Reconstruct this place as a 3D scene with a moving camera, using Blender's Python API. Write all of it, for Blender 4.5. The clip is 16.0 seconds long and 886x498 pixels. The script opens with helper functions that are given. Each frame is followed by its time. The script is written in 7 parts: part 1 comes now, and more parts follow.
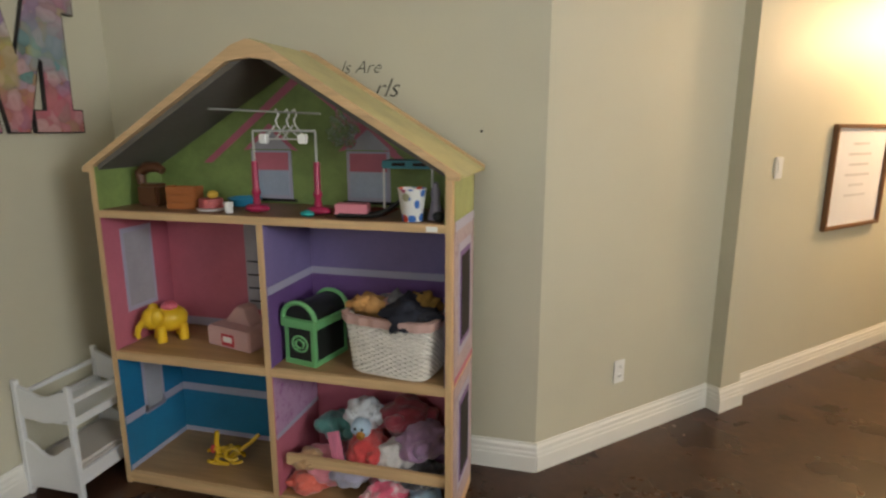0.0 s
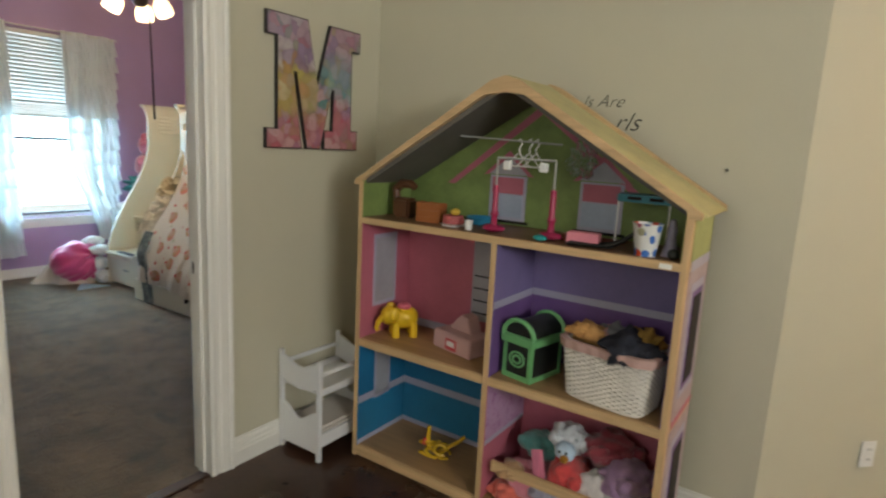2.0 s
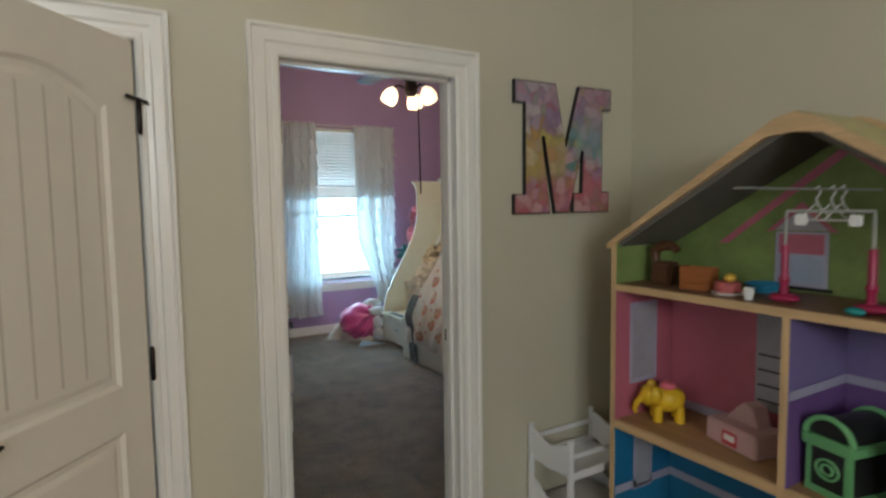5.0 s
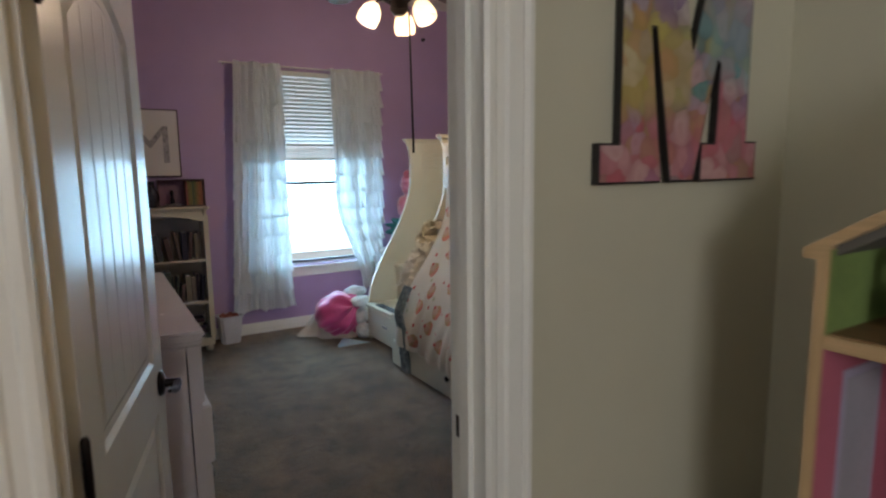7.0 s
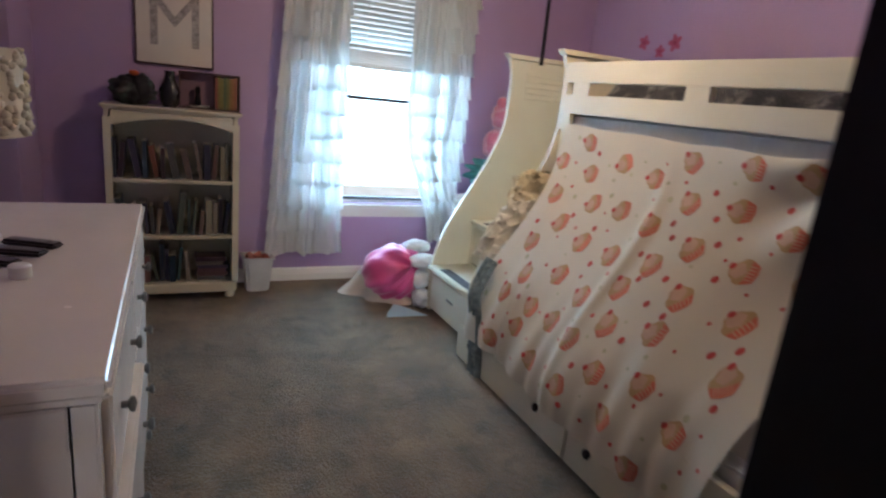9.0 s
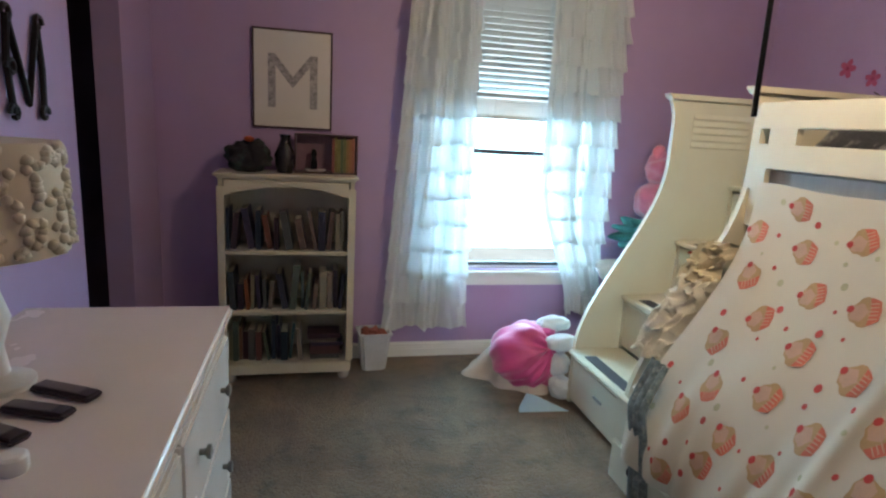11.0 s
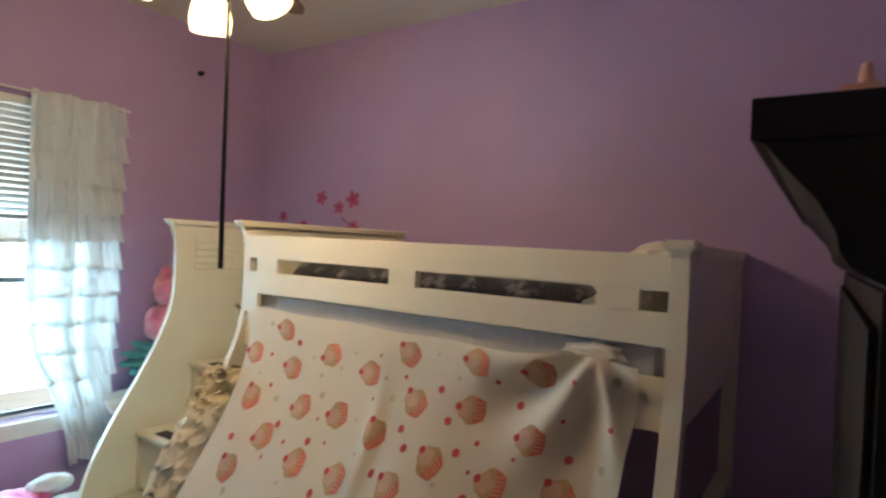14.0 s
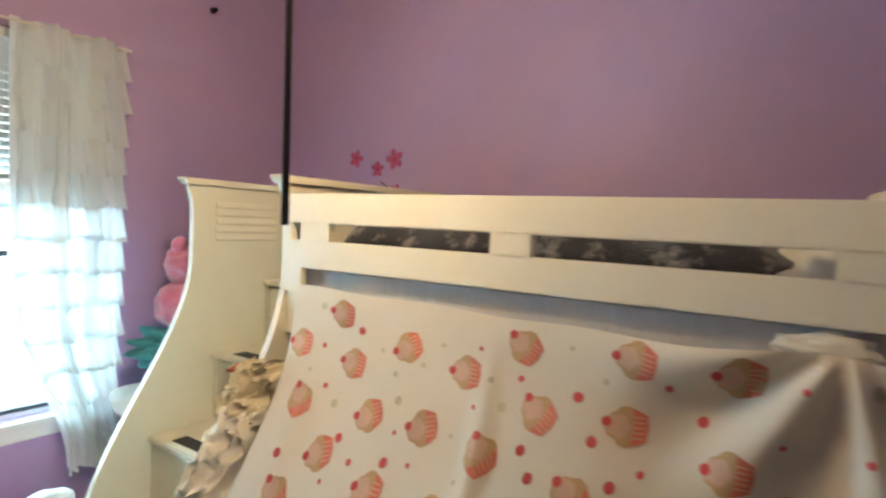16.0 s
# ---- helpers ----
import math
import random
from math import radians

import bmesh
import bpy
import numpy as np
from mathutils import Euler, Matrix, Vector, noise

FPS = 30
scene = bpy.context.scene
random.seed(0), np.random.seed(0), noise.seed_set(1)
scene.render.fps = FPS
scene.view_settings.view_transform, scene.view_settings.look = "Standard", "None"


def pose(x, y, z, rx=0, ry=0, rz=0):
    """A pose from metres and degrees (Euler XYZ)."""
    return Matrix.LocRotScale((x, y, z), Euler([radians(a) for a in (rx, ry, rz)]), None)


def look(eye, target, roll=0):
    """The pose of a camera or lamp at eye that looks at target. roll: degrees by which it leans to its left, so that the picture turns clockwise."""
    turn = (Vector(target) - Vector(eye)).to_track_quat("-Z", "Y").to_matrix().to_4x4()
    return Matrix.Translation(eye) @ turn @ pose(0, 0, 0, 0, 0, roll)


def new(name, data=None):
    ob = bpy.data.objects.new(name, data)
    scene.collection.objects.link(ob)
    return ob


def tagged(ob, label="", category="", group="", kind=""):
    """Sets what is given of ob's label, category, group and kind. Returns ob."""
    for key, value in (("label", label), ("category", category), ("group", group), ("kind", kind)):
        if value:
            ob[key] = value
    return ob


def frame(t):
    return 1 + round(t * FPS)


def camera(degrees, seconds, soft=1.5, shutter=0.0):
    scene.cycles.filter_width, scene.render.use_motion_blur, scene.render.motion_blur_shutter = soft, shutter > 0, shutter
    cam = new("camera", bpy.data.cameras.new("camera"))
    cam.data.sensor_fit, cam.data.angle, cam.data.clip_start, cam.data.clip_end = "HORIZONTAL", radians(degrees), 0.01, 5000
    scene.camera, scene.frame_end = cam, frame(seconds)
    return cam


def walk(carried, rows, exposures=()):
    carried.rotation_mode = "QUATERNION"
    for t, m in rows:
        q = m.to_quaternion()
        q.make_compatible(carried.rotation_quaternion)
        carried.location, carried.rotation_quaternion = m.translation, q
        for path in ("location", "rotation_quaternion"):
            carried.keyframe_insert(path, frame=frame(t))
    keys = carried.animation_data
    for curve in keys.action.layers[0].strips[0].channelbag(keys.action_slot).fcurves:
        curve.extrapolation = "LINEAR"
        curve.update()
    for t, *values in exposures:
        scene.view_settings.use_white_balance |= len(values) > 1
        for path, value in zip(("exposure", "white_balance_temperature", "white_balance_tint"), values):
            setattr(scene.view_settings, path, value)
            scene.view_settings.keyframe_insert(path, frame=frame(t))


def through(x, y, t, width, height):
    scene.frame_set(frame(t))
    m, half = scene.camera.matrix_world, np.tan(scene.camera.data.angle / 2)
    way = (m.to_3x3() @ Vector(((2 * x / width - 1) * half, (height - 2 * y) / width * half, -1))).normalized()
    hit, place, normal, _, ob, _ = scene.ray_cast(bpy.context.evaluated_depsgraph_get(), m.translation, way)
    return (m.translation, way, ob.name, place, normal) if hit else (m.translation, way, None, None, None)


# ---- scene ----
cam = camera(75.3, 16.0, soft=2.3, shutter=0.5)
PATH = [
    (0, (0.11, -0.099, 1.494), (-0.366, 1.799, 1.08), 0.1),
    (0.5, (0.086, -0.154, 1.525), (-0.469, 1.733, 1.167), 1.5),
    (1, (0.079, -0.181, 1.53), (-0.668, 1.66, 1.303), 2.0),
    (1.5, (0.055, -0.225, 1.521), (-0.903, 1.506, 1.226), 3.6),
    (2, (0.042, -0.234, 1.511), (-1.056, 1.401, 1.162), 3.0),
    (2.5, (0.01, -0.252, 1.52), (-1.346, 1.181, 1.192), 3.2),
    (3, (0.003, -0.203, 1.502), (-1.736, 0.722, 1.156), 4.2),
    (3.5, (0.056, -0.187, 1.516), (-1.697, 0.713, 1.173), 2.6),
    (4, (0.154, -0.213, 1.53), (-1.55, 0.803, 1.277), 3.0),
    (4.5, (0.17, -0.224, 1.54), (-1.52, 0.845, 1.514), 1.4),
    (5, (-0.054, -0.111, 1.521), (-1.766, 0.91, 1.363), -0.8),
    (5.2, (-0.156, -0.058, 1.517), (-1.864, 0.96, 1.297), -0.3),
    (7.3, (-1.393, 0.566, 1.507), (-3.081, 1.599, 1.216), -0.8),
    (7.5, (-1.537, 0.579, 1.506), (-3.185, 1.661, 1.169), 0.0),
    (8, (-1.801, 0.715, 1.499), (-3.429, 1.806, 1.097), 0.1),
    (8.2, (-1.948, 0.782, 1.475), (-3.609, 1.831, 1.098), 0.5),
    (8.5, (-2.085, 0.885, 1.458), (-3.781, 1.855, 1.031), 2.7),
    (9, (-2.354, 0.931, 1.446), (-4.094, 1.778, 0.941), 6.0),
    (9.2, (-2.449, 0.956, 1.49), (-4.214, 1.755, 0.994), 6.9),
    (11.3, (-2.967, 1.099, 1.534), (-4.875, 1.529, 1.119), 3.0),
    (11.5, (-2.956, 1.117, 1.506), (-4.846, 1.647, 1.124), 2.7),
    (12, (-2.94, 1.176, 1.507), (-4.74, 1.973, 1.156), 3.4),
    (12.5, (-2.946, 1.2, 1.526), (-4.607, 2.271, 1.219), 3.4),
    (13, (-2.908, 1.224, 1.603), (-4.374, 2.573, 1.425), 3.0),
    (13.5, (-2.886, 1.213, 1.656), (-4.181, 2.735, 1.564), 2.7),
    (14, (-2.831, 1.181, 1.707), (-3.945, 2.842, 1.691), 2.8),
    (14.5, (-2.831, 1.169, 1.715), (-3.79, 2.924, 1.738), 3.2),
    (15, (-2.933, 1.226, 1.683), (-3.79, 3.033, 1.71), 3.7),
    (15.5, (-3.192, 1.386, 1.629), (-4.171, 3.129, 1.59), 3.0),
    (16, (-3.44, 1.468, 1.621), (-4.548, 3.13, 1.533), 2.6),
]
walk(cam, [(t, look(eye, target, roll)) for t, eye, target, roll in PATH],
     [(0.0, -0.12, 6150, 9), (1.5, -0.2, 6350, 8), (2.5, -0.22, 6450, 8), (3.5, -0.3, 6400, 8), (5.0, -0.62, 6050, 9), (7.5, -0.8, 6050, 14), (9.0, -0.25, 6150, 16), (11.5, -0.2, 6120, 6), (12.5, -0.35, 6300, 6), (13.5, -0.38, 6500, 7), (14.0, -0.26, 6800, 9), (15.0, 0.2, 7100, 10), (16.0, 0.22, 6800, 8)])

# ---- world and light ----
world = bpy.data.worlds.new("world")
scene.world = world
world.use_nodes = True
sky = world.node_tree.nodes.new("ShaderNodeTexSky")
sky.sky_type, sky.sun_disc, sky.sun_elevation, sky.sun_rotation = "NISHITA", False, radians(48), radians(40)
world.node_tree.links.new(sky.outputs[0], world.node_tree.nodes["Background"].inputs[0])
world.node_tree.nodes["Background"].inputs[1].default_value = 0.08


HALL_E = 4.2


def lamp(name, kind, m, energy, colour, size=0.1, size_y=None):
    data = bpy.data.lights.new(name, kind)
    data.energy, data.color = energy, colour
    if kind == "AREA":
        data.shape, data.size, data.size_y = "RECTANGLE", size, size_y or size
    elif kind == "SUN":
        data.angle = radians(size)
    else:
        data.shadow_soft_size = size
    if kind == "SPOT":
        data.spot_size, data.spot_blend = radians(178), 1.0
    ob = new(name, data)
    ob.matrix_world = m
    return ob


lamp("sun", "SUN", look((0, 0, 0), (-0.5, -0.6, -1)), 4.0, (1, 0.95, 0.86), 0.5)
# added lamp standing in for daylight, in an unseen opening of the hall's east wall
lamp("hall_fill", "AREA", look((HALL_E - 0.04, -1.3, 2.38), (-2.0, -0.8, 5.6)), 212, (1.0, 0.985, 0.95), 2.1, 1.2)
# second added lamp, in an unseen opening of the south wall
lamp("hall_fill_south", "AREA", look((-0.7, -2.96, 2.05), (-0.7, 0.5, 4.6)), 32, (1.0, 0.985, 0.93), 1.7, 1.4)
# daylight in the bedroom window's opening
lamp("bedroom_daylight", "AREA", look((-6.80, 2.365, 1.15), (-3.5, 2.365, 0.4)), 80, (0.45, 0.78, 1.0), 1.15, 0.95)
# warm ceiling light down the hall
lamp("hall_ceiling_glow", "POINT", pose(2.55, 4.05, 2.15), 140, (1.0, 0.64, 0.32), 0.12)

# the three lit bulbs of the ceiling fan
FAN = (-4.355, 2.165)
BULB_ANGLES = (143, 23, 263)
BULBS = [(FAN[0] + 0.175 * math.cos(radians(a)), FAN[1] + 0.175 * math.sin(radians(a))) for a in BULB_ANGLES]
# the second bulb is nearly burnt out
for (bx, by), watts in zip(BULBS, (17, 4, 8)):
    lamp("fan_bulb_light", "POINT", pose(bx, by, 2.37), watts, (1.0, 0.755, 0.475), 0.05)
# the brightest bulb throws most of its light out of the open mouth of its bell shade
(bx, by), ang = BULBS[0], radians(BULB_ANGLES[0])
lamp("fan_bulb_beam", "SPOT", look((bx, by, 2.37), (bx + math.cos(ang), by + math.sin(ang), 2.02)), 38, (1.0, 0.755, 0.475), 0.05)

# ---- materials ----


def nodes_of(name):
    m = bpy.data.materials.new(name)
    m.use_nodes = True
    t = m.node_tree
    return m, t, t.nodes["Principled BSDF"]


def add_node(t, kind, **values):
    n = t.nodes.new(kind)
    for k, v in values.items():
        if k in n.inputs:
            n.inputs[k].default_value = v
    return n


def ramp(t, fac, stops):
    r = t.nodes.new("ShaderNodeValToRGB")
    while len(r.color_ramp.elements) < len(stops):
        r.color_ramp.elements.new(0.5)
    for e, (p, c) in zip(r.color_ramp.elements, stops):
        e.position, e.color = p, (*c, 1)
    t.links.new(fac, r.inputs[0])
    return r.outputs[0]


def mapped(t, scale=(1, 1, 1), space="Object"):
    c = t.nodes.new("ShaderNodeTexCoord")
    m = t.nodes.new("ShaderNodeMapping")
    m.inputs["Scale"].default_value = scale
    t.links.new(c.outputs[space], m.inputs[0])
    return m.outputs[0]


def shade(c, k):
    return tuple(min(1, max(0, v * k)) for v in c)


def surface(name, colour, rough=0.5, metal=0.0, var=0.12, coarse=3.0, fine=70.0, bump=0.15, depth=0.002, stretch=(1, 1, 1), sheen=0.0, coat=0.0, spots=None):
    """Colour with a coarse and a fine variation, roughness variation and fine relief."""
    m, t, b = nodes_of(name)
    v = mapped(t, stretch)
    n1 = add_node(t, "ShaderNodeTexNoise", Scale=coarse, Detail=4.0, Roughness=0.6)
    n2 = add_node(t, "ShaderNodeTexNoise", Scale=fine, Detail=3.0, Roughness=0.6)
    for n in (n1, n2):
        t.links.new(v, n.inputs["Vector"])
    c1 = ramp(t, n1.outputs[0], [(0.3, shade(colour, 1 - var)), (0.7, shade(colour, 1 + var))])
    c2 = ramp(t, n2.outputs[0], [(0.3, (1 - var * 0.7,) * 3), (0.7, (1, 1, 1))])
    mix = t.nodes.new("ShaderNodeMix")
    mix.data_type, mix.blend_type = "RGBA", "MULTIPLY"
    mix.inputs[0].default_value = 1.0
    t.links.new(c1, mix.inputs[6])
    t.links.new(c2, mix.inputs[7])
    out = mix.outputs[2]
    if spots:
        n3 = add_node(t, "ShaderNodeTexNoise", Scale=spots[1], Detail=5.0, Roughness=0.7)
        t.links.new(v, n3.inputs["Vector"])
        f = ramp(t, n3.outputs[0], [(0.52, (0, 0, 0)), (0.72, (1, 1, 1))])
        mix2 = t.nodes.new("ShaderNodeMix")
        mix2.data_type = "RGBA"
        mix2.inputs[7].default_value = (*spots[0], 1)
        t.links.new(f, mix2.inputs[0])
        t.links.new(out, mix2.inputs[6])
        out = mix2.outputs[2]
    t.links.new(out, b.inputs["Base Color"])
    r = ramp(t, n1.outputs[0], [(0.3, (max(0.02, rough - 0.03),) * 3), (0.7, (min(1, rough + 0.03),) * 3)])
    t.links.new(r, b.inputs["Roughness"])
    b.inputs["Metallic"].default_value = metal
    b.inputs["Sheen Weight"].default_value = sheen
    b.inputs["Coat Weight"].default_value = coat
    if bump:
        bn = add_node(t, "ShaderNodeBump", Strength=bump, Distance=depth)
        t.links.new(n2.outputs[0], bn.inputs["Height"])
        t.links.new(bn.outputs[0], b.inputs["Normal"])
    return m


def varied(name, stops, rough=0.6, bump=0.1, scale=40.0):
    """One colour for each object, picked along the stops by its random value."""
    m, t, b = nodes_of(name)
    info = t.nodes.new("ShaderNodeObjectInfo")
    c = ramp(t, info.outputs["Random"], stops)
    n = add_node(t, "ShaderNodeTexNoise", Scale=scale, Detail=3.0)
    t.links.new(mapped(t), n.inputs["Vector"])
    c2 = ramp(t, n.outputs[0], [(0.3, (0.75,) * 3), (0.7, (1, 1, 1))])
    mix = t.nodes.new("ShaderNodeMix")
    mix.data_type, mix.blend_type = "RGBA", "MULTIPLY"
    mix.inputs[0].default_value = 1.0
    t.links.new(c, mix.inputs[6])
    t.links.new(c2, mix.inputs[7])
    t.links.new(mix.outputs[2], b.inputs["Base Color"])
    b.inputs["Roughness"].default_value = rough
    bn = add_node(t, "ShaderNodeBump", Strength=bump, Distance=0.002)
    t.links.new(n.outputs[0], bn.inputs["Height"])
    t.links.new(bn.outputs[0], b.inputs["Normal"])
    return m


def cloth(name, colour, through=0.4, weave=400.0, var=0.06):
    """Thin cloth that lets part of the light through."""
    m = surface(name, colour, 0.9, var=var, coarse=5, fine=weave, bump=0.2, depth=0.0006)
    t = m.node_tree
    b = t.nodes["Principled BSDF"]
    tr = t.nodes.new("ShaderNodeBsdfTranslucent")
    tr.inputs[0].default_value = (*colour, 1)
    mx = t.nodes.new("ShaderNodeMixShader")
    mx.inputs[0].default_value = through
    t.links.new(b.outputs[0], mx.inputs[1])
    t.links.new(tr.outputs[0], mx.inputs[2])
    t.links.new(mx.outputs[0], t.nodes["Material Output"].inputs[0])
    return m


def glow(name, colour, strength, base=(0.8, 0.8, 0.8)):
    m, t, b = nodes_of(name)
    b.inputs["Base Color"].default_value = (*base, 1)
    b.inputs["Roughness"].default_value = 0.3
    b.inputs["Emission Color"].default_value = (*colour, 1)
    b.inputs["Emission Strength"].default_value = strength
    return m


def glass(name, colour=(1, 1, 1), rough=0.0):
    m, t, b = nodes_of(name)
    b.inputs["Base Color"].default_value = (*colour, 1)
    b.inputs["Transmission Weight"].default_value = 1.0
    b.inputs["Roughness"].default_value = rough
    b.inputs["IOR"].default_value = 1.3
    return m


def add_half(t, out):
    ad = t.nodes.new("ShaderNodeMath")
    ad.operation = "ADD"
    ad.inputs[1].default_value = 0.5
    t.links.new(out, ad.inputs[0])
    return ad.outputs[0]


def painted_flowers(name):
    """Loose floral print in pink, white, lilac, yellow and teal blotches."""
    m, t, b = nodes_of(name)
    v = mapped(t)
    warp = add_node(t, "ShaderNodeTexNoise", Scale=7.0, Detail=3.0)
    t.links.new(v, warp.inputs["Vector"])
    mixv = t.nodes.new("ShaderNodeMix")
    mixv.data_type, mixv.blend_type = "RGBA", "LINEAR_LIGHT"
    mixv.inputs[0].default_value = 0.06
    t.links.new(v, mixv.inputs[6])
    t.links.new(warp.outputs[1], mixv.inputs[7])
    vo = add_node(t, "ShaderNodeTexVoronoi", Scale=19.0)
    t.links.new(mixv.outputs[2], vo.inputs["Vector"])
    sep = t.nodes.new("ShaderNodeSeparateColor")
    t.links.new(vo.outputs["Color"], sep.inputs[0])
    c1 = ramp(t, sep.outputs[0], [(0.0, (0.40, 0.08, 0.12)), (0.22, (0.42, 0.24, 0.27)), (0.42, (0.52, 0.48, 0.45)), (0.6, (0.24, 0.16, 0.28)), (0.78, (0.42, 0.22, 0.06)), (0.9, (0.10, 0.24, 0.25)), (1.0, (0.42, 0.34, 0.08))])
    c0 = ramp(t, vo.outputs["Distance"], [(0.0, (0.75, 0.7, 0.7)), (0.35, (1, 1, 1)), (0.75, (0.55, 0.5, 0.52))])
    mm = t.nodes.new("ShaderNodeMix")
    mm.data_type, mm.blend_type = "RGBA", "MULTIPLY"
    mm.inputs[0].default_value = 0.8
    t.links.new(c1, mm.inputs[6])
    t.links.new(c0, mm.inputs[7])
    # broad washes of colour: lilac above, pink below, yellow and teal on the stems
    sx = t.nodes.new("ShaderNodeSeparateXYZ")
    t.links.new(mixv.outputs[2], sx.inputs[0])
    wash = mm.outputs[2]
    for axis, stops, second, tint in (
            (2, [(0.34, (0.0,) * 3), (0.50, (0.62,) * 3)], None, (0.30, 0.22, 0.31)),
            (2, [(0.14, (0.0,) * 3), (0.19, (0.8,) * 3), (0.34, (0.8,) * 3), (0.40, (0.0,) * 3)], [(0.0, (1.0,) * 3), (0.01, (0.0,) * 3)], (0.46, 0.36, 0.09)),
            (2, [(0.22, (0.0,) * 3), (0.27, (0.8,) * 3), (0.40, (0.7,) * 3), (0.48, (0.0,) * 3)], [(0.04, (0.0,) * 3), (0.08, (1.0,) * 3)], (0.17, 0.33, 0.36)),
            (2, [(0.09, (0.6,) * 3), (0.20, (0.0,) * 3)], None, (0.50, 0.13, 0.15)),
            (2, [(0.05, (0.0,) * 3), (0.13, (0.55,) * 3), (0.22, (0.0,) * 3)], [(0.0, (0.0,) * 3), (0.05, (1.0,) * 3)], (0.52, 0.10, 0.18))):
        fac = ramp(t, sx.outputs[axis], stops)
        if second:
            f2 = ramp(t, add_half(t, sx.outputs[1]), [(p + 0.5, c) for p, c in second])
            mu = t.nodes.new("ShaderNodeMath")
            mu.operation = "MULTIPLY"
            t.links.new(fac, mu.inputs[0])
            t.links.new(f2, mu.inputs[1])
            fac = mu.outputs[0]
        thin = t.nodes.new("ShaderNodeMath")
        thin.operation = "MULTIPLY"
        thin.inputs[1].default_value = 0.7
        t.links.new(fac, thin.inputs[0])
        fac = thin.outputs[0]
        mp = t.nodes.new("ShaderNodeMix")
        mp.data_type = "RGBA"
        mp.inputs[7].default_value = (*tint, 1)
        t.links.new(fac, mp.inputs[0])
        t.links.new(wash, mp.inputs[6])
        wash = mp.outputs[2]
    t.links.new(wash, b.inputs["Base Color"])
    b.inputs["Roughness"].default_value = 0.45
    return m


def pine(name, colour, along=0):
    s = [26, 26, 26]
    s[along] = 1.5
    return surface(name, colour, 0.5, var=0.16, coarse=1.0, fine=4.0, bump=0.08, stretch=tuple(s))


BEIGE = surface("beige_wall_paint", (0.535, 0.508, 0.392), 0.55, var=0.035, coarse=1.2, fine=220, bump=0.12, depth=0.001)
PURPLE = surface("purple_wall_paint", (0.425, 0.300, 0.505), 0.62, var=0.05, coarse=1.4, fine=220, bump=0.12, depth=0.001)
CEIL = surface("ceiling_paint", (0.62, 0.60, 0.54), 0.8, var=0.04, coarse=2, fine=120, bump=0.4, depth=0.003)
TRIM = surface("white_trim_paint", (0.76, 0.75, 0.70), 0.32, var=0.03, coarse=2.5, fine=160, bump=0.05)
DOORW = surface("white_door_paint", (0.76, 0.74, 0.67), 0.22, var=0.03, coarse=2.5, fine=180, bump=0.06, stretch=(1, 1, 0.12))
DARKFLOOR = surface("dark_stained_floor", (0.050, 0.022, 0.012), 0.28, var=0.4, coarse=2.2, fine=24, bump=0.10, depth=0.002, spots=((0.085, 0.040, 0.020), 4.0))
CARPET = surface("brown_carpet", (0.232, 0.155, 0.088), 0.97, var=0.46, coarse=4.0, fine=85, bump=1.0, depth=0.03, sheen=0.25, spots=((0.075, 0.056, 0.036), 7.0))
IRON = surface("oil_rubbed_bronze", (0.018, 0.012, 0.011), 0.38, metal=0.7, var=0.3, fine=90, bump=0.05)
BLACKWOOD = surface("black_stained_wood", (0.004, 0.003, 0.005), 0.42, var=0.3, coarse=2, fine=50, bump=0.05, stretch=(8, 8, 1))
BLACKWOOD.node_tree.nodes["Principled BSDF"].inputs["Specular IOR Level"].default_value = 0.2
CREAM = surface("cream_lacquer", (0.68, 0.63, 0.50), 0.33, var=0.035, coarse=3, fine=120, bump=0.04)
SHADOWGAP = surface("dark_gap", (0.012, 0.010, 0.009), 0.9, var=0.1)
PLASTIC_W = surface("white_plastic", (0.78, 0.78, 0.76), 0.35, var=0.02, bump=0.02)

# ---- mesh helpers ----


def finish(name, bm, material, smooth=35):
    bmesh.ops.recalc_face_normals(bm, faces=bm.faces[:])
    me = bpy.data.meshes.new(name)
    bm.to_mesh(me)
    bm.free()
    for mt in material if isinstance(material, (list, tuple)) else (material,):
        me.materials.append(mt)
    if smooth:
        me.polygons.foreach_set("use_smooth", [True] * len(me.polygons))
        me.set_sharp_from_angle(angle=radians(smooth))
    return new(name, me)


def part(name, bm, material, parent, label="", smooth=35):
    ob = finish(name, bm, material, smooth)
    ob.parent = parent
    return tagged(ob, label) if label else ob


def thing(name, m, label, category, group=""):
    ob = new(name)
    ob.empty_display_size = 0.1
    ob.matrix_world = m
    return tagged(ob, label, category, group)


def solo(name, bm, material, m, label, category, group="", smooth=35):
    """A thing of one mesh."""
    ob = finish(name, bm, material, smooth)
    ob.matrix_world = m
    return tagged(ob, label, category, group)


def structure(name, bm, material, label, category, smooth=35):
    return tagged(finish(name, bm, material, smooth), label, category, "", "structure")


def add_box(bm, x0, y0, z0, x1, y1, z1):
    v = [bm.verts.new((x, y, z)) for z in (z0, z1) for y in (y0, y1) for x in (x0, x1)]
    for q in ((0, 1, 3, 2), (4, 6, 7, 5), (0, 4, 5, 1), (1, 5, 7, 3), (3, 7, 6, 2), (2, 6, 4, 0)):
        bm.faces.new([v[i] for i in q])


def boxes(*bs, bevel=0.0, segments=2):
    bm = bmesh.new()
    for b in bs:
        add_box(bm, *b)
    if bevel:
        bmesh.ops.bevel(bm, geom=bm.edges[:], offset=bevel, segments=segments, affect="EDGES", clamp_overlap=True)
    return bm


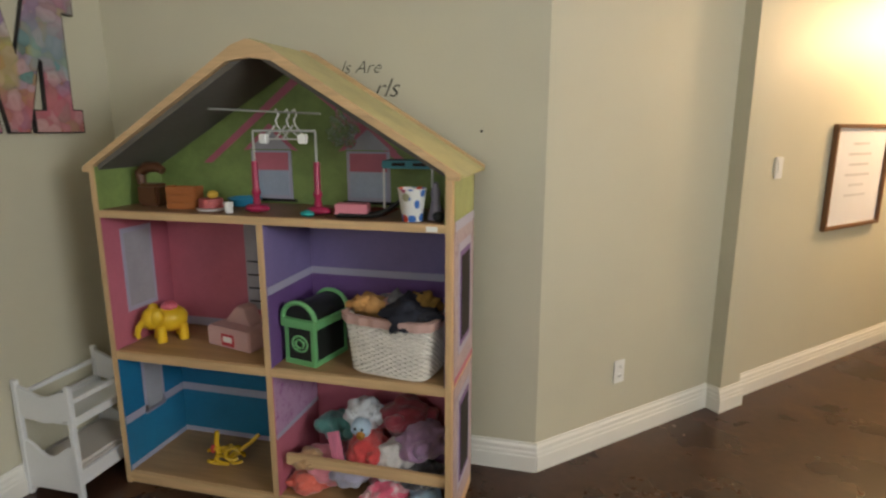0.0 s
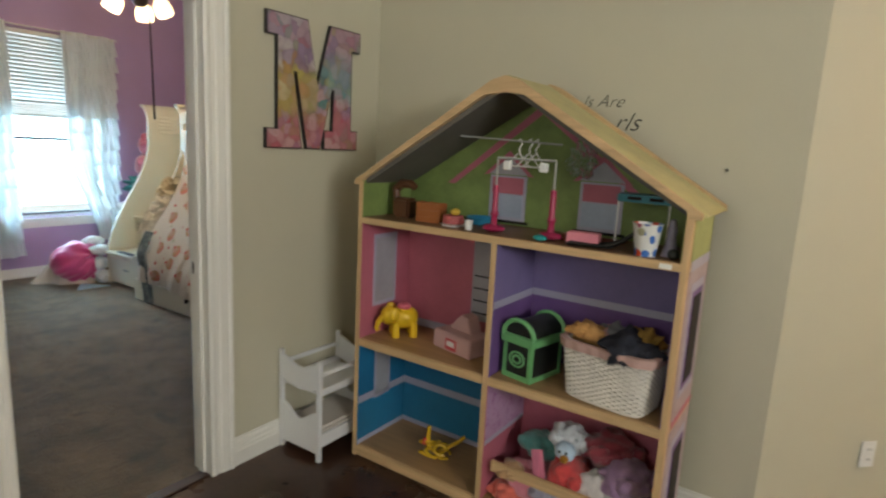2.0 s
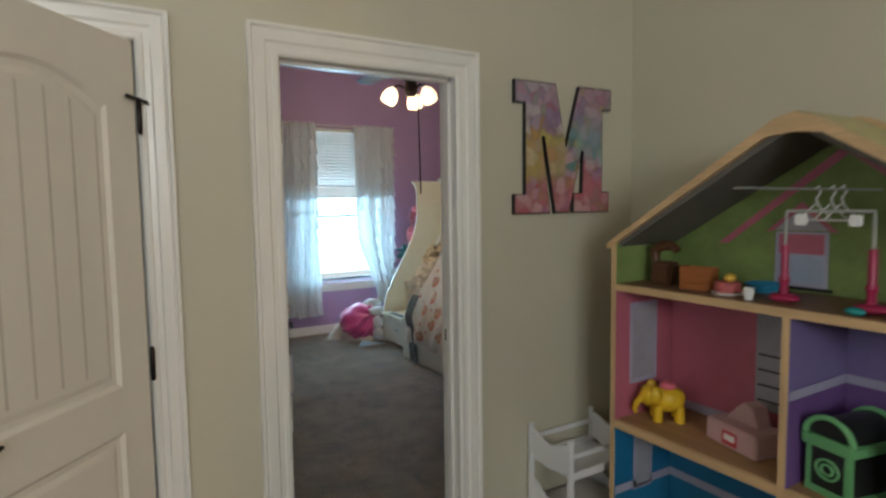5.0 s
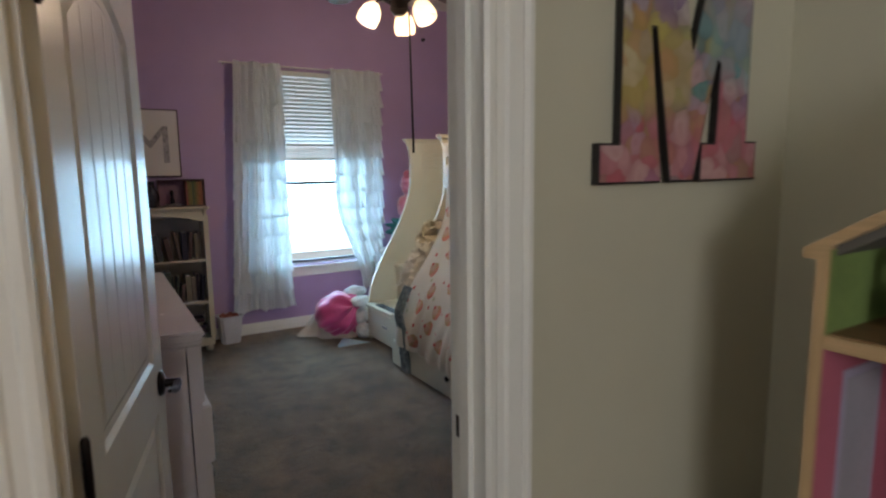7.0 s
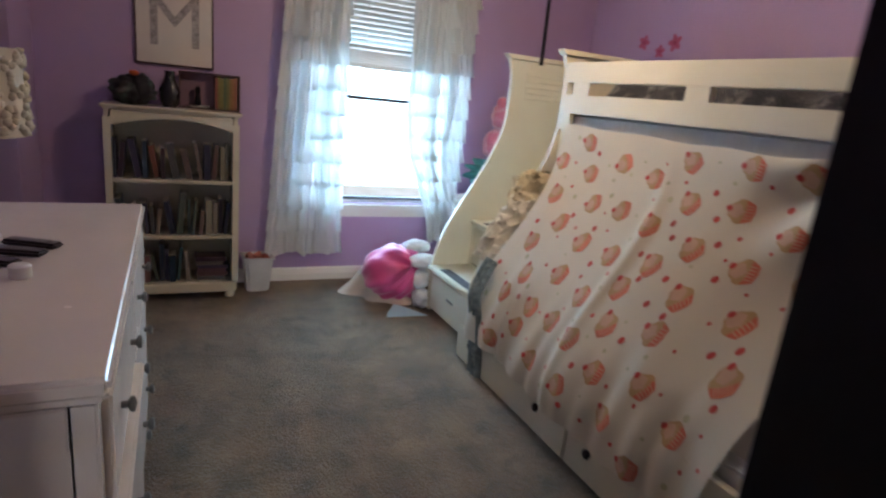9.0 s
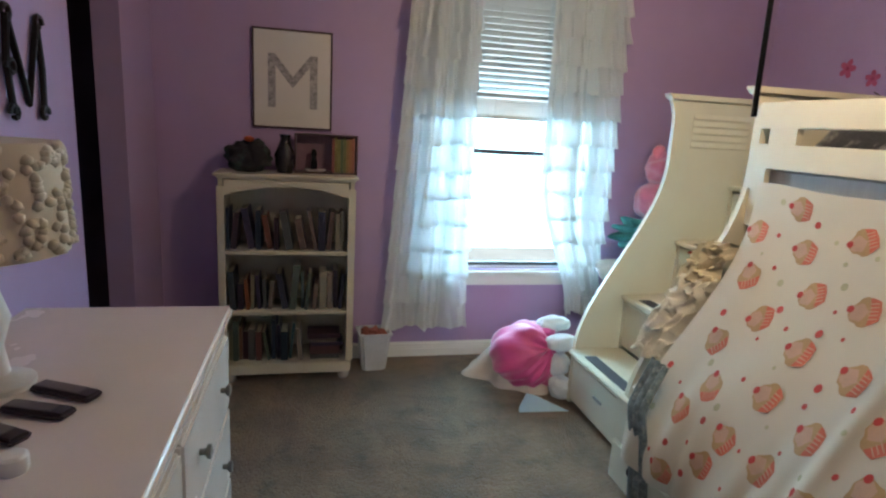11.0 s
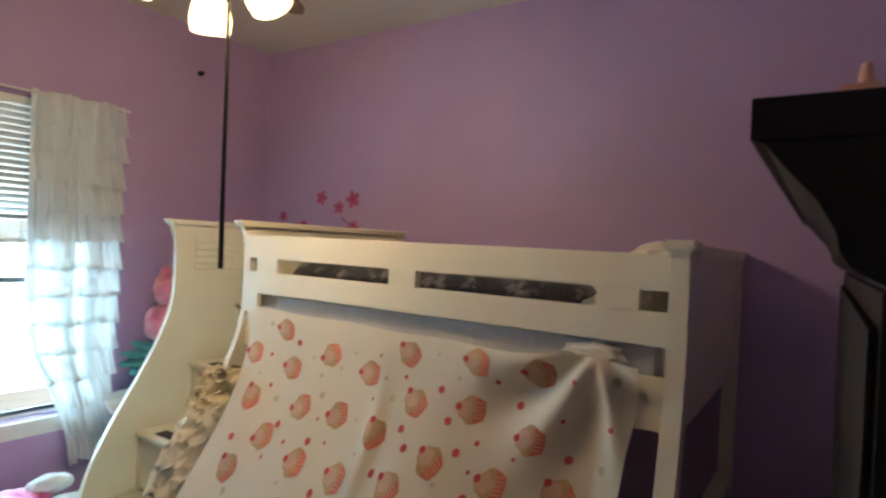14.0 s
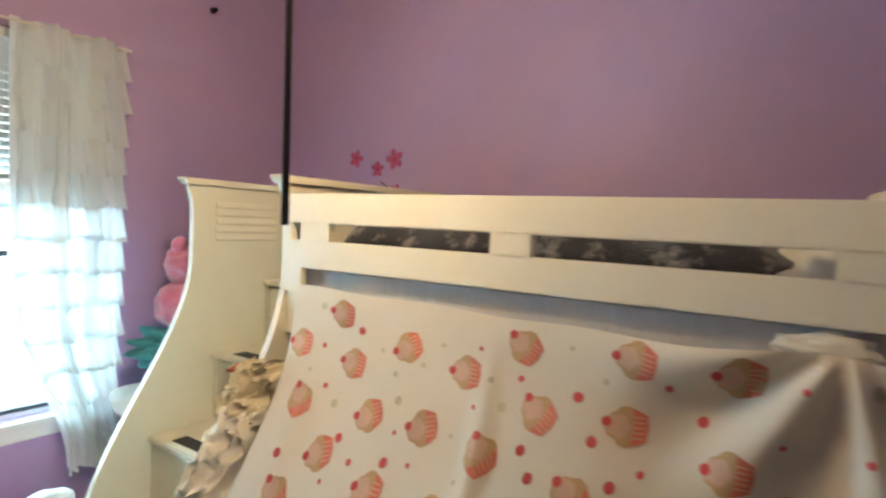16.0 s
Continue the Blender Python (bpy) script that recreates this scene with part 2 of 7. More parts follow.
def prism(pts, axis, a, b, bevel=0.0, bm=None):
    """A closed outline in the plane across the axis, drawn out from a to b."""
    bm = bm or bmesh.new()
    put = {"x": lambda p, c: (c, p[0], p[1]), "y": lambda p, c: (p[0], c, p[1]), "z": lambda p, c: (p[0], p[1], c)}[axis]
    lo = [bm.verts.new(put(p, a)) for p in pts]
    hi = [bm.verts.new(put(p, b)) for p in pts]
    n = len(pts)
    faces = [bm.faces.new(lo), bm.faces.new(hi[::-1])]
    for i in range(n):
        faces.append(bm.faces.new((lo[i], hi[i], hi[(i + 1) % n], lo[(i + 1) % n])))
    if bevel:
        bmesh.ops.bevel(bm, geom=list({e for f in faces[:2] for e in f.edges}), offset=bevel, segments=2, affect="EDGES")
    return bm


def lathe(profile, n=20, bm=None, at=(0, 0, 0)):
    bm = bm or bmesh.new()
    rings = []
    for r, z in profile:
        rings.append([bm.verts.new((at[0] + r * math.cos(6.2832 * i / n), at[1] + r * math.sin(6.2832 * i / n), at[2] + z)) for i in range(n)])
    for a, b in zip(rings, rings[1:]):
        for i in range(n):
            bm.faces.new((a[i], a[(i + 1) % n], b[(i + 1) % n], b[i]))
    bm.faces.new(rings[0][::-1])
    bm.faces.new(rings[-1])
    return bm


def tube(points, r, n=8, bm=None):
    bm = bm or bmesh.new()
    pts = [Vector(p) for p in points]
    rings = []
    for i, p in enumerate(pts):
        d = (pts[min(i + 1, len(pts) - 1)] - pts[max(i - 1, 0)]).normalized()
        s = d.orthogonal().normalized() if i == 0 else (side - d * side.dot(d)).normalized()
        side = s
        w = d.cross(s)
        rad = r[i] if isinstance(r, (list, tuple)) else r
        rings.append([bm.verts.new(p + (s * math.cos(6.2832 * k / n) + w * math.sin(6.2832 * k / n)) * rad) for k in range(n)])
    for a, b in zip(rings, rings[1:]):
        for k in range(n):
            bm.faces.new((a[k], a[(k + 1) % n], b[(k + 1) % n], b[k]))
    bm.faces.new(rings[0][::-1])
    bm.faces.new(rings[-1])
    return bm


def blob(c, r, amp=0.08, freq=3.0, seed=0, sub=3, bm=None):
    """A soft lump: an uneven ellipsoid."""
    bm = bm or bmesh.new()
    made = bmesh.ops.create_icosphere(bm, subdivisions=sub, radius=1.0)["verts"]
    for v in made:
        k = 1 + amp * noise.noise(v.co * freq + Vector((seed * 3.7, seed, -seed)))
        v.co = Vector((c[0] + v.co.x * r[0] * k, c[1] + v.co.y * r[1] * k, c[2] + v.co.z * r[2] * k))
    return bm


def sheet(f, nu, nv, bm=None, thick=0.0):
    """A surface f(u, v) for u and v from 0 to 1; with thick, closed to a slab along its own normals."""
    bm = bm or bmesh.new()
    P = [[Vector(f(i / nu, j / nv)) for j in range(nv + 1)] for i in range(nu + 1)]
    top = [[bm.verts.new(p) for p in row] for row in P]
    for i in range(nu):
        for j in range(nv):
            bm.faces.new((top[i][j], top[i + 1][j], top[i + 1][j + 1], top[i][j + 1]))
    if thick:
        bm.normal_update()
        bmesh.ops.solidify(bm, geom=bm.faces[:], thickness=thick)
    return bm


def step(x):
    x = min(1, max(0, x))
    return x * x * (3 - 2 * x)


def lettering(name, text, size, material, m, parent=None, shear=0.0, thick=0.001, slim=0.0):
    """Built-in font, as a mesh."""
    c = bpy.data.curves.new(name, "FONT")
    c.offset = slim
    c.body, c.size, c.extrude, c.shear, c.align_x = text, size, thick, shear, "CENTER"
    tmp = new(name, c)
    me = bpy.data.meshes.new_from_object(tmp.evaluated_get(bpy.context.evaluated_depsgraph_get()))
    bpy.data.objects.remove(tmp)
    me.materials.clear()
    me.materials.append(material)
    ob = new(name, me)
    ob.matrix_world = m
    if parent:
        ob.parent = parent
        ob.matrix_basis = m
    return ob

# ---- the setting ----
DW, DB = -2.095, -2.207      # door wall: hall face, bedroom face
HN = 2.23                    # hall wall behind the dollhouse
WX = -6.56                   # window wall of the bedroom
BN, BS = 4.17, 0.20          # bedroom: bunk wall, dresser wall
HC, BC = 3.05, 3.14          # ceilings
HE, HS = 4.2, -3.0           # hall: east and south walls
D0, D1, DTOP = 0.45, 1.172, 2.035    # bedroom doorway
C0, C1 = -0.712, 0.008         # closet doorway
W0, W1, WZ0, WZ1 = 1.75, 2.98, 0.60, 2.42   # window
K0, K1 = -6.02, -5.42        # dark doorway in the dresser wall

structure("floor_hall", boxes((DW - 0.06, HS - 0.2, -0.1, 6.2, 7.2, 0.0)), DARKFLOOR, "dark brown stained glossy hall floor", "floor")
structure("floor_bedroom", boxes((WX - 0.2, -1.6, -0.1, DW - 0.06, BN + 0.2, 0.004)), CARPET, "brown cut-pile bedroom carpet with footmarks", "carpet")
structure("ceiling_bedroom", boxes((WX - 0.2, -1.7, BC, DB + 0.06, BN + 0.2, BC + 0.1)), CEIL, "off-white textured bedroom ceiling", "ceiling")
structure("ceiling_hall", boxes((DB + 0.06, HS - 0.2, HC, 6.4, 7.4, HC + 0.1), ), CEIL, "off-white hall ceiling", "ceiling")


def wall_x(name, x0, x1, y0, y1, top, holes, material, label):
    """A wall along y, with openings (y0, y1, z0, z1) through it."""
    bm = bmesh.new()
    at = y0
    for a, b, z0, z1 in sorted(holes):
        add_box(bm, x0, at, 0, x1, a, top)
        if z0 > 0.01:
            add_box(bm, x0, a, 0, x1, b, z0)
        add_box(bm, x0, a, z1, x1, b, top)
        at = b
    add_box(bm, x0, at, 0, x1, y1, top)
    return structure(name, bm, material, label, "wall")


def wall_y(name, y0, y1, x0, x1, top, holes, material, label):
    bm = bmesh.new()
    at = x0
    for a, b, z0, z1 in sorted(holes):
        add_box(bm, at, y0, 0, a, y1, top)
        if z0 > 0.01:
            add_box(bm, a, y0, 0, b, y1, z0)
        add_box(bm, a, y0, z1, b, y1, top)
        at = b
    add_box(bm, at, y0, 0, x1, y1, top)
    return structure(name, bm, material, label, "wall")


mid = DB + 0.06
wall_x("wall_door_hall_side", mid, DW, HS, HN, HC, [(D0 - 0.02, D1 + 0.02, 0, DTOP + 0.02), (C0 - 0.02, C1 + 0.02, 0, DTOP + 0.02)], BEIGE, "beige painted hall wall with two doorways")
wall_x("wall_door_bedroom_side", DB, mid - 0.001, BS, BN, BC, [(D0 - 0.02, D1 + 0.02, 0, DTOP + 0.02)], PURPLE, "purple painted bedroom wall beside the door")
wall_x("wall_window", WX - 0.14, WX, BS - 0.12, BN + 0.12, BC, [(W0, W1, WZ0, WZ1)], PURPLE, "purple painted bedroom wall with the window")
wall_y("wall_bunk", BN, BN + 0.12, WX, DB, BC, [], PURPLE, "purple painted bedroom wall behind the bunk bed")
wall_y("wall_dresser", BS - 0.12, BS, WX, DB, BC, [(K0, K1, 0, 2.06)], PURPLE, "purple painted bedroom wall with a dark doorway")
wall_y("wall_dollhouse", HN, HN + 0.12, DB + 0.06, -0.053, HC, [], BEIGE, "beige painted hall wall behind the dollhouse")
# closet behind the dark doorway and the one behind the hall door: added plain boxes of walls, their shade put into dark
# colour
structure("wall_back_closet", boxes((K0 - 0.6, -1.5, 0, K0 - 0.5, BS - 0.12, BC), (K1 + 0.5, -1.5, 0, K1 + 0.6, BS - 0.12, BC), (K0 - 0.6, -1.6, 0, K1 + 0.6, -1.5, BC)), surface("closet_shade", (0.16, 0.11, 0.16), 0.7), "added closet walls, coloured dark for the shade behind the doorway", "wall")
# the dimness behind the ajar door is put into this darker beige
structure("wall_hall_closet", boxes((DB - 0.85, C0 - 0.35, 0, DB - 0.78, BS - 0.12, HC), (DB - 0.78, C0 - 0.35, 0, DB, C0 - 0.28, HC), (DB - 0.78, BS - 0.20, 0, DB, BS - 0.125, HC), (DB - 0.78, C0 - 0.28, HC - 0.05, DB, BS - 0.2, HC)), surface("closet_shade", (0.30, 0.26, 0.20), 0.7), "added linen closet walls, coloured dark for the shade behind the ajar door", "wall")


def diagonal(name, s0, s1, off, thick, top, material, label):
    """A wall at 45 degrees: off = y - x of its face, from s0 to s1 along x."""
    d = thick / math.sqrt(2)
    pts = [(s0, s0 + off), (s1, s1 + off), (s1 - d, s1 + off + d), (s0 - d, s0 + off + d)]
    return structure(name, prism(pts, "z", 0, top), material, label, "wall")


diagonal("wall_angled", -0.053, 0.90, 2.283, 0.12, HC, BEIGE, "beige painted angled hall wall")
diagonal("wall_pilaster", 0.855, 0.975, 2.165, 0.20, HC, BEIGE, "beige painted corner projection of the hall")
diagonal("wall_far_hall", 0.935, 4.3, 2.25, 0.12, HC, BEIGE, "beige painted far hall wall")
# unseen closing walls; their openings are added for the two hall lamps
wall_y("wall_hall_south", HS - 0.12, HS, DB + 0.06, 6.2, HC, [(-1.6, 0.2, 1.2, 2.7)], BEIGE, "plain beige hall wall")
wall_x("wall_hall_east", HE, HE + 0.12, HS, 7.0, HC, [(-2.4, -0.2, 1.5, 2.8)], BEIGE, "plain beige hall wall")


def moulding(name, a, b, n, z0, h, d, label, profile=None, material=None):
    """A baseboard from a to b (floor points) that stands out along n."""
    profile = profile or [(0, 0), (1, 0), (1, 0.52), (0.82, 0.56), (0.82, 0.66), (0.62, 0.72), (0.62, 0.84), (0.3, 0.92), (0.25, 1.0), (0, 1.0)]
    bm = bmesh.new()
    rows = []
    for p in (a, b):
        rows.append([bm.verts.new((p[0] + n[0] * d * u, p[1] + n[1] * d * u, z0 + h * w)) for u, w in profile])
    k = len(profile)
    for i in range(k):
        bm.faces.new((rows[0][i], rows[1][i], rows[1][(i + 1) % k], rows[0][(i + 1) % k]))
    bm.faces.new(rows[0][::-1])
    bm.faces.new(rows[1])
    return structure(name, bm, material or TRIM, label, "baseboard", smooth=0)


r2 = math.sqrt(0.5)
BBH = 0.135
moulding("baseboard", (DW, D1 + 0.108), (DW, HN), (1, 0), 0, BBH, 0.018, "white moulded hall baseboard")
moulding("baseboard", (DW, C1 + 0.105), (DW, D0 - 0.108), (1, 0), 0, BBH, 0.018, "white moulded hall baseboard")
moulding("baseboard", (DW + 0.018, HN), (-0.045, HN), (0, -1), 0, BBH, 0.018, "white moulded hall baseboard")
moulding("baseboard", (-0.053, 2.23), (0.80, 3.083), (r2, -r2), 0, BBH, 0.018, "white moulded hall baseboard")
moulding("baseboard", (0.842, 3.007), (0.988, 3.153), (r2, -r2), 0, BBH, 0.018, "white moulded hall baseboard")
moulding("baseboard", (0.80, 3.083), (0.855, 3.02), (-r2, -r2), 0, BBH, 0.018, "white moulded hall baseboard")
moulding("baseboard", (0.975, 3.225), (4.2, 6.45), (r2, -r2), 0, BBH, 0.018, "white moulded hall baseboard")
moulding("baseboard", (WX, BS), (WX, BN), (1, 0), 0.004, 0.10, 0.016, "white bedroom baseboard")
moulding("baseboard", (WX, BN), (DB, BN), (0, -1), 0.004, 0.10, 0.016, "white bedroom baseboard")
moulding("baseboard", (K1, BS), (DB, BS), (0, 1), 0.004, 0.10, 0.016, "white bedroom baseboard")
moulding("baseboard", (DB, D1 + 0.1), (DB, BN), (-1, 0), 0.004, 0.10, 0.016, "white bedroom baseboard")


def casing(name, y0, y1, top, x, out, width, label):
    """A moulded frame round a doorway in a wall along y; out: the way it stands out."""
    prof = [(0.0, 0.010), (0.08, 0.016), (0.2, 0.016), (0.26, 0.011), (0.42, 0.013), (0.48, 0.020), (0.78, 0.022), (0.84, 0.018), (0.9, 0.028), (1.0, 0.028)]
    bm = bmesh.new()
    path = [(y0, 0), (y0, top), (y1, top), (y1, 0)]
    dirs = [(-1, 0), (-1, 1), (1, 1), (1, 0)]
    rows = []
    for (py, pz), (dy, dz) in zip(path, dirs):
        line = [bm.verts.new((x, py + dy * 0.0, pz))]
        for u, h in prof:
            line.append(bm.verts.new((x + out * h, py + dy * width * u, pz + dz * width * u)))
        line.append(bm.verts.new((x, py + dy * width, pz + dz * width)))
        rows.append(line)
    for a, b in zip(rows, rows[1:]):
        for i in range(len(a) - 1):
            bm.faces.new((a[i], a[i + 1], b[i + 1], b[i]))
    return structure(name, bm, TRIM, label, "door frame", smooth=0)


casing("trim_bedroom_door", D0, D1, DTOP, DW, 1, 0.107, "white moulded casing round the bedroom doorway")
casing("trim_bedroom_door_inside", D0, D1, DTOP, DB, -1, 0.085, "white moulded casing on the bedroom side")
casing("trim_closet_door", C0, C1, DTOP, DW, 1, 0.095, "white moulded casing round the closet doorway")
structure("jamb_bedroom_door", boxes((DB - 0.002, D0 - 0.02, 0, DW + 0.002, D0, DTOP), (DB - 0.002, D1, 0, DW + 0.002, D1 + 0.02, DTOP), (DB - 0.002, D0 - 0.02, DTOP, DW + 0.002, D1 + 0.02, DTOP + 0.02),
          (DB + 0.04, D1 - 0.012, 0, DB + 0.075, D1, DTOP), (DB + 0.04, D0, 0, DB + 0.075, D0 + 0.012, DTOP), (DB + 0.04, D0, DTOP - 0.012, DB + 0.075, D1, DTOP)), TRIM, "white door jamb with stops", "door frame")
structure("jamb_closet_door", boxes((DB - 0.002, C0 - 0.02, 0, DW + 0.002, C0, DTOP), (DB - 0.002, C1, 0, DW + 0.002, C1 + 0.02, DTOP), (DB - 0.002, C0 - 0.02, DTOP, DW + 0.002, C1 + 0.02, DTOP + 0.02)), TRIM, "white door jamb", "door frame")
structure("threshold", boxes((DB + 0.05, D0, 0.001, DW + 0.0, D1, 0.010), bevel=0.003), pine("threshold_wood", (0.06, 0.03, 0.02), 1), "dark strip between carpet and hall floor", "threshold")


# doors: two-panel with an arched plank panel above
def panel_door(name, w, h, hinge, angle, label, lever_side, gap=0.0, zl=0.925):
    """Leaf in local x from the hinge, thickness in y; the lever on local -y and +y faces."""
    d = new(name)
    tagged(d, label, "door", "", "structure")
    d.matrix_world = pose(*hinge, 0, 0, angle)
    th = 0.035
    s = 0.115
    zc, zt = 0.9275, h - 0.13

    def arch(x):
        u = (x - s) / (w - 2 * s) * 2 - 1
        return zt - 0.075 * u * u
    n = 10
    xs = [s + (w - 2 * s) * i / n for i in range(n + 1)]
    bm = boxes((0, -th / 2, 0.012, s, th / 2, h), (w - s, -th / 2, 0.012, w, th / 2, h), (s, -th / 2, 0.012, w - s, th / 2, 0.22), (s, -th / 2, zc - 0.0675, w - s, th / 2, zc + 0.0675))
    prism([(x, arch(x)) for x in xs] + [(w - s, h), (s, h)], "y", -th / 2, th / 2, bm=bm)
    part("leaf", bm, DOORW, d)
    for sgn in (-1, 1):
        # sloped sticking and raised field of both panels
        for low in (True, False):
            bm = bmesh.new()
            out = [(s, 0.22), (w - s, 0.22), (w - s, zc - 0.0675), (s, zc - 0.0675)] if low else [(s, zc + 0.0675), (w - s, zc + 0.0675)] + [(x, arch(x)) for x in xs[::-1]]
            cx, cz = w / 2, (sum(p[1] for p in out) / len(out))
            hw, zlo, zhi = w / 2 - s, min(p[1] for p in out), max(p[1] for p in out)

            def inset(p, k):
                x = cx + (p[0] - cx) * (hw - k) / hw
                z = p[1] + (k if p[1] < (zlo + zhi) / 2 else -k)
                return x, z
            rings = []
            for k, dep in ((0.0, th / 2), (0.012, th / 2 - 0.009), (0.028, th / 2 - 0.010), (0.045, th / 2 - 0.004)):
                rings.append([bm.verts.new((*(lambda q: (q[0], sgn * dep, q[1]))(inset(p, k)),)) for p in out])
            for a, b in zip(rings, rings[1:]):
                for i in range(len(a)):
                    bm.faces.new((a[i], a[(i + 1) % len(a)], b[(i + 1) % len(b)], b[i]))
            bm.faces.new(rings[-1])
            part("panel", bm, DOORW, d, smooth=0)
            if not low:
                for k in range(1, 5):
                    x = s + 0.045 + (w - 2 * s - 0.09) * k / 5
                    # flat strips: the shade in the grooves is put into their darker colour
                    part("plank_groove", boxes((x - 0.004, sgn * (th / 2 - 0.0045), zlo + 0.06, x + 0.004, sgn * (th / 2 - 0.0036), arch(x) - 0.06)), surface("groove_shade", (0.56, 0.54, 0.48), 0.5), d, smooth=0)
        # lever
        xl = w - 0.065
        lev = part("lever_handle", lathe([(0.0, 0), (0.034, 0), (0.034, 0.006), (0.028, 0.012), (0.012, 0.015), (0.011, 0.05), (0.0, 0.052)], 18), IRON, d, "dark bronze lever handle")
        lev.matrix_basis = pose(xl, sgn * th / 2, zl, -90 * sgn, 0, 0)
        arm = part("lever_arm", tube([(xl + 0.004, sgn * (th / 2 + 0.045), zl), (xl - 0.03, sgn * (th / 2 + 0.047), zl - 0.006), (xl - 0.06, sgn * (th / 2 + 0.046), zl - 0.002), (xl - 0.09, sgn * (th / 2 + 0.044), zl + 0.012), (xl - 0.115, sgn * (th / 2 + 0.042), zl + 0.016)], [0.012, 0.011, 0.009, 0.007, 0.005]), IRON, d)
    for zh in (0.25, 1.03, 1.80):
        part("hinge", lathe([(0.0, -0.055), (0.004, -0.055), (0.0075, -0.048), (0.0075, 0.048), (0.004, 0.055), (0.0, 0.055)], 10, at=(-0.006 - gap / 2, lever_side * (th / 2 + 0.004), zh)), IRON, d, "dark bronze hinge")
    if lever_side > 0:
        part("hinge_pin_stop", tube([(-0.045, 0.028, 1.845), (0.05, 0.034, 1.85)], 0.006, 8), IRON, d, "dark hinge pin door stop")
        part("stop_tip", blob((-0.048, 0.028, 1.845), (0.008, 0.008, 0.008), 0, 1, 0, 2), PLASTIC_W, d)
    return d


panel_door("door_closet", 0.715, 2.02, (DW + 0.0355, C1 - 0.024, 0), -41, "white two-panel arched door standing ajar", 1, 0.016, 0.98)
panel_door("door_bedroom", 0.745, 2.02, (DB - 0.02, D0 + 0.012, 0.006), 166.5, "white two-panel arched bedroom door standing open", -1)

for zh in (0.25, 1.03, 1.80):
    structure("hinge_leaf", boxes((DB + 0.004, D0 + 0.0005, zh - 0.05, DB + 0.036, D0 + 0.003, zh + 0.05)), IRON, "dark bronze hinge leaf on the door jamb", "hinge")
structure("strike_plate", boxes((DB + 0.010, D1 - 0.0015, 0.92, DB + 0.030, D1 - 0.0005, 0.97)), IRON, "dark bronze strike plate on the door jamb", "strike plate")

# window: frame, sashes, panes, sill, blind
win = tagged(new("window_bedroom"), "white vinyl single-hung window with a dark meeting rail", "window", "", "structure")
VINYL = surface("window_vinyl", (0.70, 0.70, 0.70), 0.4, var=0.02, bump=0.02)
BRONZE = surface("dark_sash", (0.06, 0.06, 0.07), 0.45, var=0.1)
xg = WX - 0.09
part("window_frame", boxes((xg - 0.03, W0, WZ0, xg + 0.03, W0 + 0.03, WZ1), (xg - 0.03, W1 - 0.03, WZ0, xg + 0.03, W1, WZ1), (xg - 0.03, W0 + 0.03, WZ1 - 0.03, xg + 0.03, W1 - 0.03, WZ1), (xg - 0.03, W0 + 0.03, WZ0, xg + 0.03, W1 - 0.03, WZ0 + 0.022)), VINYL, win)
part("meeting_rail", boxes((xg - 0.015, W0 + 0.03, 1.372, xg + 0.035, W1 - 0.03, 1.405), bevel=0.004), BRONZE, win, "dark meeting rail")
part("bottom_rail", boxes((xg - 0.015, W0 + 0.03, WZ0 + 0.022, xg + 0.03, W1 - 0.03, WZ0 + 0.045), bevel=0.004), BRONZE, win, "dark bottom rail")
CLEAR = glass("window_glass")
for z0, z1 in ((WZ0 + 0.045, 1.372), (1.405, WZ1 - 0.03)):
    p = part("pane", boxes((xg - 0.003, W0 + 0.03, z0, xg + 0.001, W1 - 0.03, z1)), CLEAR, win)
    p.visible_shadow = False
part("window_sill", boxes((WX - 0.06, W0 - 0.02, WZ0 - 0.03, WX + 0.03, W1 + 0.02, WZ0 - 0.003), (WX - 0.0, W0 - 0.01, WZ0 - 0.10, WX + 0.014, W1 + 0.01, WZ0 - 0.03), bevel=0.004), TRIM, win, "white painted sill")
# bright overcast distance beyond the added ground
m, t, b = nodes_of("bright_distance")
nz = add_node(t, "ShaderNodeTexNoise", Scale=0.55, Detail=3.0)
t.links.new(mapped(t), nz.inputs["Vector"])
t.links.new(ramp(t, nz.outputs[0], [(0.35, (0.46, 0.76, 0.84)), (0.55, (0.80, 0.97, 1.0))]), b.inputs["Emission Color"])
b.inputs["Emission Strength"].default_value = 2.6
tagged(finish("backdrop", boxes((-60.2, -70, -12, -60, 75, 45)), m, 0), "bright hazy daylight beyond the window", "backdrop", "", "structure")
# added ground, kept pale so the lower window turns white
structure("ground_outside", boxes((-60, -60, -0.5, WX - 0.2, 60, -0.3)), surface("pale_added_ground", (0.62, 0.62, 0.58), 0.9, var=0.12, coarse=2, fine=60), "sunlit pale ground added outside to fill the window with white", "ground")

# ---- bedroom: bunk bed with stairs ----
bed = thing("bunk_bed", pose(-4.1, 3.3, 0), "cream lacquered twin-over-full bunk bed with curved stair panels", "bunk bed")


def L(bm):
    """From the room's coordinates to the bed's own."""
    bmesh.ops.translate(bm, verts=bm.verts[:], vec=(4.1, -3.3, 0))
    return bm


def stair_panel(x0, x1, yfoot, ytop):
    pts = []
    for i in range(25):
        z = 0.004 + 1.74 * i / 24
        k = step((z - 0.30) / 1.12)
        flare = 0.035 * step((z - 1.66) / 0.08)
        pts.append((yfoot + (ytop - yfoot) * k - flare, z))
    return prism(pts + [(4.13, 1.744), (4.13, 0.004)], "x", x0, x1, bevel=0.004)


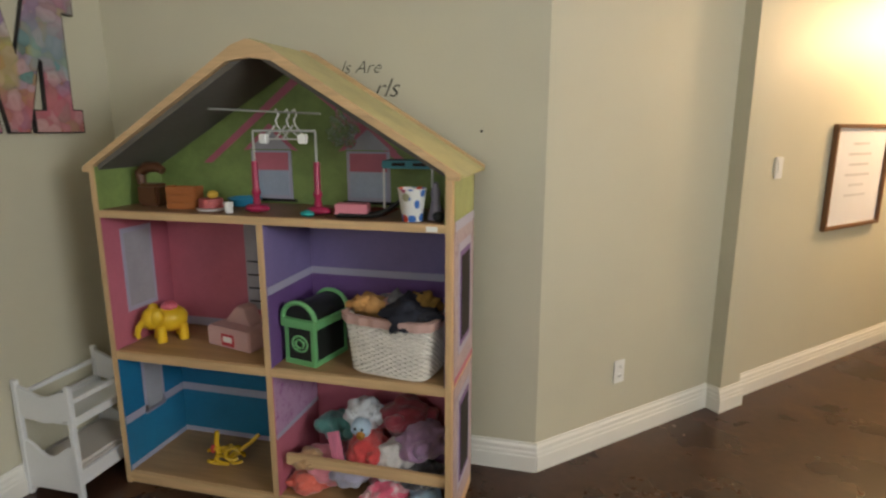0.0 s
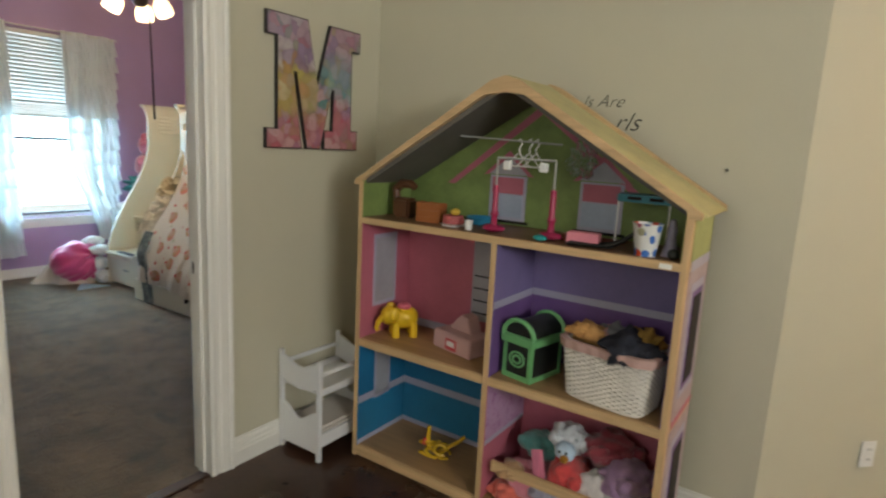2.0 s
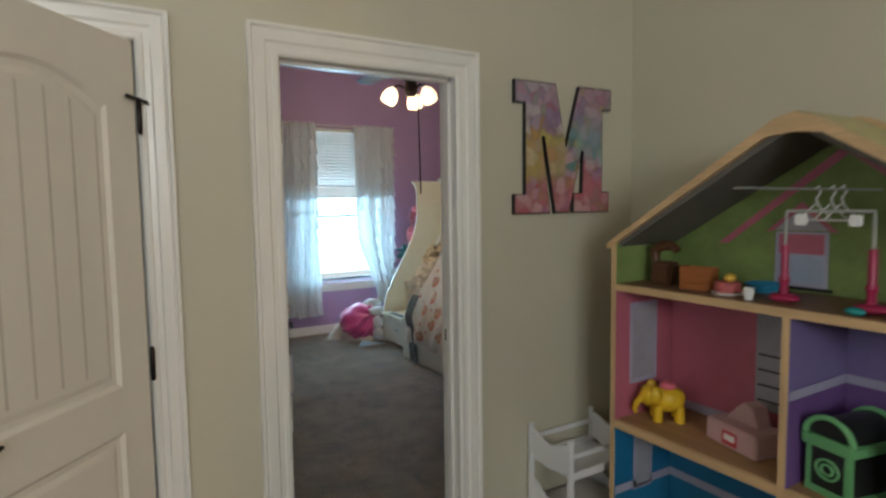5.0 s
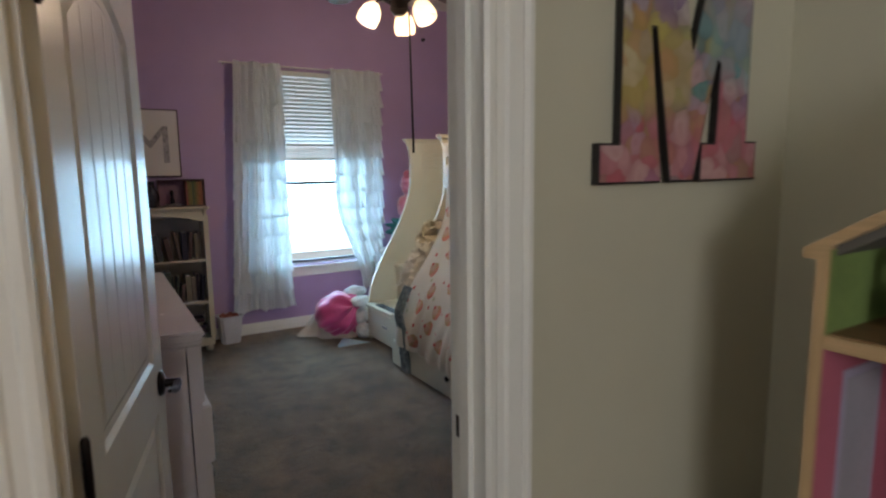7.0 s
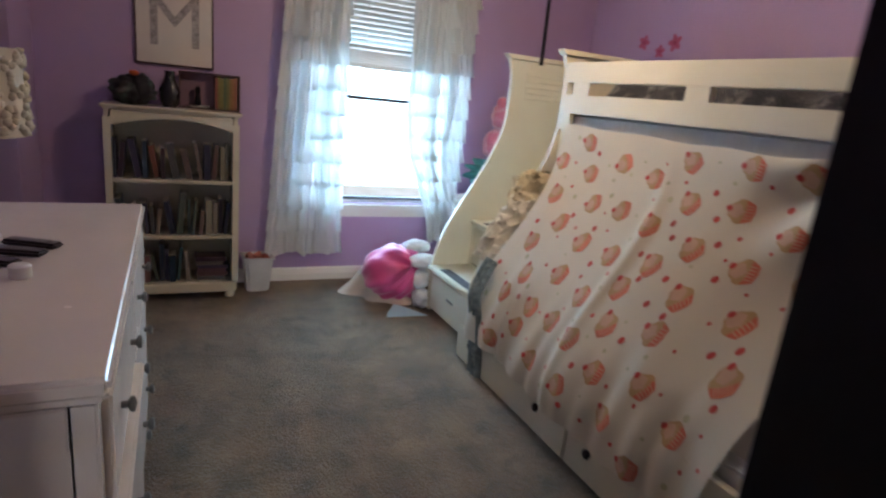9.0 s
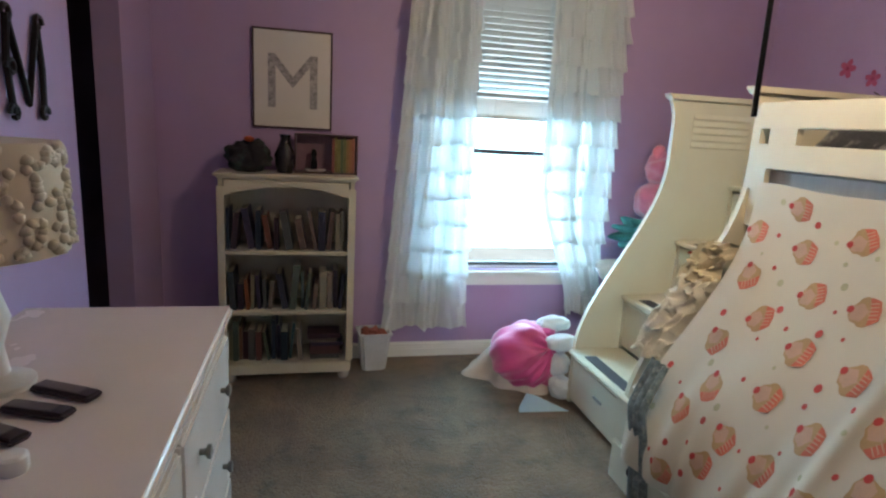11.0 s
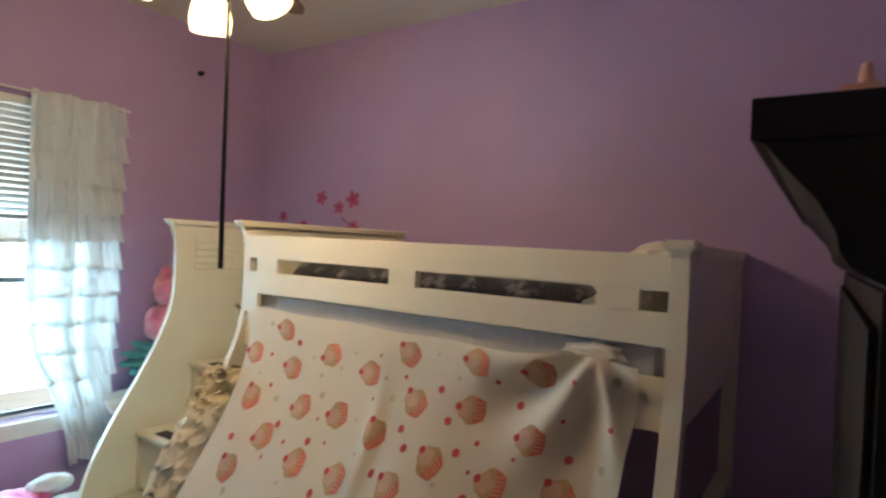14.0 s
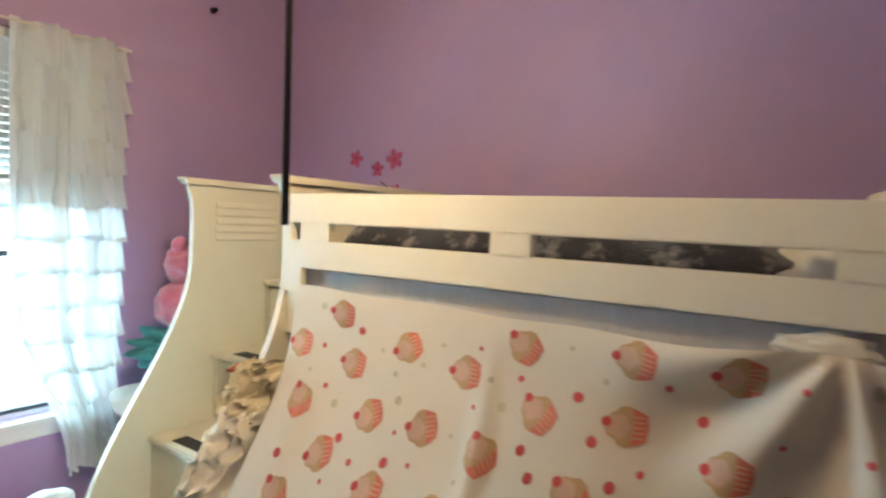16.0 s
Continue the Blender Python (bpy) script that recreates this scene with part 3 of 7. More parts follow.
FX, NX = -5.80, -5.12
part("stair_panel", L(stair_panel(FX - 0.028, FX, 2.54, 2.985)), CREAM, bed)
part("stair_panel", L(stair_panel(NX - 0.03, NX, 2.475, 2.935)), CREAM, bed)
for x in (FX - 0.014, NX - 0.015):
    yt = 2.985 if x < -5.5 else 2.935
    part("panel_cap", L(prism([(yt - 0.055, 1.775), (yt - 0.055, 1.765), (yt - 0.035, 1.745), (4.13, 1.745), (4.13, 1.775)], "x", x - 0.032, x + 0.032, bevel=0.004)), CREAM, bed)
for k in range(5):
    z = 1.495 + 0.038 * k
    part("louver", L(prism([(FX, z + 0.030), (FX, z), (FX + 0.006, z + 0.003), (FX + 0.006, z + 0.007)], "y", 3.10, 3.455)), CREAM, bed, smooth=0)
# four steps with drawers
for k in range(4):
    z1 = 0.335 + 0.32 * k
    y0 = 2.525 + 0.29 * k
    z0 = 0.02 if k == 0 else z1 - 0.32
    part("stair_tread", L(boxes((FX, y0 - 0.02, z1 - 0.025, NX - 0.03, 4.1 if k == 3 else y0 + 0.31, z1), bevel=0.006)), CREAM, bed)
    dr = part("stair_drawer", L(boxes((FX + 0.02, y0 + 0.004, z0 + 0.02, NX - 0.05, y0 + 0.28, z1 - 0.04), bevel=0.006)), CREAM, bed)
    cx = (FX + NX) / 2
    part("drawer_pull", L(boxes((cx - 0.045, y0 - 0.004, (z0 + z1) / 2 + 0.0, cx + 0.045, y0 + 0.006, (z0 + z1) / 2 + 0.018), bevel=0.004)), surface("dull_nickel", (0.35, 0.34, 0.32), 0.4, metal=0.8), dr, "dull metal pull")
    for xa in (FX, NX - 0.048):
        part("stair_riser", L(boxes((xa, y0 + 0.002, z0, xa + 0.018, y0 + 0.02, z1 - 0.026))), CREAM, bed)
    if k < 3:
        part("grip_strip", L(boxes((FX + 0.12, y0 + 0.02, z1 + 0.0005, NX - 0.14, y0 + 0.09, z1 + 0.003))), surface("grip_rubber", (0.05, 0.05, 0.06), 0.8), bed, "dark grip strip")
# guard rail of the upper bunk: boards and stiles round the slots
XA, XB = NX, -3.205
part("guard_rail", L(boxes((XA, 2.925, 1.601, XB, 2.955, 1.709), bevel=0.004)), CREAM, bed)
part("guard_rail", L(boxes((XA, 2.925, 1.437, XB, 2.955, 1.539), bevel=0.004)), CREAM, bed)
for a, b in ((XA, XA + 0.028), (-5.04, -4.90), (-4.25, -4.12), (-3.42, -3.292)):
    part("rail_stile", L(boxes((a, 2.925, 1.539, b, 2.955, 1.601))), CREAM, bed)
part("bed_rail", L(boxes((XA, 2.935, 1.186, XB, 2.965, 1.345), bevel=0.004)), CREAM, bed)
part("rail_stile", L(boxes((-5.12, 2.93, 1.345, -5.035, 2.955, 1.437))), CREAM, bed)
part("bed_rail", L(boxes((XA, 4.07, 1.19, XB, 4.10, 1.36), bevel=0.004)), CREAM, bed)
part("guard_rail", L(boxes((XA, 4.07, 1.62, XB, 4.10, 1.712), bevel=0.004)), CREAM, bed)
part("slat_deck", L(boxes((XA, 2.966, 1.20, XB, 4.069, 1.225))), CREAM, bed)
# end frame by the armoire
pts = [(2.905 - 0.25 * (1 - step((z - 0.3) / 1.1)), z) for z in [0.004 + 1.70 * i / 16 for i in range(17)]]
part("front_post", L(prism(pts + [(y + 0.075, z) for y, z in pts[::-1]], "x", XB, XB + 0.055, bevel=0.005)), CREAM, bed)
part("post_cap", L(boxes((XB - 0.010, 2.890, 1.706, XB + 0.064, 2.995, 1.722), (XB - 0.016, 2.880, 1.722, XB + 0.072, 3.008, 1.752), bevel=0.006)), CREAM, bed)
part("back_post", L(boxes((XB, 4.05, 0.004, XB + 0.055, 4.12, 1.72), bevel=0.005)), CREAM, bed)
part("end_panel", L(boxes((XB + 0.012, 2.982, 1.19, XB + 0.042, 4.05, 1.70), bevel=0.004)), CREAM, bed)
part("end_cap", L(boxes((XB - 0.008, 3.008, 1.702, XB + 0.062, 4.13, 1.742), bevel=0.006)), CREAM, bed)
part("end_panel", L(boxes((XB + 0.012, 2.76, 0.20, XB + 0.042, 4.05, 0.72), bevel=0.004)), CREAM, bed)
part("end_cap", L(boxes((XB - 0.004, 2.72, 0.72, XB + 0.060, 4.05, 0.75), bevel=0.006)), CREAM, bed)
# lower bunk: rail, trundle drawers with dark knobs, mattress deck
part("lower_rail", L(boxes((NX + 0.002, 2.425, 0.20, XB, 2.455, 0.40), bevel=0.004)), CREAM, bed)
part("lower_post", L(boxes((XB, 2.42, 0.004, XB + 0.055, 2.475, 0.55), bevel=0.005)), CREAM, bed)
part("lower_deck", L(boxes((NX + 0.002, 2.456, 0.26, XB, 4.05, 0.285))), CREAM, bed)
for a, b in ((NX + 0.03, -4.04), (-4.03, XB - 0.01)):
    d = part("trundle_drawer", L(boxes((a, 2.412, 0.012, b, 2.95, 0.195), bevel=0.005)), CREAM, bed)
    for k in (0.19, 0.81):
        x = a + (b - a) * k
        kn = lathe([(0.0, 0), (0.009, 0), (0.008, 0.012), (0.019, 0.018), (0.021, 0.026), (0.014, 0.032), (0.0, 0.033)], 14)
        bmesh.ops.rotate(kn, cent=(0, 0, 0), matrix=Matrix.Rotation(radians(90), 3, "X"), verts=kn.verts[:])
        bmesh.ops.translate(kn, verts=kn.verts[:], vec=(x, 2.412, 0.15))
        part("drawer_knob", L(kn), IRON, d, "dark round knob")

GREYCLOTH = surface("grey_ticking", (0.50, 0.51, 0.53), 0.85, var=0.08, coarse=4, fine=60, bump=0.3, stretch=(6, 6, 0.6))


def mattress(x0, y0, z0, x1, y1, z1, material, label):
    t_ = thing("mattress", pose((x0 + x1) / 2, (y0 + y1) / 2, z0), label, "mattress", "bunk mattresses")
    hx, hy, hz = (x1 - x0) / 2, (y1 - y0) / 2, z1 - z0
    part("cover", boxes((-hx, -hy, 0, hx, hy, hz), bevel=0.035, segments=3), material, t_)
    for z in (0.022, hz - 0.022):
        pts = [(-hx + 0.03, -hy, z), (hx - 0.03, -hy, z), (hx, -hy + 0.03, z), (hx, hy - 0.03, z), (hx - 0.03, hy, z), (-hx + 0.03, hy, z), (-hx, hy - 0.03, z), (-hx, -hy + 0.03, z), (-hx + 0.03, -hy, z)]
        part("piping", tube(pts, 0.005, 6), material, t_)


mattress(XA + 0.02, 2.974, 1.226, XB - 0.01, 4.06, 1.462, GREYCLOTH, "grey ticking mattress of the upper bunk")
mattress(NX + 0.02, 2.47, 0.286, XB - 0.01, 4.04, 0.47, surface("white_ticking", (0.62, 0.60, 0.57), 0.85, var=0.06), "white mattress of the lower bunk")

# dark fleece blanket, bunched up on the upper bunk
FLEECE = surface("dark_fleece", (0.030, 0.031, 0.044), 0.95, var=0.5, coarse=7, fine=120, bump=0.7, depth=0.01, sheen=0.3, spots=((0.42, 0.40, 0.39), 8.0))


def bunch(u, v):
    x, y = -5.06 + 1.73 * u, 3.10 + 0.77 * v
    z = 1.585 + 0.08 * noise.noise(Vector((x * 4.0, y * 5.0, 2.0))) + 0.085 * math.sin(math.pi * min(1, v * 1.05 + 0.05))
    edge = min(1, 16 * u, 6 * (1 - u), 8 * (1 - v), 0.15 + 10 * v)
    return x, y, 1.462 + (z - 1.462) * max(0.02, edge)


solo("blanket", sheet(bunch, 70, 40, thick=0.018), FLEECE, pose(0, 0, 0), "dark patterned fleece blanket bunched on the upper mattress", "blanket", smooth=60)
solo("pillow", blob((-3.40, 3.35, 1.535), (0.16, 0.30, 0.115), 0.25, 2.4, 5, 4), cloth("pillow_cotton", (0.70, 0.66, 0.58), 0.05), pose(0, 0, 0), "white pillow at the end of the upper bunk", "pillow", smooth=80)
solo("pillow", blob((-3.30, 3.16, 1.685), (0.085, 0.13, 0.062), 0.25, 2.4, 8, 4), cloth("pillow_cotton", (0.72, 0.68, 0.60), 0.05), pose(0, 0, 0), "white pillow propped on the guard rail", "pillow", smooth=80)

solo("pillow_case", blob((-3.43, 2.952, 1.388), (0.10, 0.026, 0.034), 0.35, 2.0, 12, 5), cloth("pillow_cotton", (0.70, 0.66, 0.58), 0.05), pose(0, 0, 0), "white pillow case pushed out between the bunk's rails", "pillow case", smooth=80)

# ---- the printed sheet hung over the side of the bunk ----
SHEETW = cloth("printed_sheet_white", (0.73, 0.66, 0.55), 0.22, var=0.03)


def drape(u, v):
    """u along the bed, v from the top hem down."""
    xl = -5.03 + 0.10 * v
    xr = -3.268 - 0.12 * v
    x = xl + (xr - xl) * u
    # pulled up to a knot near the post
    near = math.exp(-((u - 0.93) / 0.16) ** 2)
    z = 1.380 - 0.022 * u - 1.17 * v + 0.004 * math.sin(u * 23) * (1 - v)
    k = (1.372 - z) / 1.116
    y = 2.922 - 0.532 * step(k) ** (1.2 + 0.8 * step((u - 0.6) / 0.4) * (1 - step((k - 0.4) / 0.4)))
    # folds: a few broad ones that grow downwards, and a fan from the knot
    fold = 0.016 * math.sin(9.0 * u + 1.2 + 1.5 * v) * (0.25 + v) + 0.008 * math.sin(27 * u + 3 * noise.noise(Vector((u * 3, v * 2, 0)))) * v
    fold += 0.020 * math.exp(-((u - 0.46 - 0.05 * v) / 0.022) ** 2) * min(1, 3 * v)
    fold += 0.030 * noise.noise(Vector((u * 7, v * 3.0, 4.0))) * v * (1.4 - u)
    fold += 0.010 * math.sin(62 * u + 4 * noise.noise(Vector((u * 6, v * 2, 7)))) * step((v - 0.5) / 0.5)
    du, dv = (0.93 - u) * 1.75, v * 1.17 + 0.02
    rr = math.hypot(du, dv)
    if rr < 0.75:
        ang = math.atan2(dv, du)
        fold += 0.046 * math.sin(ang * 7.0 + 0.5) * math.exp(-((rr - 0.22) / 0.24) ** 2) * rr / (rr + 0.09)
    bulge = 0.03 * near * math.exp(-((v - 0.03) / 0.05) ** 2)
    return x, y - fold - 0.02 - bulge, z + 0.025 * near * math.exp(-(v / 0.08) ** 2)


hung = thing("hanging_sheet", pose(-4.1, 2.7, 0), "white cotton sheet printed with cupcakes, hung over the bunk", "sheet")


def H(bm):
    bmesh.ops.translate(bm, verts=bm.verts[:], vec=(4.1, -2.7, 0))
    return bm


part("cotton", H(sheet(drape, 150, 90)), SHEETW, hung, smooth=80)


def on_drape(cu, cv, dx, dz, lift):
    u, v = cu + dx / 1.70, cv + dz / 1.17
    p = Vector(drape(u, v))
    a = Vector(drape(u + 0.004, v)) - p
    b = Vector(drape(u, v + 0.004)) - p
    n = a.cross(b).normalized()
    if n.y > 0:
        n = -n
    return p + n * lift


def print_patch(bm, cu, cv, outline, turn, lift):
    """A printed shape on the sheet: rings of its outline laid on the folds."""
    c, s = math.cos(turn), math.sin(turn)
    rows = []
    for k in (1.0, 0.66, 0.33):
        rows.append([bm.verts.new(on_drape(cu, cv, k * (c * x - s * y), k * (s * x + c * y), lift)) for x, y in outline])
    mid_v = bm.verts.new(on_drape(cu, cv, 0, 0, lift))
    n = len(outline)
    for a, b in zip(rows, rows[1:]):
        for i in range(n):
            bm.faces.new((a[i], a[(i + 1) % n], b[(i + 1) % n], b[i]))
    for i in range(n):
        bm.faces.new((rows[-1][i], rows[-1][(i + 1) % n], mid_v))


def ring(r, n=14, cx=0.0, cy=0.0, wob=0.0):
    return [(cx + r * (1 + wob * math.cos(5 * a)) * math.cos(a), cy + r * (1 + wob * math.cos(5 * a)) * math.sin(a)) for a in [6.2832 * i / n for i in range(n)]]


def off(cu, cv, turn, x, y):
    c, s = math.cos(turn), math.sin(turn)
    return cu + (c * x - s * y) / 1.70, cv + (s * x + c * y) / 1.17


INK = {k: cloth("ink_" + k, c, 0.2, var=0.25) for k, c in dict(frosting=(0.57, 0.37, 0.19), icing=(0.67, 0.43, 0.31), wrapper=(0.70, 0.20, 0.13), pleat=(0.70, 0.44, 0.31), cherry=(0.60, 0.08, 0.075), dot=(0.62, 0.10, 0.09), green=(0.58, 0.54, 0.35)).items()}
rnd = random.Random(11)
DROP = [0.0]
for k in range(200):
    q0, q1 = drape(0.5, k / 200), drape(0.5, (k + 1) / 200)
    DROP.append(DROP[-1] + math.hypot(q1[1] - q0[1], q1[2] - q0[2]))


def on_print(x, s):
    """Cloth coordinates of a place x along the bed, s down the cloth from its top hem."""
    k = next((i for i, d in enumerate(DROP) if d > s), 200) / 200
    xl, xr = drape(0.0, k)[0], drape(1.0, k)[0]
    return (x - xl) / (xr - xl), k


# the print's rows, top to bottom: places along the bed and down the cloth, and how each cupcake leans
PRINT_ROWS = (
    ("bcb", ((-4.786, 0.071), (-4.111, 0.065), (-3.583, 0.062))),
    ("bbabcb", ((-4.953, 0.199), (-4.707, 0.220), (-4.503, 0.143), (-4.286, 0.172), (-4.046, 0.234), (-3.808, 0.048))),
    ("daadbb", ((-4.869, 0.376), (-4.585, 0.371), (-4.386, 0.364), (-4.179, 0.372), (-3.821, 0.215), (-3.592, 0.266))),
    ("abbccbc", ((-4.714, 0.528), (-4.491, 0.578), (-4.278, 0.580), (-4.039, 0.536), (-3.919, 0.413), (-3.693, 0.437), (-3.491, 0.436))),
    ("cdbbccc", ((-4.807, 0.689), (-4.681, 0.853), (-4.475, 0.778), (-4.266, 0.814), (-4.100, 0.689), (-3.833, 0.621), (-3.602, 0.635))),
    ("ccbdbc", ((-4.744, 0.999), (-4.510, 0.992), (-4.331, 0.987), (-4.030, 0.848), (-3.823, 0.793), (-3.40, 0.64))),
    ("bcbcd", ((-4.536, 1.116), (-4.148, 0.980), (-3.95, 1.05), (-3.73, 0.98), (-3.50, 0.83))),
    ("bacb", ((-4.33, 1.19), (-4.08, 1.18), (-3.82, 1.17), (-3.55, 1.08))),
    ("cbab", ((-4.70, 1.24), (-4.20, 1.33), (-3.93, 1.31), (-3.66, 1.28))),
)
LEAN = {"a": -0.4, "b": 0.05, "c": 0.5, "d": 0.95}
SIZE = 1.08
spots_at = []
for leans, row in PRINT_ROWS:
    for code, (px, ps) in zip(leans, row):
        cu, cv = on_print(px, ps)
        if not (0.02 < cu < 0.985 and 0.025 < cv < 0.97):
            continue
        a = LEAN[code] + rnd.uniform(-0.12, 0.12)
        spots_at.append((px, ps))
        outline = [(SIZE * x, SIZE * y) for x, y in ((-0.046, 0.004), (-0.036, 0.024), (-0.020, 0.031), (-0.010, 0.042), (0.006, 0.045), (0.020, 0.040), (0.046, 0.028), (0.050, 0.0), (0.046, -0.028), (0.020, -0.040), (0.006, -0.045), (-0.010, -0.042), (-0.020, -0.031), (-0.036, -0.020))]
        bm = bmesh.new()
        print_patch(bm, cu, cv, outline, a, 0.0016)
        cup = part("printed_cupcake", H(bm), INK["frosting"], hung, smooth=80)
        bm = bmesh.new()
        print_patch(bm, *off(cu, cv, a, -0.016, 0.0), ring(0.026 * SIZE, 14, 0, 0, 0.12), a, 0.0021)
        part("printed_icing", H(bm), INK["icing"], cup, smooth=80)
        bm = bmesh.new()
        print_patch(bm, *off(cu, cv, a, 0.028, 0.0), [(SIZE * x, SIZE * y) for x, y in ((-0.012, -0.040), (0.0, -0.038), (0.020, -0.028), (0.024, 0.0), (0.020, 0.028), (0.0, 0.038), (-0.012, 0.040), (-0.006, 0.0))], a, 0.0024)
        part("printed_wrapper", H(bm), INK["wrapper"], cup, smooth=80)
        bm = bmesh.new()
        for q in (-0.024, -0.012, 0.0, 0.012, 0.024):
            print_patch(bm, *off(cu, cv, a, 0.031, q), [(-0.014, -0.0020), (0.014, -0.0015), (0.014, 0.0015), (-0.014, 0.0020)], a, 0.0031)
        part("printed_pleats", H(bm), INK["pleat"], cup, smooth=80)
        bm = bmesh.new()
        print_patch(bm, *off(cu, cv, a, -0.043, rnd.uniform(-0.014, 0.006)), ring(0.012, 10), a, 0.0027)
        part("printed_cherry", H(bm), INK["cherry"], cup, smooth=80)
made = []
for tries in range(900):
    px, ps = rnd.uniform(-5.0, -3.3), rnd.uniform(0.02, 1.25)
    if len(made) > 105 or any(math.hypot(px - x, ps - z) < 0.078 for x, z in spots_at) or any(math.hypot(px - x, ps - z) < 0.075 for x, z in made):
        continue
    cu, cv = on_print(px, ps)
    if 0.03 < cu < 0.975 and 0.03 < cv < 0.97:
        made.append((px, ps))
        bm = bmesh.new()
        print_patch(bm, cu, cv, ring(rnd.choice((0.007, 0.009, 0.0135)), 10), 0, 0.0021)
        part("printed_dot", H(bm), INK["green"] if len(made) % 3 == 0 else INK["dot"], hung, smooth=80)

# ---- armoire beside the door ----
arm = thing("armoire", pose(-2.53, 2.2, 0.004), "tall black stained armoire with a deep flared cornice", "armoire")
AX0, AX1, AY0, AY1 = -0.270, 0.305, -0.548, 0.50


def flare(z, d):
    e = d * 0.17
    d *= 0.82
    return [(AX0 - d, AY0 - e, z), (AX1, AY0 - e, z), (AX1, AY1 + e, z), (AX0 - d, AY1 + e, z)]


bm = bmesh.new()
rows = [[bm.verts.new(p) for p in flare(z, d)] for z, d in ((1.69, 0.0), (1.70, 0.022), (1.710, 0.030), (1.725, 0.034), (1.745, 0.048), (1.768, 0.072), (1.785, 0.088), (1.787, 0.098), (1.816, 0.098))]
for a, b in zip(rows, rows[1:]):
    for i in range(4):
        bm.faces.new((a[i], a[(i + 1) % 4], b[(i + 1) % 4], b[i]))
bm.faces.new(rows[0][::-1])
bm.faces.new(rows[-1])
part("cornice", bm, BLACKWOOD, arm, smooth=0)
part("body", boxes((AX0, AY0, 0.09, AX1, AY1, 1.69), bevel=0.005), BLACKWOOD, arm)
part("plinth", boxes((AX0 - 0.008, AY0 - 0.006, 0.0, AX1, AY1 + 0.006, 0.09), bevel=0.006), BLACKWOOD, arm)
for a, b in ((AY0 + 0.02, -0.004), (0.004, AY1 - 0.02)):
    d = part("door", boxes((AX0 - 0.006, a, 0.55, AX0 - 0.001, b, 1.66), bevel=0.004), BLACKWOOD, arm)
    part("handle", tube([(AX0 - 0.006, (a if a > 0 else b) + (0.03 if a > 0 else -0.03), 1.06), (AX0 - 0.03, (a if a > 0 else b) + (0.03 if a > 0 else -0.03), 1.09), (AX0 - 0.03, (a if a > 0 else b) + (0.03 if a > 0 else -0.03), 1.17), (AX0 - 0.006, (a if a > 0 else b) + (0.03 if a > 0 else -0.03), 1.20)], 0.006), IRON, d, "dark metal handle")
part("drawer", boxes((AX0 - 0.006, AY0 + 0.02, 0.11, AX0 - 0.001, AY1 - 0.02, 0.53), bevel=0.004), BLACKWOOD, arm)
SKIN = surface("pinkish_wood", (0.52, 0.27, 0.19), 0.5)
solo("toy_box", boxes((-0.21, -0.10, 0, 0.21, 0.10, 0.175), bevel=0.008), surface("pale_green_print", (0.48, 0.46, 0.24), 0.5, var=0.4, coarse=22, fine=90), pose(-2.625, 2.56, 1.8205), "pale green printed toy box on top of the armoire", "box")
toy = thing("wooden_toy", pose(-2.785, 2.56, 1.9965) @ Matrix.Diagonal((1.0, 1.2, 1.5, 1)), "pinkish wooden toy lying on the toy box", "toy")
part("block", boxes((-0.055, -0.03, 0, 0.02, 0.03, 0.022), bevel=0.006), SKIN, toy)
part("block", boxes((-0.045, -0.025, 0.0225, 0.03, 0.025, 0.040), bevel=0.006), SKIN, toy)
part("peg", lathe([(0.0, 0.0405), (0.014, 0.0405), (0.012, 0.055), (0.009, 0.068), (0.0, 0.070)], 12), SKIN, toy)
box = thing("clear_box", pose(-2.602, 2.56, 1.9965) @ Matrix.Diagonal((1.5, 1.5, 1.3, 1)), "clear plastic box with blue content on the toy box", "box")
part("shell", boxes((-0.085, -0.06, 0, 0.10, 0.06, 0.062), bevel=0.006), glass("clear_plastic", (0.9, 0.95, 0.97), 0.05), box)
part("content", boxes((-0.03, -0.045, 0.004, 0.09, 0.045, 0.040), bevel=0.01), surface("blue_content", (0.03, 0.11, 0.26), 0.4), box)
part("rim", boxes((-0.088, -0.063, 0.0625, 0.103, 0.063, 0.070), bevel=0.003), PLASTIC_W, box)

# ---- dresser ----
dre = thing("dresser", pose(-4.08, 0.55, 0.004), "white lacquered dresser with drawers, one pulled open", "dresser")
DX0, DX1, DY0, DY1 = -0.72, 0.70, -0.31, 0.262
WARMW = surface("dresser_lacquer", (0.76, 0.69, 0.64), 0.25, var=0.03, coarse=3, fine=120, bump=0.03)
part("top", boxes((DX0 - 0.015, DY0, 0.900, DX1 + 0.015, DY1 + 0.018, 0.933), bevel=0.010, segments=3), WARMW, dre)
part("top_moulding", boxes((DX0 - 0.004, DY0, 0.880, DX1 + 0.004, DY1 + 0.008, 0.899), bevel=0.005), WARMW, dre)
part("body", boxes((DX0 + 0.01, DY0, 0.10, DX1 - 0.01, DY1 - 0.012, 0.879)), WARMW, dre)
for x in (DX0 + 0.005, DX1 - 0.05):
    for y in (DY0 + 0.002, DY1 - 0.05):
        part("post", boxes((x, y, 0.0, x + 0.045, y + 0.045, 0.879), bevel=0.005), WARMW, dre)
for side in (DX0, DX1 - 0.012):
    for za, zb in ((0.79, 0.875), (0.11, 0.20)):
        part("side_rail", boxes((side, DY0 + 0.05, za, side + 0.012, DY1 - 0.05, zb), bevel=0.003), WARMW, dre)
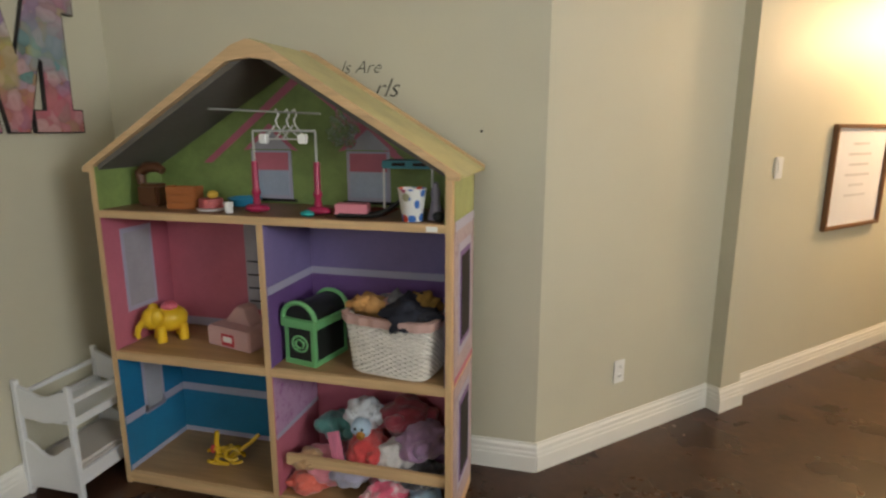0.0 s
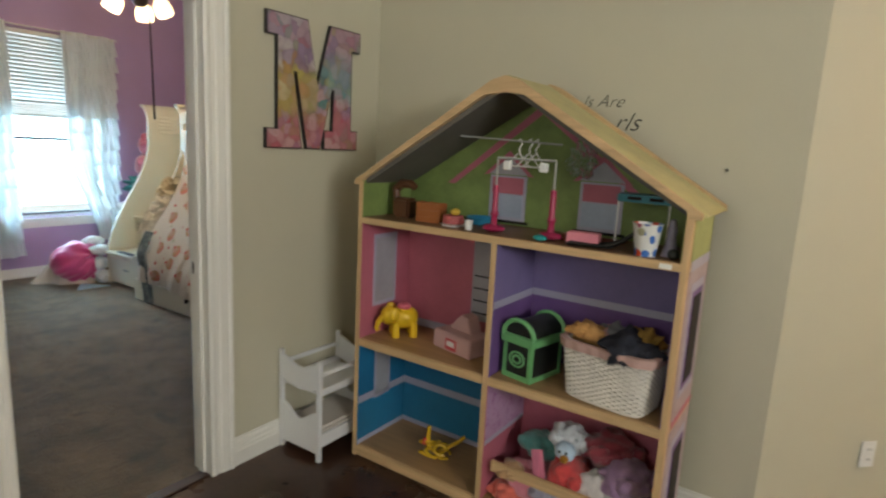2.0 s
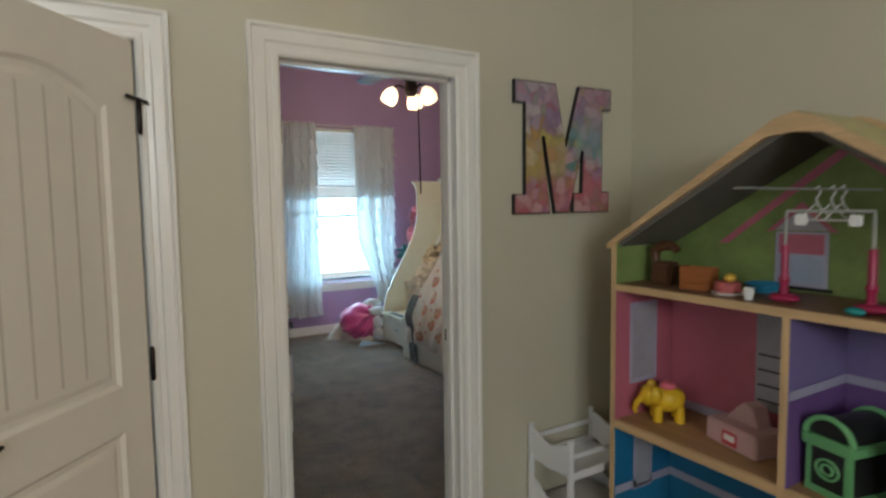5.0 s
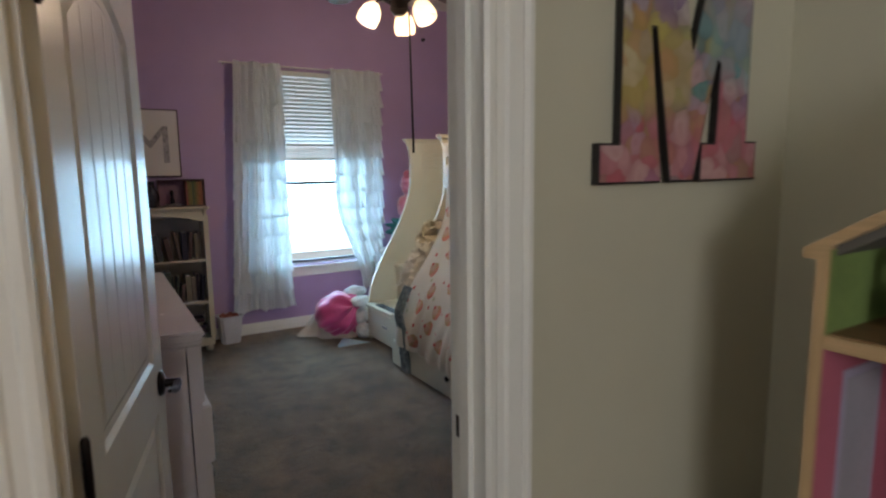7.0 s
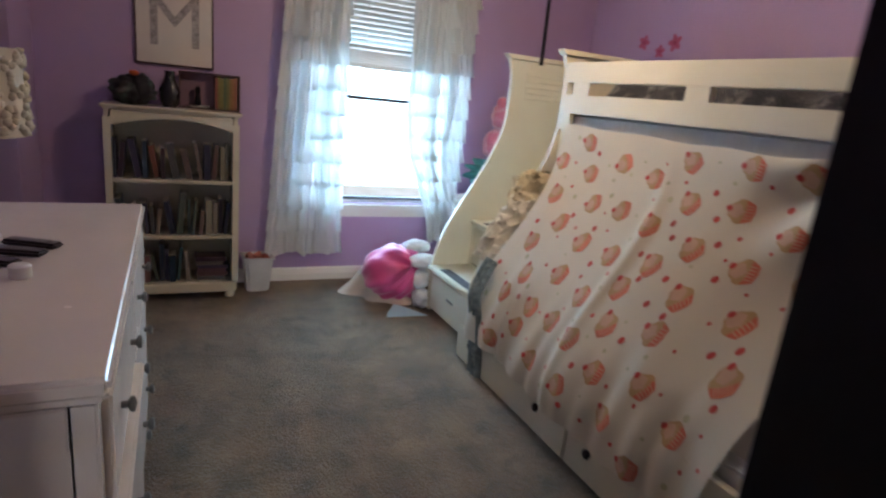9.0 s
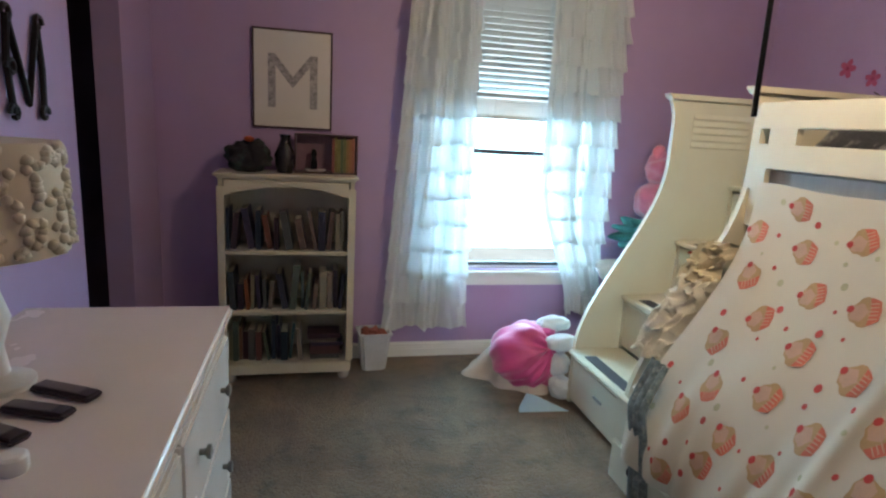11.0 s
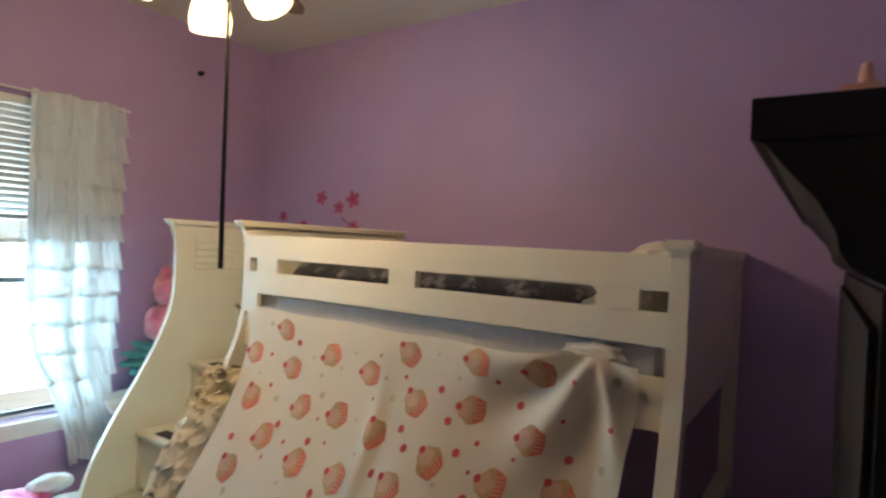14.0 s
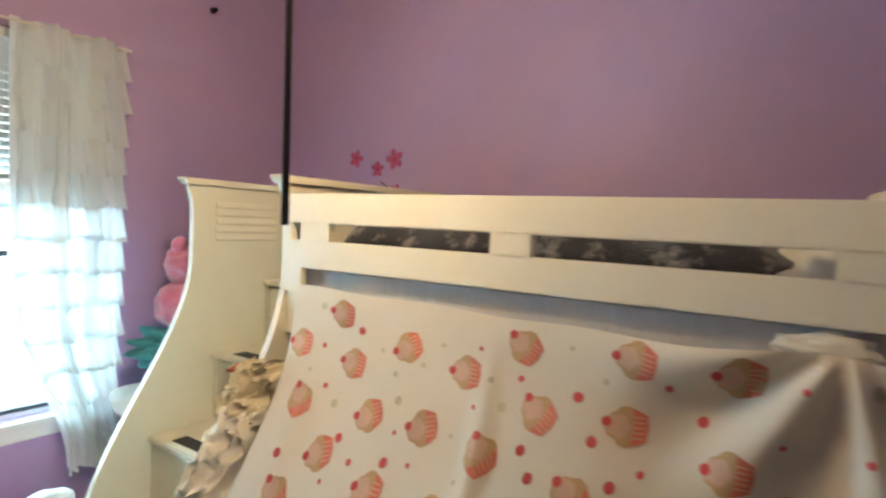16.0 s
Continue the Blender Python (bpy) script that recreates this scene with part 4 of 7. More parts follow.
for r in range(3):
    for c in range(2):
        z0 = 0.14 + 0.245 * r
        xa = DX0 + 0.06 + c * 0.66
        pull = 0.022 if (r, c) == (1, 1) else (0.010 if (r, c) == (0, 1) else 0.0)
        d = part("drawer", boxes((xa, DY1 - 0.010 + pull - 0.2 * (pull > 0), z0, xa + 0.64, DY1 + 0.012 + pull, z0 + 0.232), bevel=0.006), WARMW, dre)
        for kx in (0.16, 0.48):
            kn = lathe([(0.0, 0), (0.008, 0), (0.008, 0.012), (0.017, 0.018), (0.017, 0.026), (0.0, 0.03)], 12)
            bmesh.ops.rotate(kn, cent=(0, 0, 0), matrix=Matrix.Rotation(radians(-90), 3, "X"), verts=kn.verts[:])
            bmesh.ops.translate(kn, verts=kn.verts[:], vec=(xa + kx, DY1 + 0.012 + pull, z0 + 0.12))
            part("drawer_knob", kn, surface("dull_nickel", (0.20, 0.19, 0.18), 0.4, metal=0.8), d, "dull metal knob")

# table lamp on the dresser
lam = thing("table_lamp", pose(-4.265, 0.42, 0.938), "table lamp with a white ruffled rosette shade on the dresser", "lamp")
part("base", lathe([(0, 0), (0.075, 0), (0.075, 0.012), (0.03, 0.03), (0.022, 0.09), (0.04, 0.15), (0.022, 0.22), (0.012, 0.27), (0.012, 0.34), (0, 0.34)], 18), surface("lamp_base_white", (0.7, 0.68, 0.64), 0.35), lam)
ROSE = cloth("rosette_cloth", (0.74, 0.66, 0.54), 0.25)
part("shade", lathe([(0.150, 0.295), (0.158, 0.295), (0.150, 0.52), (0.142, 0.52)], 28), ROSE, lam)
rs = random.Random(4)
bm = bmesh.new()
for k in range(330):
    a, z = rs.uniform(0, 6.28), rs.uniform(0.305, 0.515)
    rr = 0.160 - 0.05 * (z - 0.295)
    blob((rr * math.cos(a), rr * math.sin(a), z), (0.013, 0.013, 0.012), 0.5, 3, k, 1, bm=bm)
tagged(part("ruffle", bm, ROSE, lam, "white ruffled rosettes", smooth=80), kind="stuff")

# phones and remotes on the dresser
for k, (x, y, a, w) in enumerate(((-4.21, 0.575, 14, 0.15), (-4.13, 0.555, 20, 0.14), (-4.05, 0.52, 10, 0.13))):
    r = thing("remote_control", pose(x, y, 0.938, 0, 0, a - 40), "dark slim remote control lying on the dresser", "remote control", "remotes on the dresser")
    part("case", boxes((-0.022, -w / 2, 0, 0.022, w / 2, 0.016), bevel=0.006), surface("dark_plastic", (0.035, 0.025, 0.03), 0.35), r)
    part("keypad", boxes((-0.015, -w / 2 + 0.012, 0.0163, 0.015, w / 2 - 0.03, 0.0178), bevel=0.0006), surface("grey_keys", (0.12, 0.11, 0.12), 0.5), r)
solo("cosmetic_jar", lathe([(0, 0), (0.022, 0), (0.024, 0.005), (0.024, 0.028), (0.019, 0.032), (0, 0.033)], 16), PLASTIC_W, pose(-3.93, 0.60, 0.938), "small white cosmetic jar on the dresser", "jar")

# iron letter on the dresser wall
letter = thing("wall_letter", pose(-5.03, BS + 0.008, 1.50), "dark scrolled metal letter hung on the purple wall", "wall decor")
for pts in ([(-0.10, 0.0), (-0.11, 0.14), (-0.09, 0.28)], [(0.10, 0.0), (0.12, 0.14), (0.10, 0.28)], [(-0.09, 0.28), (0.0, 0.03), (0.10, 0.28)]):
    part("stroke", tube([(x, 0.006, z) for x, z in pts], 0.011, 8), IRON, letter)
for sx, z in ((-1, 0.28), (1, 0.28), (-1, 0.0), (1, 0.0), (1, 0.13)):
    part("scroll", tube([(sx * (0.10 + 0.03 * math.cos(a) * (1 - a / 9)), 0.008, z + 0.03 * math.sin(a) * (1 - a / 9)) for a in [0.5 * i for i in range(12)]], 0.008, 6), IRON, letter)

# ---- bookcase ----
bc = thing("bookcase", pose(-6.39, 0.94, 0.004), "white painted bookcase with an arched top rail, full of books", "bookcase")
BW, BD, BH = 0.355, 0.145, 1.215
OLDW = surface("old_white_paint", (0.62, 0.57, 0.46), 0.4, var=0.05)
for s in (-1, 1):
    part("side", boxes((-BD, s * BW - 0.012, 0.05, BD, s * BW + 0.012, 1.19), bevel=0.003), OLDW, bc)
    part("pilaster", boxes((BD, s * BW - 0.02, 0.12, BD + 0.014, s * BW + 0.02, 1.15), bevel=0.003), OLDW, bc)
    part("bun_foot", lathe([(0, 0), (0.022, 0), (0.032, 0.014), (0.032, 0.03), (0.022, 0.048), (0, 0.05)], 16, at=(BD - 0.02, s * (BW - 0.03), 0)), OLDW, bc)
    part("bun_foot", lathe([(0, 0), (0.022, 0), (0.032, 0.014), (0.032, 0.03), (0.022, 0.048), (0, 0.05)], 16, at=(-BD + 0.03, s * (BW - 0.03), 0)), OLDW, bc)
part("back", boxes((-BD, -BW + 0.012, 0.06, -BD + 0.008, BW - 0.012, 1.18)), OLDW, bc)
part("top", boxes((-BD, -BW - 0.02, 1.19, BD + 0.015, BW + 0.02, 1.203), (-BD, -BW - 0.034, 1.203, BD + 0.03, BW + 0.034, 1.220), bevel=0.004), OLDW, bc)
pts = [(-BW + 0.02, 1.185), (-BW + 0.02, 1.10)] + [(y, 1.10 + 0.055 * (1 - (y / (BW - 0.02)) ** 2)) for y in [(-BW + 0.02) + (2 * BW - 0.04) * i / 12 for i in range(1, 12)]] + [(BW - 0.02, 1.10), (BW - 0.02, 1.185)]
part("arched_rail", prism(pts, "x", BD - 0.004, BD + 0.012), OLDW, bc)
part("base_board", boxes((-BD, -BW - 0.008, 0.05, BD + 0.022, BW + 0.008, 0.115), bevel=0.006), OLDW, bc)
SHELF_Z = (0.115, 0.428, 0.785)
for z in SHELF_Z[1:]:
    part("shelf", boxes((-BD + 0.008, -BW + 0.012, z - 0.02, BD - 0.004, BW - 0.012, z), bevel=0.002), OLDW, bc)

BOOK = varied("book_cover", [(0.0, (0.01, 0.015, 0.035)), (0.14, (0.07, 0.015, 0.02)), (0.28, (0.30, 0.26, 0.22)), (0.36, (0.012, 0.03, 0.05)), (0.55, (0.05, 0.03, 0.07)), (0.66, (0.24, 0.08, 0.03)), (0.78, (0.04, 0.09, 0.11)), (0.9, (0.14, 0.13, 0.06)), (1.0, (0.42, 0.38, 0.33))], 0.45)
PAGES = surface("paper_pages", (0.55, 0.50, 0.40), 0.9, var=0.1, fine=200, stretch=(1, 12, 1))


def book(m, w, h, d, label="hardback book standing in the bookcase", group="books in the bookcase"):
    b = thing("book", m, label, "book", group)
    part("cover", boxes((-d, -w / 2, 0, 0, -w / 2 + 0.002, h), (-d, w / 2 - 0.002, 0, 0, w / 2, h), (-0.002, -w / 2 + 0.002, 0, 0.0, w / 2 - 0.002, h)), BOOK, b, smooth=0)
    part("page_block", boxes((-d + 0.003, -w / 2 + 0.0025, 0.003, -0.0025, w / 2 - 0.0025, h - 0.003)), PAGES, b, smooth=0)
    return b


rb = random.Random(7)
for r, z in enumerate(SHELF_Z):
    y = -BW + 0.02
    end = 0.10 if r == 0 else BW - 0.03
    while y < end:
        w = rb.uniform(0.014, 0.042)
        h = rb.uniform(0.17, 0.25) if r != 1 else rb.uniform(0.15, 0.27)
        d = rb.uniform(0.13, 0.20)
        lean = rb.choice((0, 0, 0, 4, -6, 10))
        if lean > 0:
            y += h * math.sin(radians(lean))
        if y + w > end + 0.01:
            break
        book(pose(-6.39 + BD - rb.uniform(0.02, 0.06), 0.94 + y + w / 2, 0.005 + z + abs(math.sin(radians(lean))) * w / 2, lean, 0, 0), w, h, d)
        if lean < 0:
            y += h * math.sin(radians(-lean))
        y += w + rb.uniform(0.001, 0.006)
zz = SHELF_Z[0] + 0.005
for k in range(6):
    w = rb.uniform(0.018, 0.034)
    book(pose(-6.39 + BD - rb.uniform(0.02, 0.05), 0.94 + 0.12 + rb.uniform(-0.01, 0.01), zz + w / 2, -90, 0, 0), w, rb.uniform(0.17, 0.20), 0.15, "book lying flat in a pile on the lowest shelf")
    zz += w + 0.001

# on top of the bookcase: shadow box of book spines, dark figurines
dio = thing("shadow_box", pose(-6.44, 1.16, 1.224), "dark open display box with small coloured book spines", "display box")
DARKW = surface("dark_red_wood", (0.05, 0.02, 0.02), 0.4)
part("frame", boxes((-0.06, -0.19, 0, 0.05, -0.182, 0.225), (-0.06, 0.162, 0, 0.05, 0.170, 0.225), (-0.06, -0.182, 0.217, 0.05, 0.162, 0.225), (-0.06, -0.182, 0.0, 0.05, 0.162, 0.008)), DARKW, dio, smooth=0)
part("back", boxes((-0.062, -0.181, 0.008, -0.056, 0.161, 0.217)), surface("display_back", (0.20, 0.11, 0.15), 0.5), dio, smooth=0)
SPINE = varied("spine", [(0.0, (0.25, 0.06, 0.06)), (0.3, (0.32, 0.14, 0.05)), (0.55, (0.20, 0.18, 0.05)), (0.8, (0.08, 0.12, 0.06)), (1.0, (0.30, 0.10, 0.10))])
for k in range(8):
    part("spine", boxes((-0.055, 0.022 + 0.0165 * k, 0.0085, 0.045, 0.037 + 0.0165 * k, 0.205 + 0.006 * math.sin(k * 2.1)), bevel=0.002), SPINE, dio)
part("saucer", lathe([(0, 0.0085), (0.045, 0.0085), (0.062, 0.018), (0.06, 0.021), (0, 0.018)], 18, at=(-0.0, -0.07, 0)), PLASTIC_W, dio)
part("figure", lathe([(0, 0.021), (0.018, 0.021), (0.02, 0.05), (0.012, 0.09), (0.017, 0.11), (0.012, 0.135), (0, 0.14)], 12, at=(0.0, -0.08, 0)), BLACKWOOD, dio)
DARKMIX = surface("dark_mixed_fabric", (0.025, 0.022, 0.03), 0.8, var=0.5, coarse=14, fine=80, spots=((0.05, 0.10, 0.09), 11))
toyb = thing("plush_backpack", pose(-6.36, 0.72, 1.224), "small dark plush backpack lying on the bookcase", "toy")
part("body", blob((0, 0, 0.085), (0.09, 0.12, 0.088), 0.35, 3, 2, 4), DARKMIX, toyb, smooth=80)
part("flap", blob((0.04, 0.05, 0.10), (0.06, 0.06, 0.08), 0.3, 3, 6, 3), DARKMIX, toyb, smooth=80)
part("patch", blob((0.075, 0.015, 0.185), (0.018, 0.028, 0.016), 0.2, 3, 3, 2), surface("orange_felt", (0.5, 0.10, 0.03), 0.8), toyb, smooth=80)
toyc = thing("dark_vase", pose(-6.36, 0.92, 1.224), "small dark glossy vase on the bookcase", "vase")
part("vessel", lathe([(0, 0), (0.04, 0), (0.055, 0.04), (0.06, 0.10), (0.035, 0.16), (0.025, 0.19), (0.032, 0.215), (0.028, 0.215), (0.022, 0.19), (0, 0.18)], 20), surface("dark_glaze", (0.02, 0.018, 0.025), 0.2, var=0.4, coarse=9), toyc)

# framed initial on the window wall
pic = thing("framed_print", pose(WX + 0.003, 0.955, 1.748), "white canvas print of a grey letter in a thin dark frame", "picture")
part("canvas", boxes((0.0, -0.215, -0.268, 0.016, 0.215, 0.268)), surface("canvas_white", (0.66, 0.62, 0.58), 0.7, var=0.03, fine=300, bump=0.3), pic, smooth=0)
part("frame", boxes((0.0, -0.225, -0.278, 0.020, -0.216, 0.278), (0.0, 0.216, -0.278, 0.020, 0.225, 0.278), (0.0, -0.216, 0.269, 0.020, 0.216, 0.278), (0.0, -0.216, -0.278, 0.020, 0.216, -0.269)), DARKW, pic, smooth=0)
GREYINK = surface("grey_floral_ink", (0.40, 0.37, 0.38), 0.8, var=0.5, coarse=30, fine=90, spots=((0.55, 0.52, 0.50), 35))
lettering("printed_initial", "M", 0.44, GREYINK, pose(0.0165, 0, -0.16, 90, 0, 90), pic, thick=0.0006)

# waste bin
wb = thing("waste_bin", pose(-6.40, 1.46, 0.004, 0, 0, 4), "white plastic waste bin with crumpled paper", "waste bin")
bm = bmesh.new()
prof = [(0.062, 0.0), (0.085, 0.235), (0.092, 0.235), (0.092, 0.247), (0.080, 0.247), (0.060, 0.01)]
rows = [[bm.verts.new((sx * w, sy * (w + 0.012), z)) for sx, sy in ((-1, -1), (1, -1), (1, 1), (-1, 1))] for w, z in prof]
for a, b in zip(rows, rows[1:]):
    for i in range(4):
        bm.faces.new((a[i], a[(i + 1) % 4], b[(i + 1) % 4], b[i]))
bm.faces.new(rows[0][::-1])
bm.faces.new(rows[-1])
bmesh.ops.bevel(bm, geom=[e for e in bm.edges if abs(e.verts[0].co.z - e.verts[1].co.z) > 0.1], offset=0.018, segments=3, affect="EDGES")
part("bin", bm, surface("bin_plastic", (0.62, 0.62, 0.64), 0.4), wb)
for k in range(3):
    part("crumpled_paper", blob((0.02 * (k - 1), 0.04 * (k - 1), 0.225 + 0.012 * (k % 2)), (0.04, 0.042, 0.035), 0.6, 2.5, k + 20, 2), surface("red_paper", (0.34, 0.10, 0.07), 0.7), wb, "crumpled reddish paper", smooth=0)

# ---- window dressing ----
bl = thing("window_blind", pose(WX - 0.03, (W0 + W1) / 2, 0), "white slatted blind raised half way up the window", "blind")
HWD = (W1 - W0) / 2 - 0.012
BLINDW = surface("blind_white", (0.66, 0.68, 0.68), 0.45, var=0.02)
part("headrail", boxes((-0.025, -HWD, WZ1 - 0.05, 0.025, HWD, WZ1 - 0.005), bevel=0.003), BLINDW, bl)
z = WZ1 - 0.075
slat = None
while z > 1.735:
    if slat is None:
        slat = sheet(lambda u, v: (-0.022 + 0.044 * v, -HWD + 2 * HWD * u, 0.0265 * (v - 0.5) + 0.004 * math.sin(math.pi * v)), 1, 6, thick=0.002)
        first = part("slat", slat, BLINDW, bl)
        first.location.z = z
    else:
        o = new("slat", first.data)
        o.parent = bl
        o.location.z = z
    z -= 0.0375
for k in range(8):
    part("stacked_slat", boxes((-0.024, -HWD, 1.628 + 0.0125 * k, 0.024, HWD, 1.637 + 0.0125 * k)), BLINDW, bl)
part("bottom_rail", boxes((-0.026, -HWD, 1.598, 0.026, HWD, 1.626), bevel=0.004), BLINDW, bl)
for y in (-0.38, -0.16, 0.16, 0.38):
    part("ladder_cord", tube([(0.026, y, 1.60), (0.026, y, WZ1 - 0.05)], 0.0022, 5), BLINDW, bl)
    part("cord_end", lathe([(0, -0.03), (0.006, -0.03), (0.004, 0.0), (0, 0.0)], 8, at=(0.026, y, 1.60)), BLINDW, bl)

rod = thing("curtain_rod", pose(WX + 0.075, 2.29, 2.435), "thin white curtain rod above the window", "curtain rod")
part("rod", tube([(0, -0.765, 0), (0, 0.765, 0)], 0.006, 10), TRIM, rod)
for y in (-0.72, 0.72):
    part("bracket", tube([(0, y, 0), (-0.04, y, -0.004), (-0.073, y, -0.012)], 0.005, 8), TRIM, rod)

VOILE = cloth("white_voile", (0.86, 0.88, 0.88), 0.62, weave=500, var=0.03)
TIERS = 13


def ruffled_curtain(y0, y1, gather, seed):
    """Tiers of ruffles over hanging folds; gather: how far the hem is drawn to one side."""
    c = thing("curtain", pose(WX + 0.075, (y0 + y1) / 2, 0), "sheer white curtain with tiers of ruffles at the window", "curtain", "window curtains")
    ztop, zbot = 2.455, 0.262 if not gather else 0.34
    w = y1 - y0

    def base(u, z):
        d = (ztop - z) / (ztop - zbot)
        squeeze = 1 - gather * step((d - 0.55) / 0.45)
        yy = (u - 0.5) * w * squeeze * (1 if gather else 1 + 0.25 * d) + (-0.055 * d if not gather else 0.12 * step((d - 0.6) / 0.4))
        fold = 0.034 * math.sin(u * 15 + seed + 0.6 * math.sin(d * 3 + seed)) + 0.014 * math.sin(u * 47 + 2 * seed + d * 2)
        return yy, fold * (1.0 if not gather else 1 - 0.3 * d)
    part("lining", sheet(lambda u, v: (base(u, ztop - (ztop - zbot) * v)[1] - 0.004, base(u, ztop - (ztop - zbot) * v)[0], ztop - (ztop - zbot) * v), 80, 40), VOILE, c, smooth=80)
    hgt = (ztop - zbot) / TIERS
    for k in range(TIERS):
        zt = ztop - hgt * k

        def tier(u, v, zt=zt, k=k):
            z = zt - (hgt * 1.13) * v
            yy, f = base(u, max(zbot, z))
            ruff = 0.034 * v ** 1.5 * (1.0 + 0.5 * math.sin(u * 23 + k * 1.7 + seed) + 0.35 * math.sin(u * 57 + k))
            return f + 0.003 + ruff, yy * (1 + 0.05 * v), z + 0.010 * v * math.sin(u * 11 + k * 2.3 + seed) + 0.005 * v * math.sin(u * 37 + k)
        part("ruffle", sheet(tier, 110, 5), VOILE, c, smooth=80)
        part("hem", sheet(lambda u, v: (lambda p: (p[0] - 0.0012, p[1], p[2]))(tier(u, 0.89 + 0.11 * v)), 110, 1), VOILE, c, smooth=80)
    # cloth folded over itself in upright pleats
    for u0, du in ((0.02, 0.10), (0.33, 0.13), (0.64, 0.12)):
        for lay in (0.010, 0.016):
            def pleat(u, v, u0=u0, du=du, lay=lay):
                z = ztop - 0.01 - (ztop - zbot - 0.02) * v
                yy, f = base(u0 + du * u + 0.02 * math.sin(3 * v + seed + 9 * u0), z)
                return f - lay, yy, z
            part("pleat", sheet(pleat, 10, 30), VOILE, c, smooth=80)
    return c


ruffled_curtain(1.632, 2.062, 0.0, 1.0)
ruffled_curtain(2.520, 3.030, 0.52, 2.4)

# ---- ceiling fan ----
fan = thing("ceiling_fan", pose(FAN[0], FAN[1], BC), "dark bronze ceiling fan with three frosted lit shades", "ceiling fan")
part("canopy", lathe([(0, 0), (0.07, 0), (0.068, -0.03), (0.03, -0.06), (0, -0.06)], 20), IRON, fan)
part("downrod", lathe([(0, -0.06), (0.012, -0.06), (0.012, -0.42), (0, -0.42)], 12), IRON, fan)
part("motor", lathe([(0, -0.40), (0.05, -0.40), (0.11, -0.44), (0.12, -0.50), (0.11, -0.56), (0.06, -0.60), (0, -0.60)], 24), IRON, fan)
BLADE = surface("dark_fan_blade", (0.05, 0.028, 0.018), 0.45, var=0.2, coarse=1, fine=5, stretch=(1, 20, 20))
for k in range(5):
    a = 120 + 72 * k
    b = part("blade", prism([(0.20, -0.05), (0.30, -0.062), (0.66, -0.070), (0.725, -0.045), (0.742, 0.0), (0.725, 0.045), (0.66, 0.070), (0.30, 0.062), (0.20, 0.05)], "z", -0.004, 0.004, bevel=0.002), BLADE, fan)
    b.matrix_basis = pose(0, 0, -0.500, 0, 0, a) @ pose(0, 0, 0, 10, 0, 0)
    b = part("blade_iron", boxes((0.105, -0.018, -0.003, 0.24, 0.018, 0.006), bevel=0.002), IRON, fan)
    b.matrix_basis = pose(0, 0, -0.508, 0, 0, a) @ pose(0, 0, 0, 10, 0, 0)
part("light_hub", lathe([(0, -0.60), (0.045, -0.60), (0.055, -0.64), (0.055, -0.70), (0.03, -0.73), (0, -0.735)], 20), IRON, fan)
FROST = cloth("frosted_shade", (0.95, 0.88, 0.74), 0.75, weave=30, var=0.02)
BULBM = glow("lit_bulb", (1.0, 0.80, 0.52), 30)
DIMBULB = glow("dim_bulb", (1.0, 0.72, 0.40), 4)
for k, ang in enumerate(BULB_ANGLES):
    arm_k = part("light_arm", tube([(0.05, 0, -0.665), (0.10, 0, -0.645), (0.135, 0, -0.655), (0.148, 0, -0.685)], 0.011, 8), IRON, fan)
    arm_k.matrix_basis = pose(0, 0, 0, 0, 0, ang)
    sh = part("shade", lathe([(0.022, 0.0), (0.032, -0.008), (0.056, -0.04), (0.066, -0.085), (0.062, -0.125), (0.059, -0.125), (0.063, -0.085), (0.053, -0.04), (0.020, -0.006)], 22), FROST, fan, "frosted bell glass shade")
    sh.matrix_basis = pose(0, 0, 0, 0, 0, ang) @ pose(0.148, 0, -0.675, 0, -28, 0)
    sh.visible_shadow = False
    bu = part("bulb", lathe([(0, -0.02), (0.012, -0.022), (0.014, -0.045), (0.024, -0.065), (0.026, -0.085), (0.016, -0.105), (0, -0.11)], 14), DIMBULB if k == 1 else BULBM, sh, "lit bulb")
    bu.visible_shadow = False
part("pull_cord", tube([(0.045, 0.04, -0.70), (0.047, 0.044, -1.0), (0.050, 0.050, -1.535)], [0.0045, 0.006, 0.0075], 8), surface("dark_cord", (0.006, 0.005, 0.006), 0.9), fan, "long dark pull cord")

# ---- wall stickers over the bunk ----
PINKFILM = surface("pink_vinyl", (0.44, 0.075, 0.16), 0.5)


def blossom(x, z, r, turn):
    f = thing("flower_sticker", pose(x, BN - 0.0015, z, 90, 0, 0) @ pose(0, 0, 0, 0, 0, turn), "pink five-petal flower sticker on the purple wall", "wall sticker", "flower stickers")
    for k in range(5):
        a = radians(72 * k)
        part("petal", prism([(r * (0.55 * math.cos(a) + 0.42 * math.cos(b) * math.cos(a) * 1.0 - 0.30 * math.sin(b) * math.sin(a)), r * (0.55 * math.sin(a) + 0.42 * math.cos(b) * math.sin(a) + 0.30 * math.sin(b) * math.cos(a))) for b in [6.2832 * i / 12 for i in range(12)]], "z", 0, 0.0006), PINKFILM, f)
    part("centre", prism(ring(r * 0.2, 10), "z", 0.0006, 0.0012), surface("deep_pink_vinyl", (0.30, 0.02, 0.09), 0.5), f)
    return f


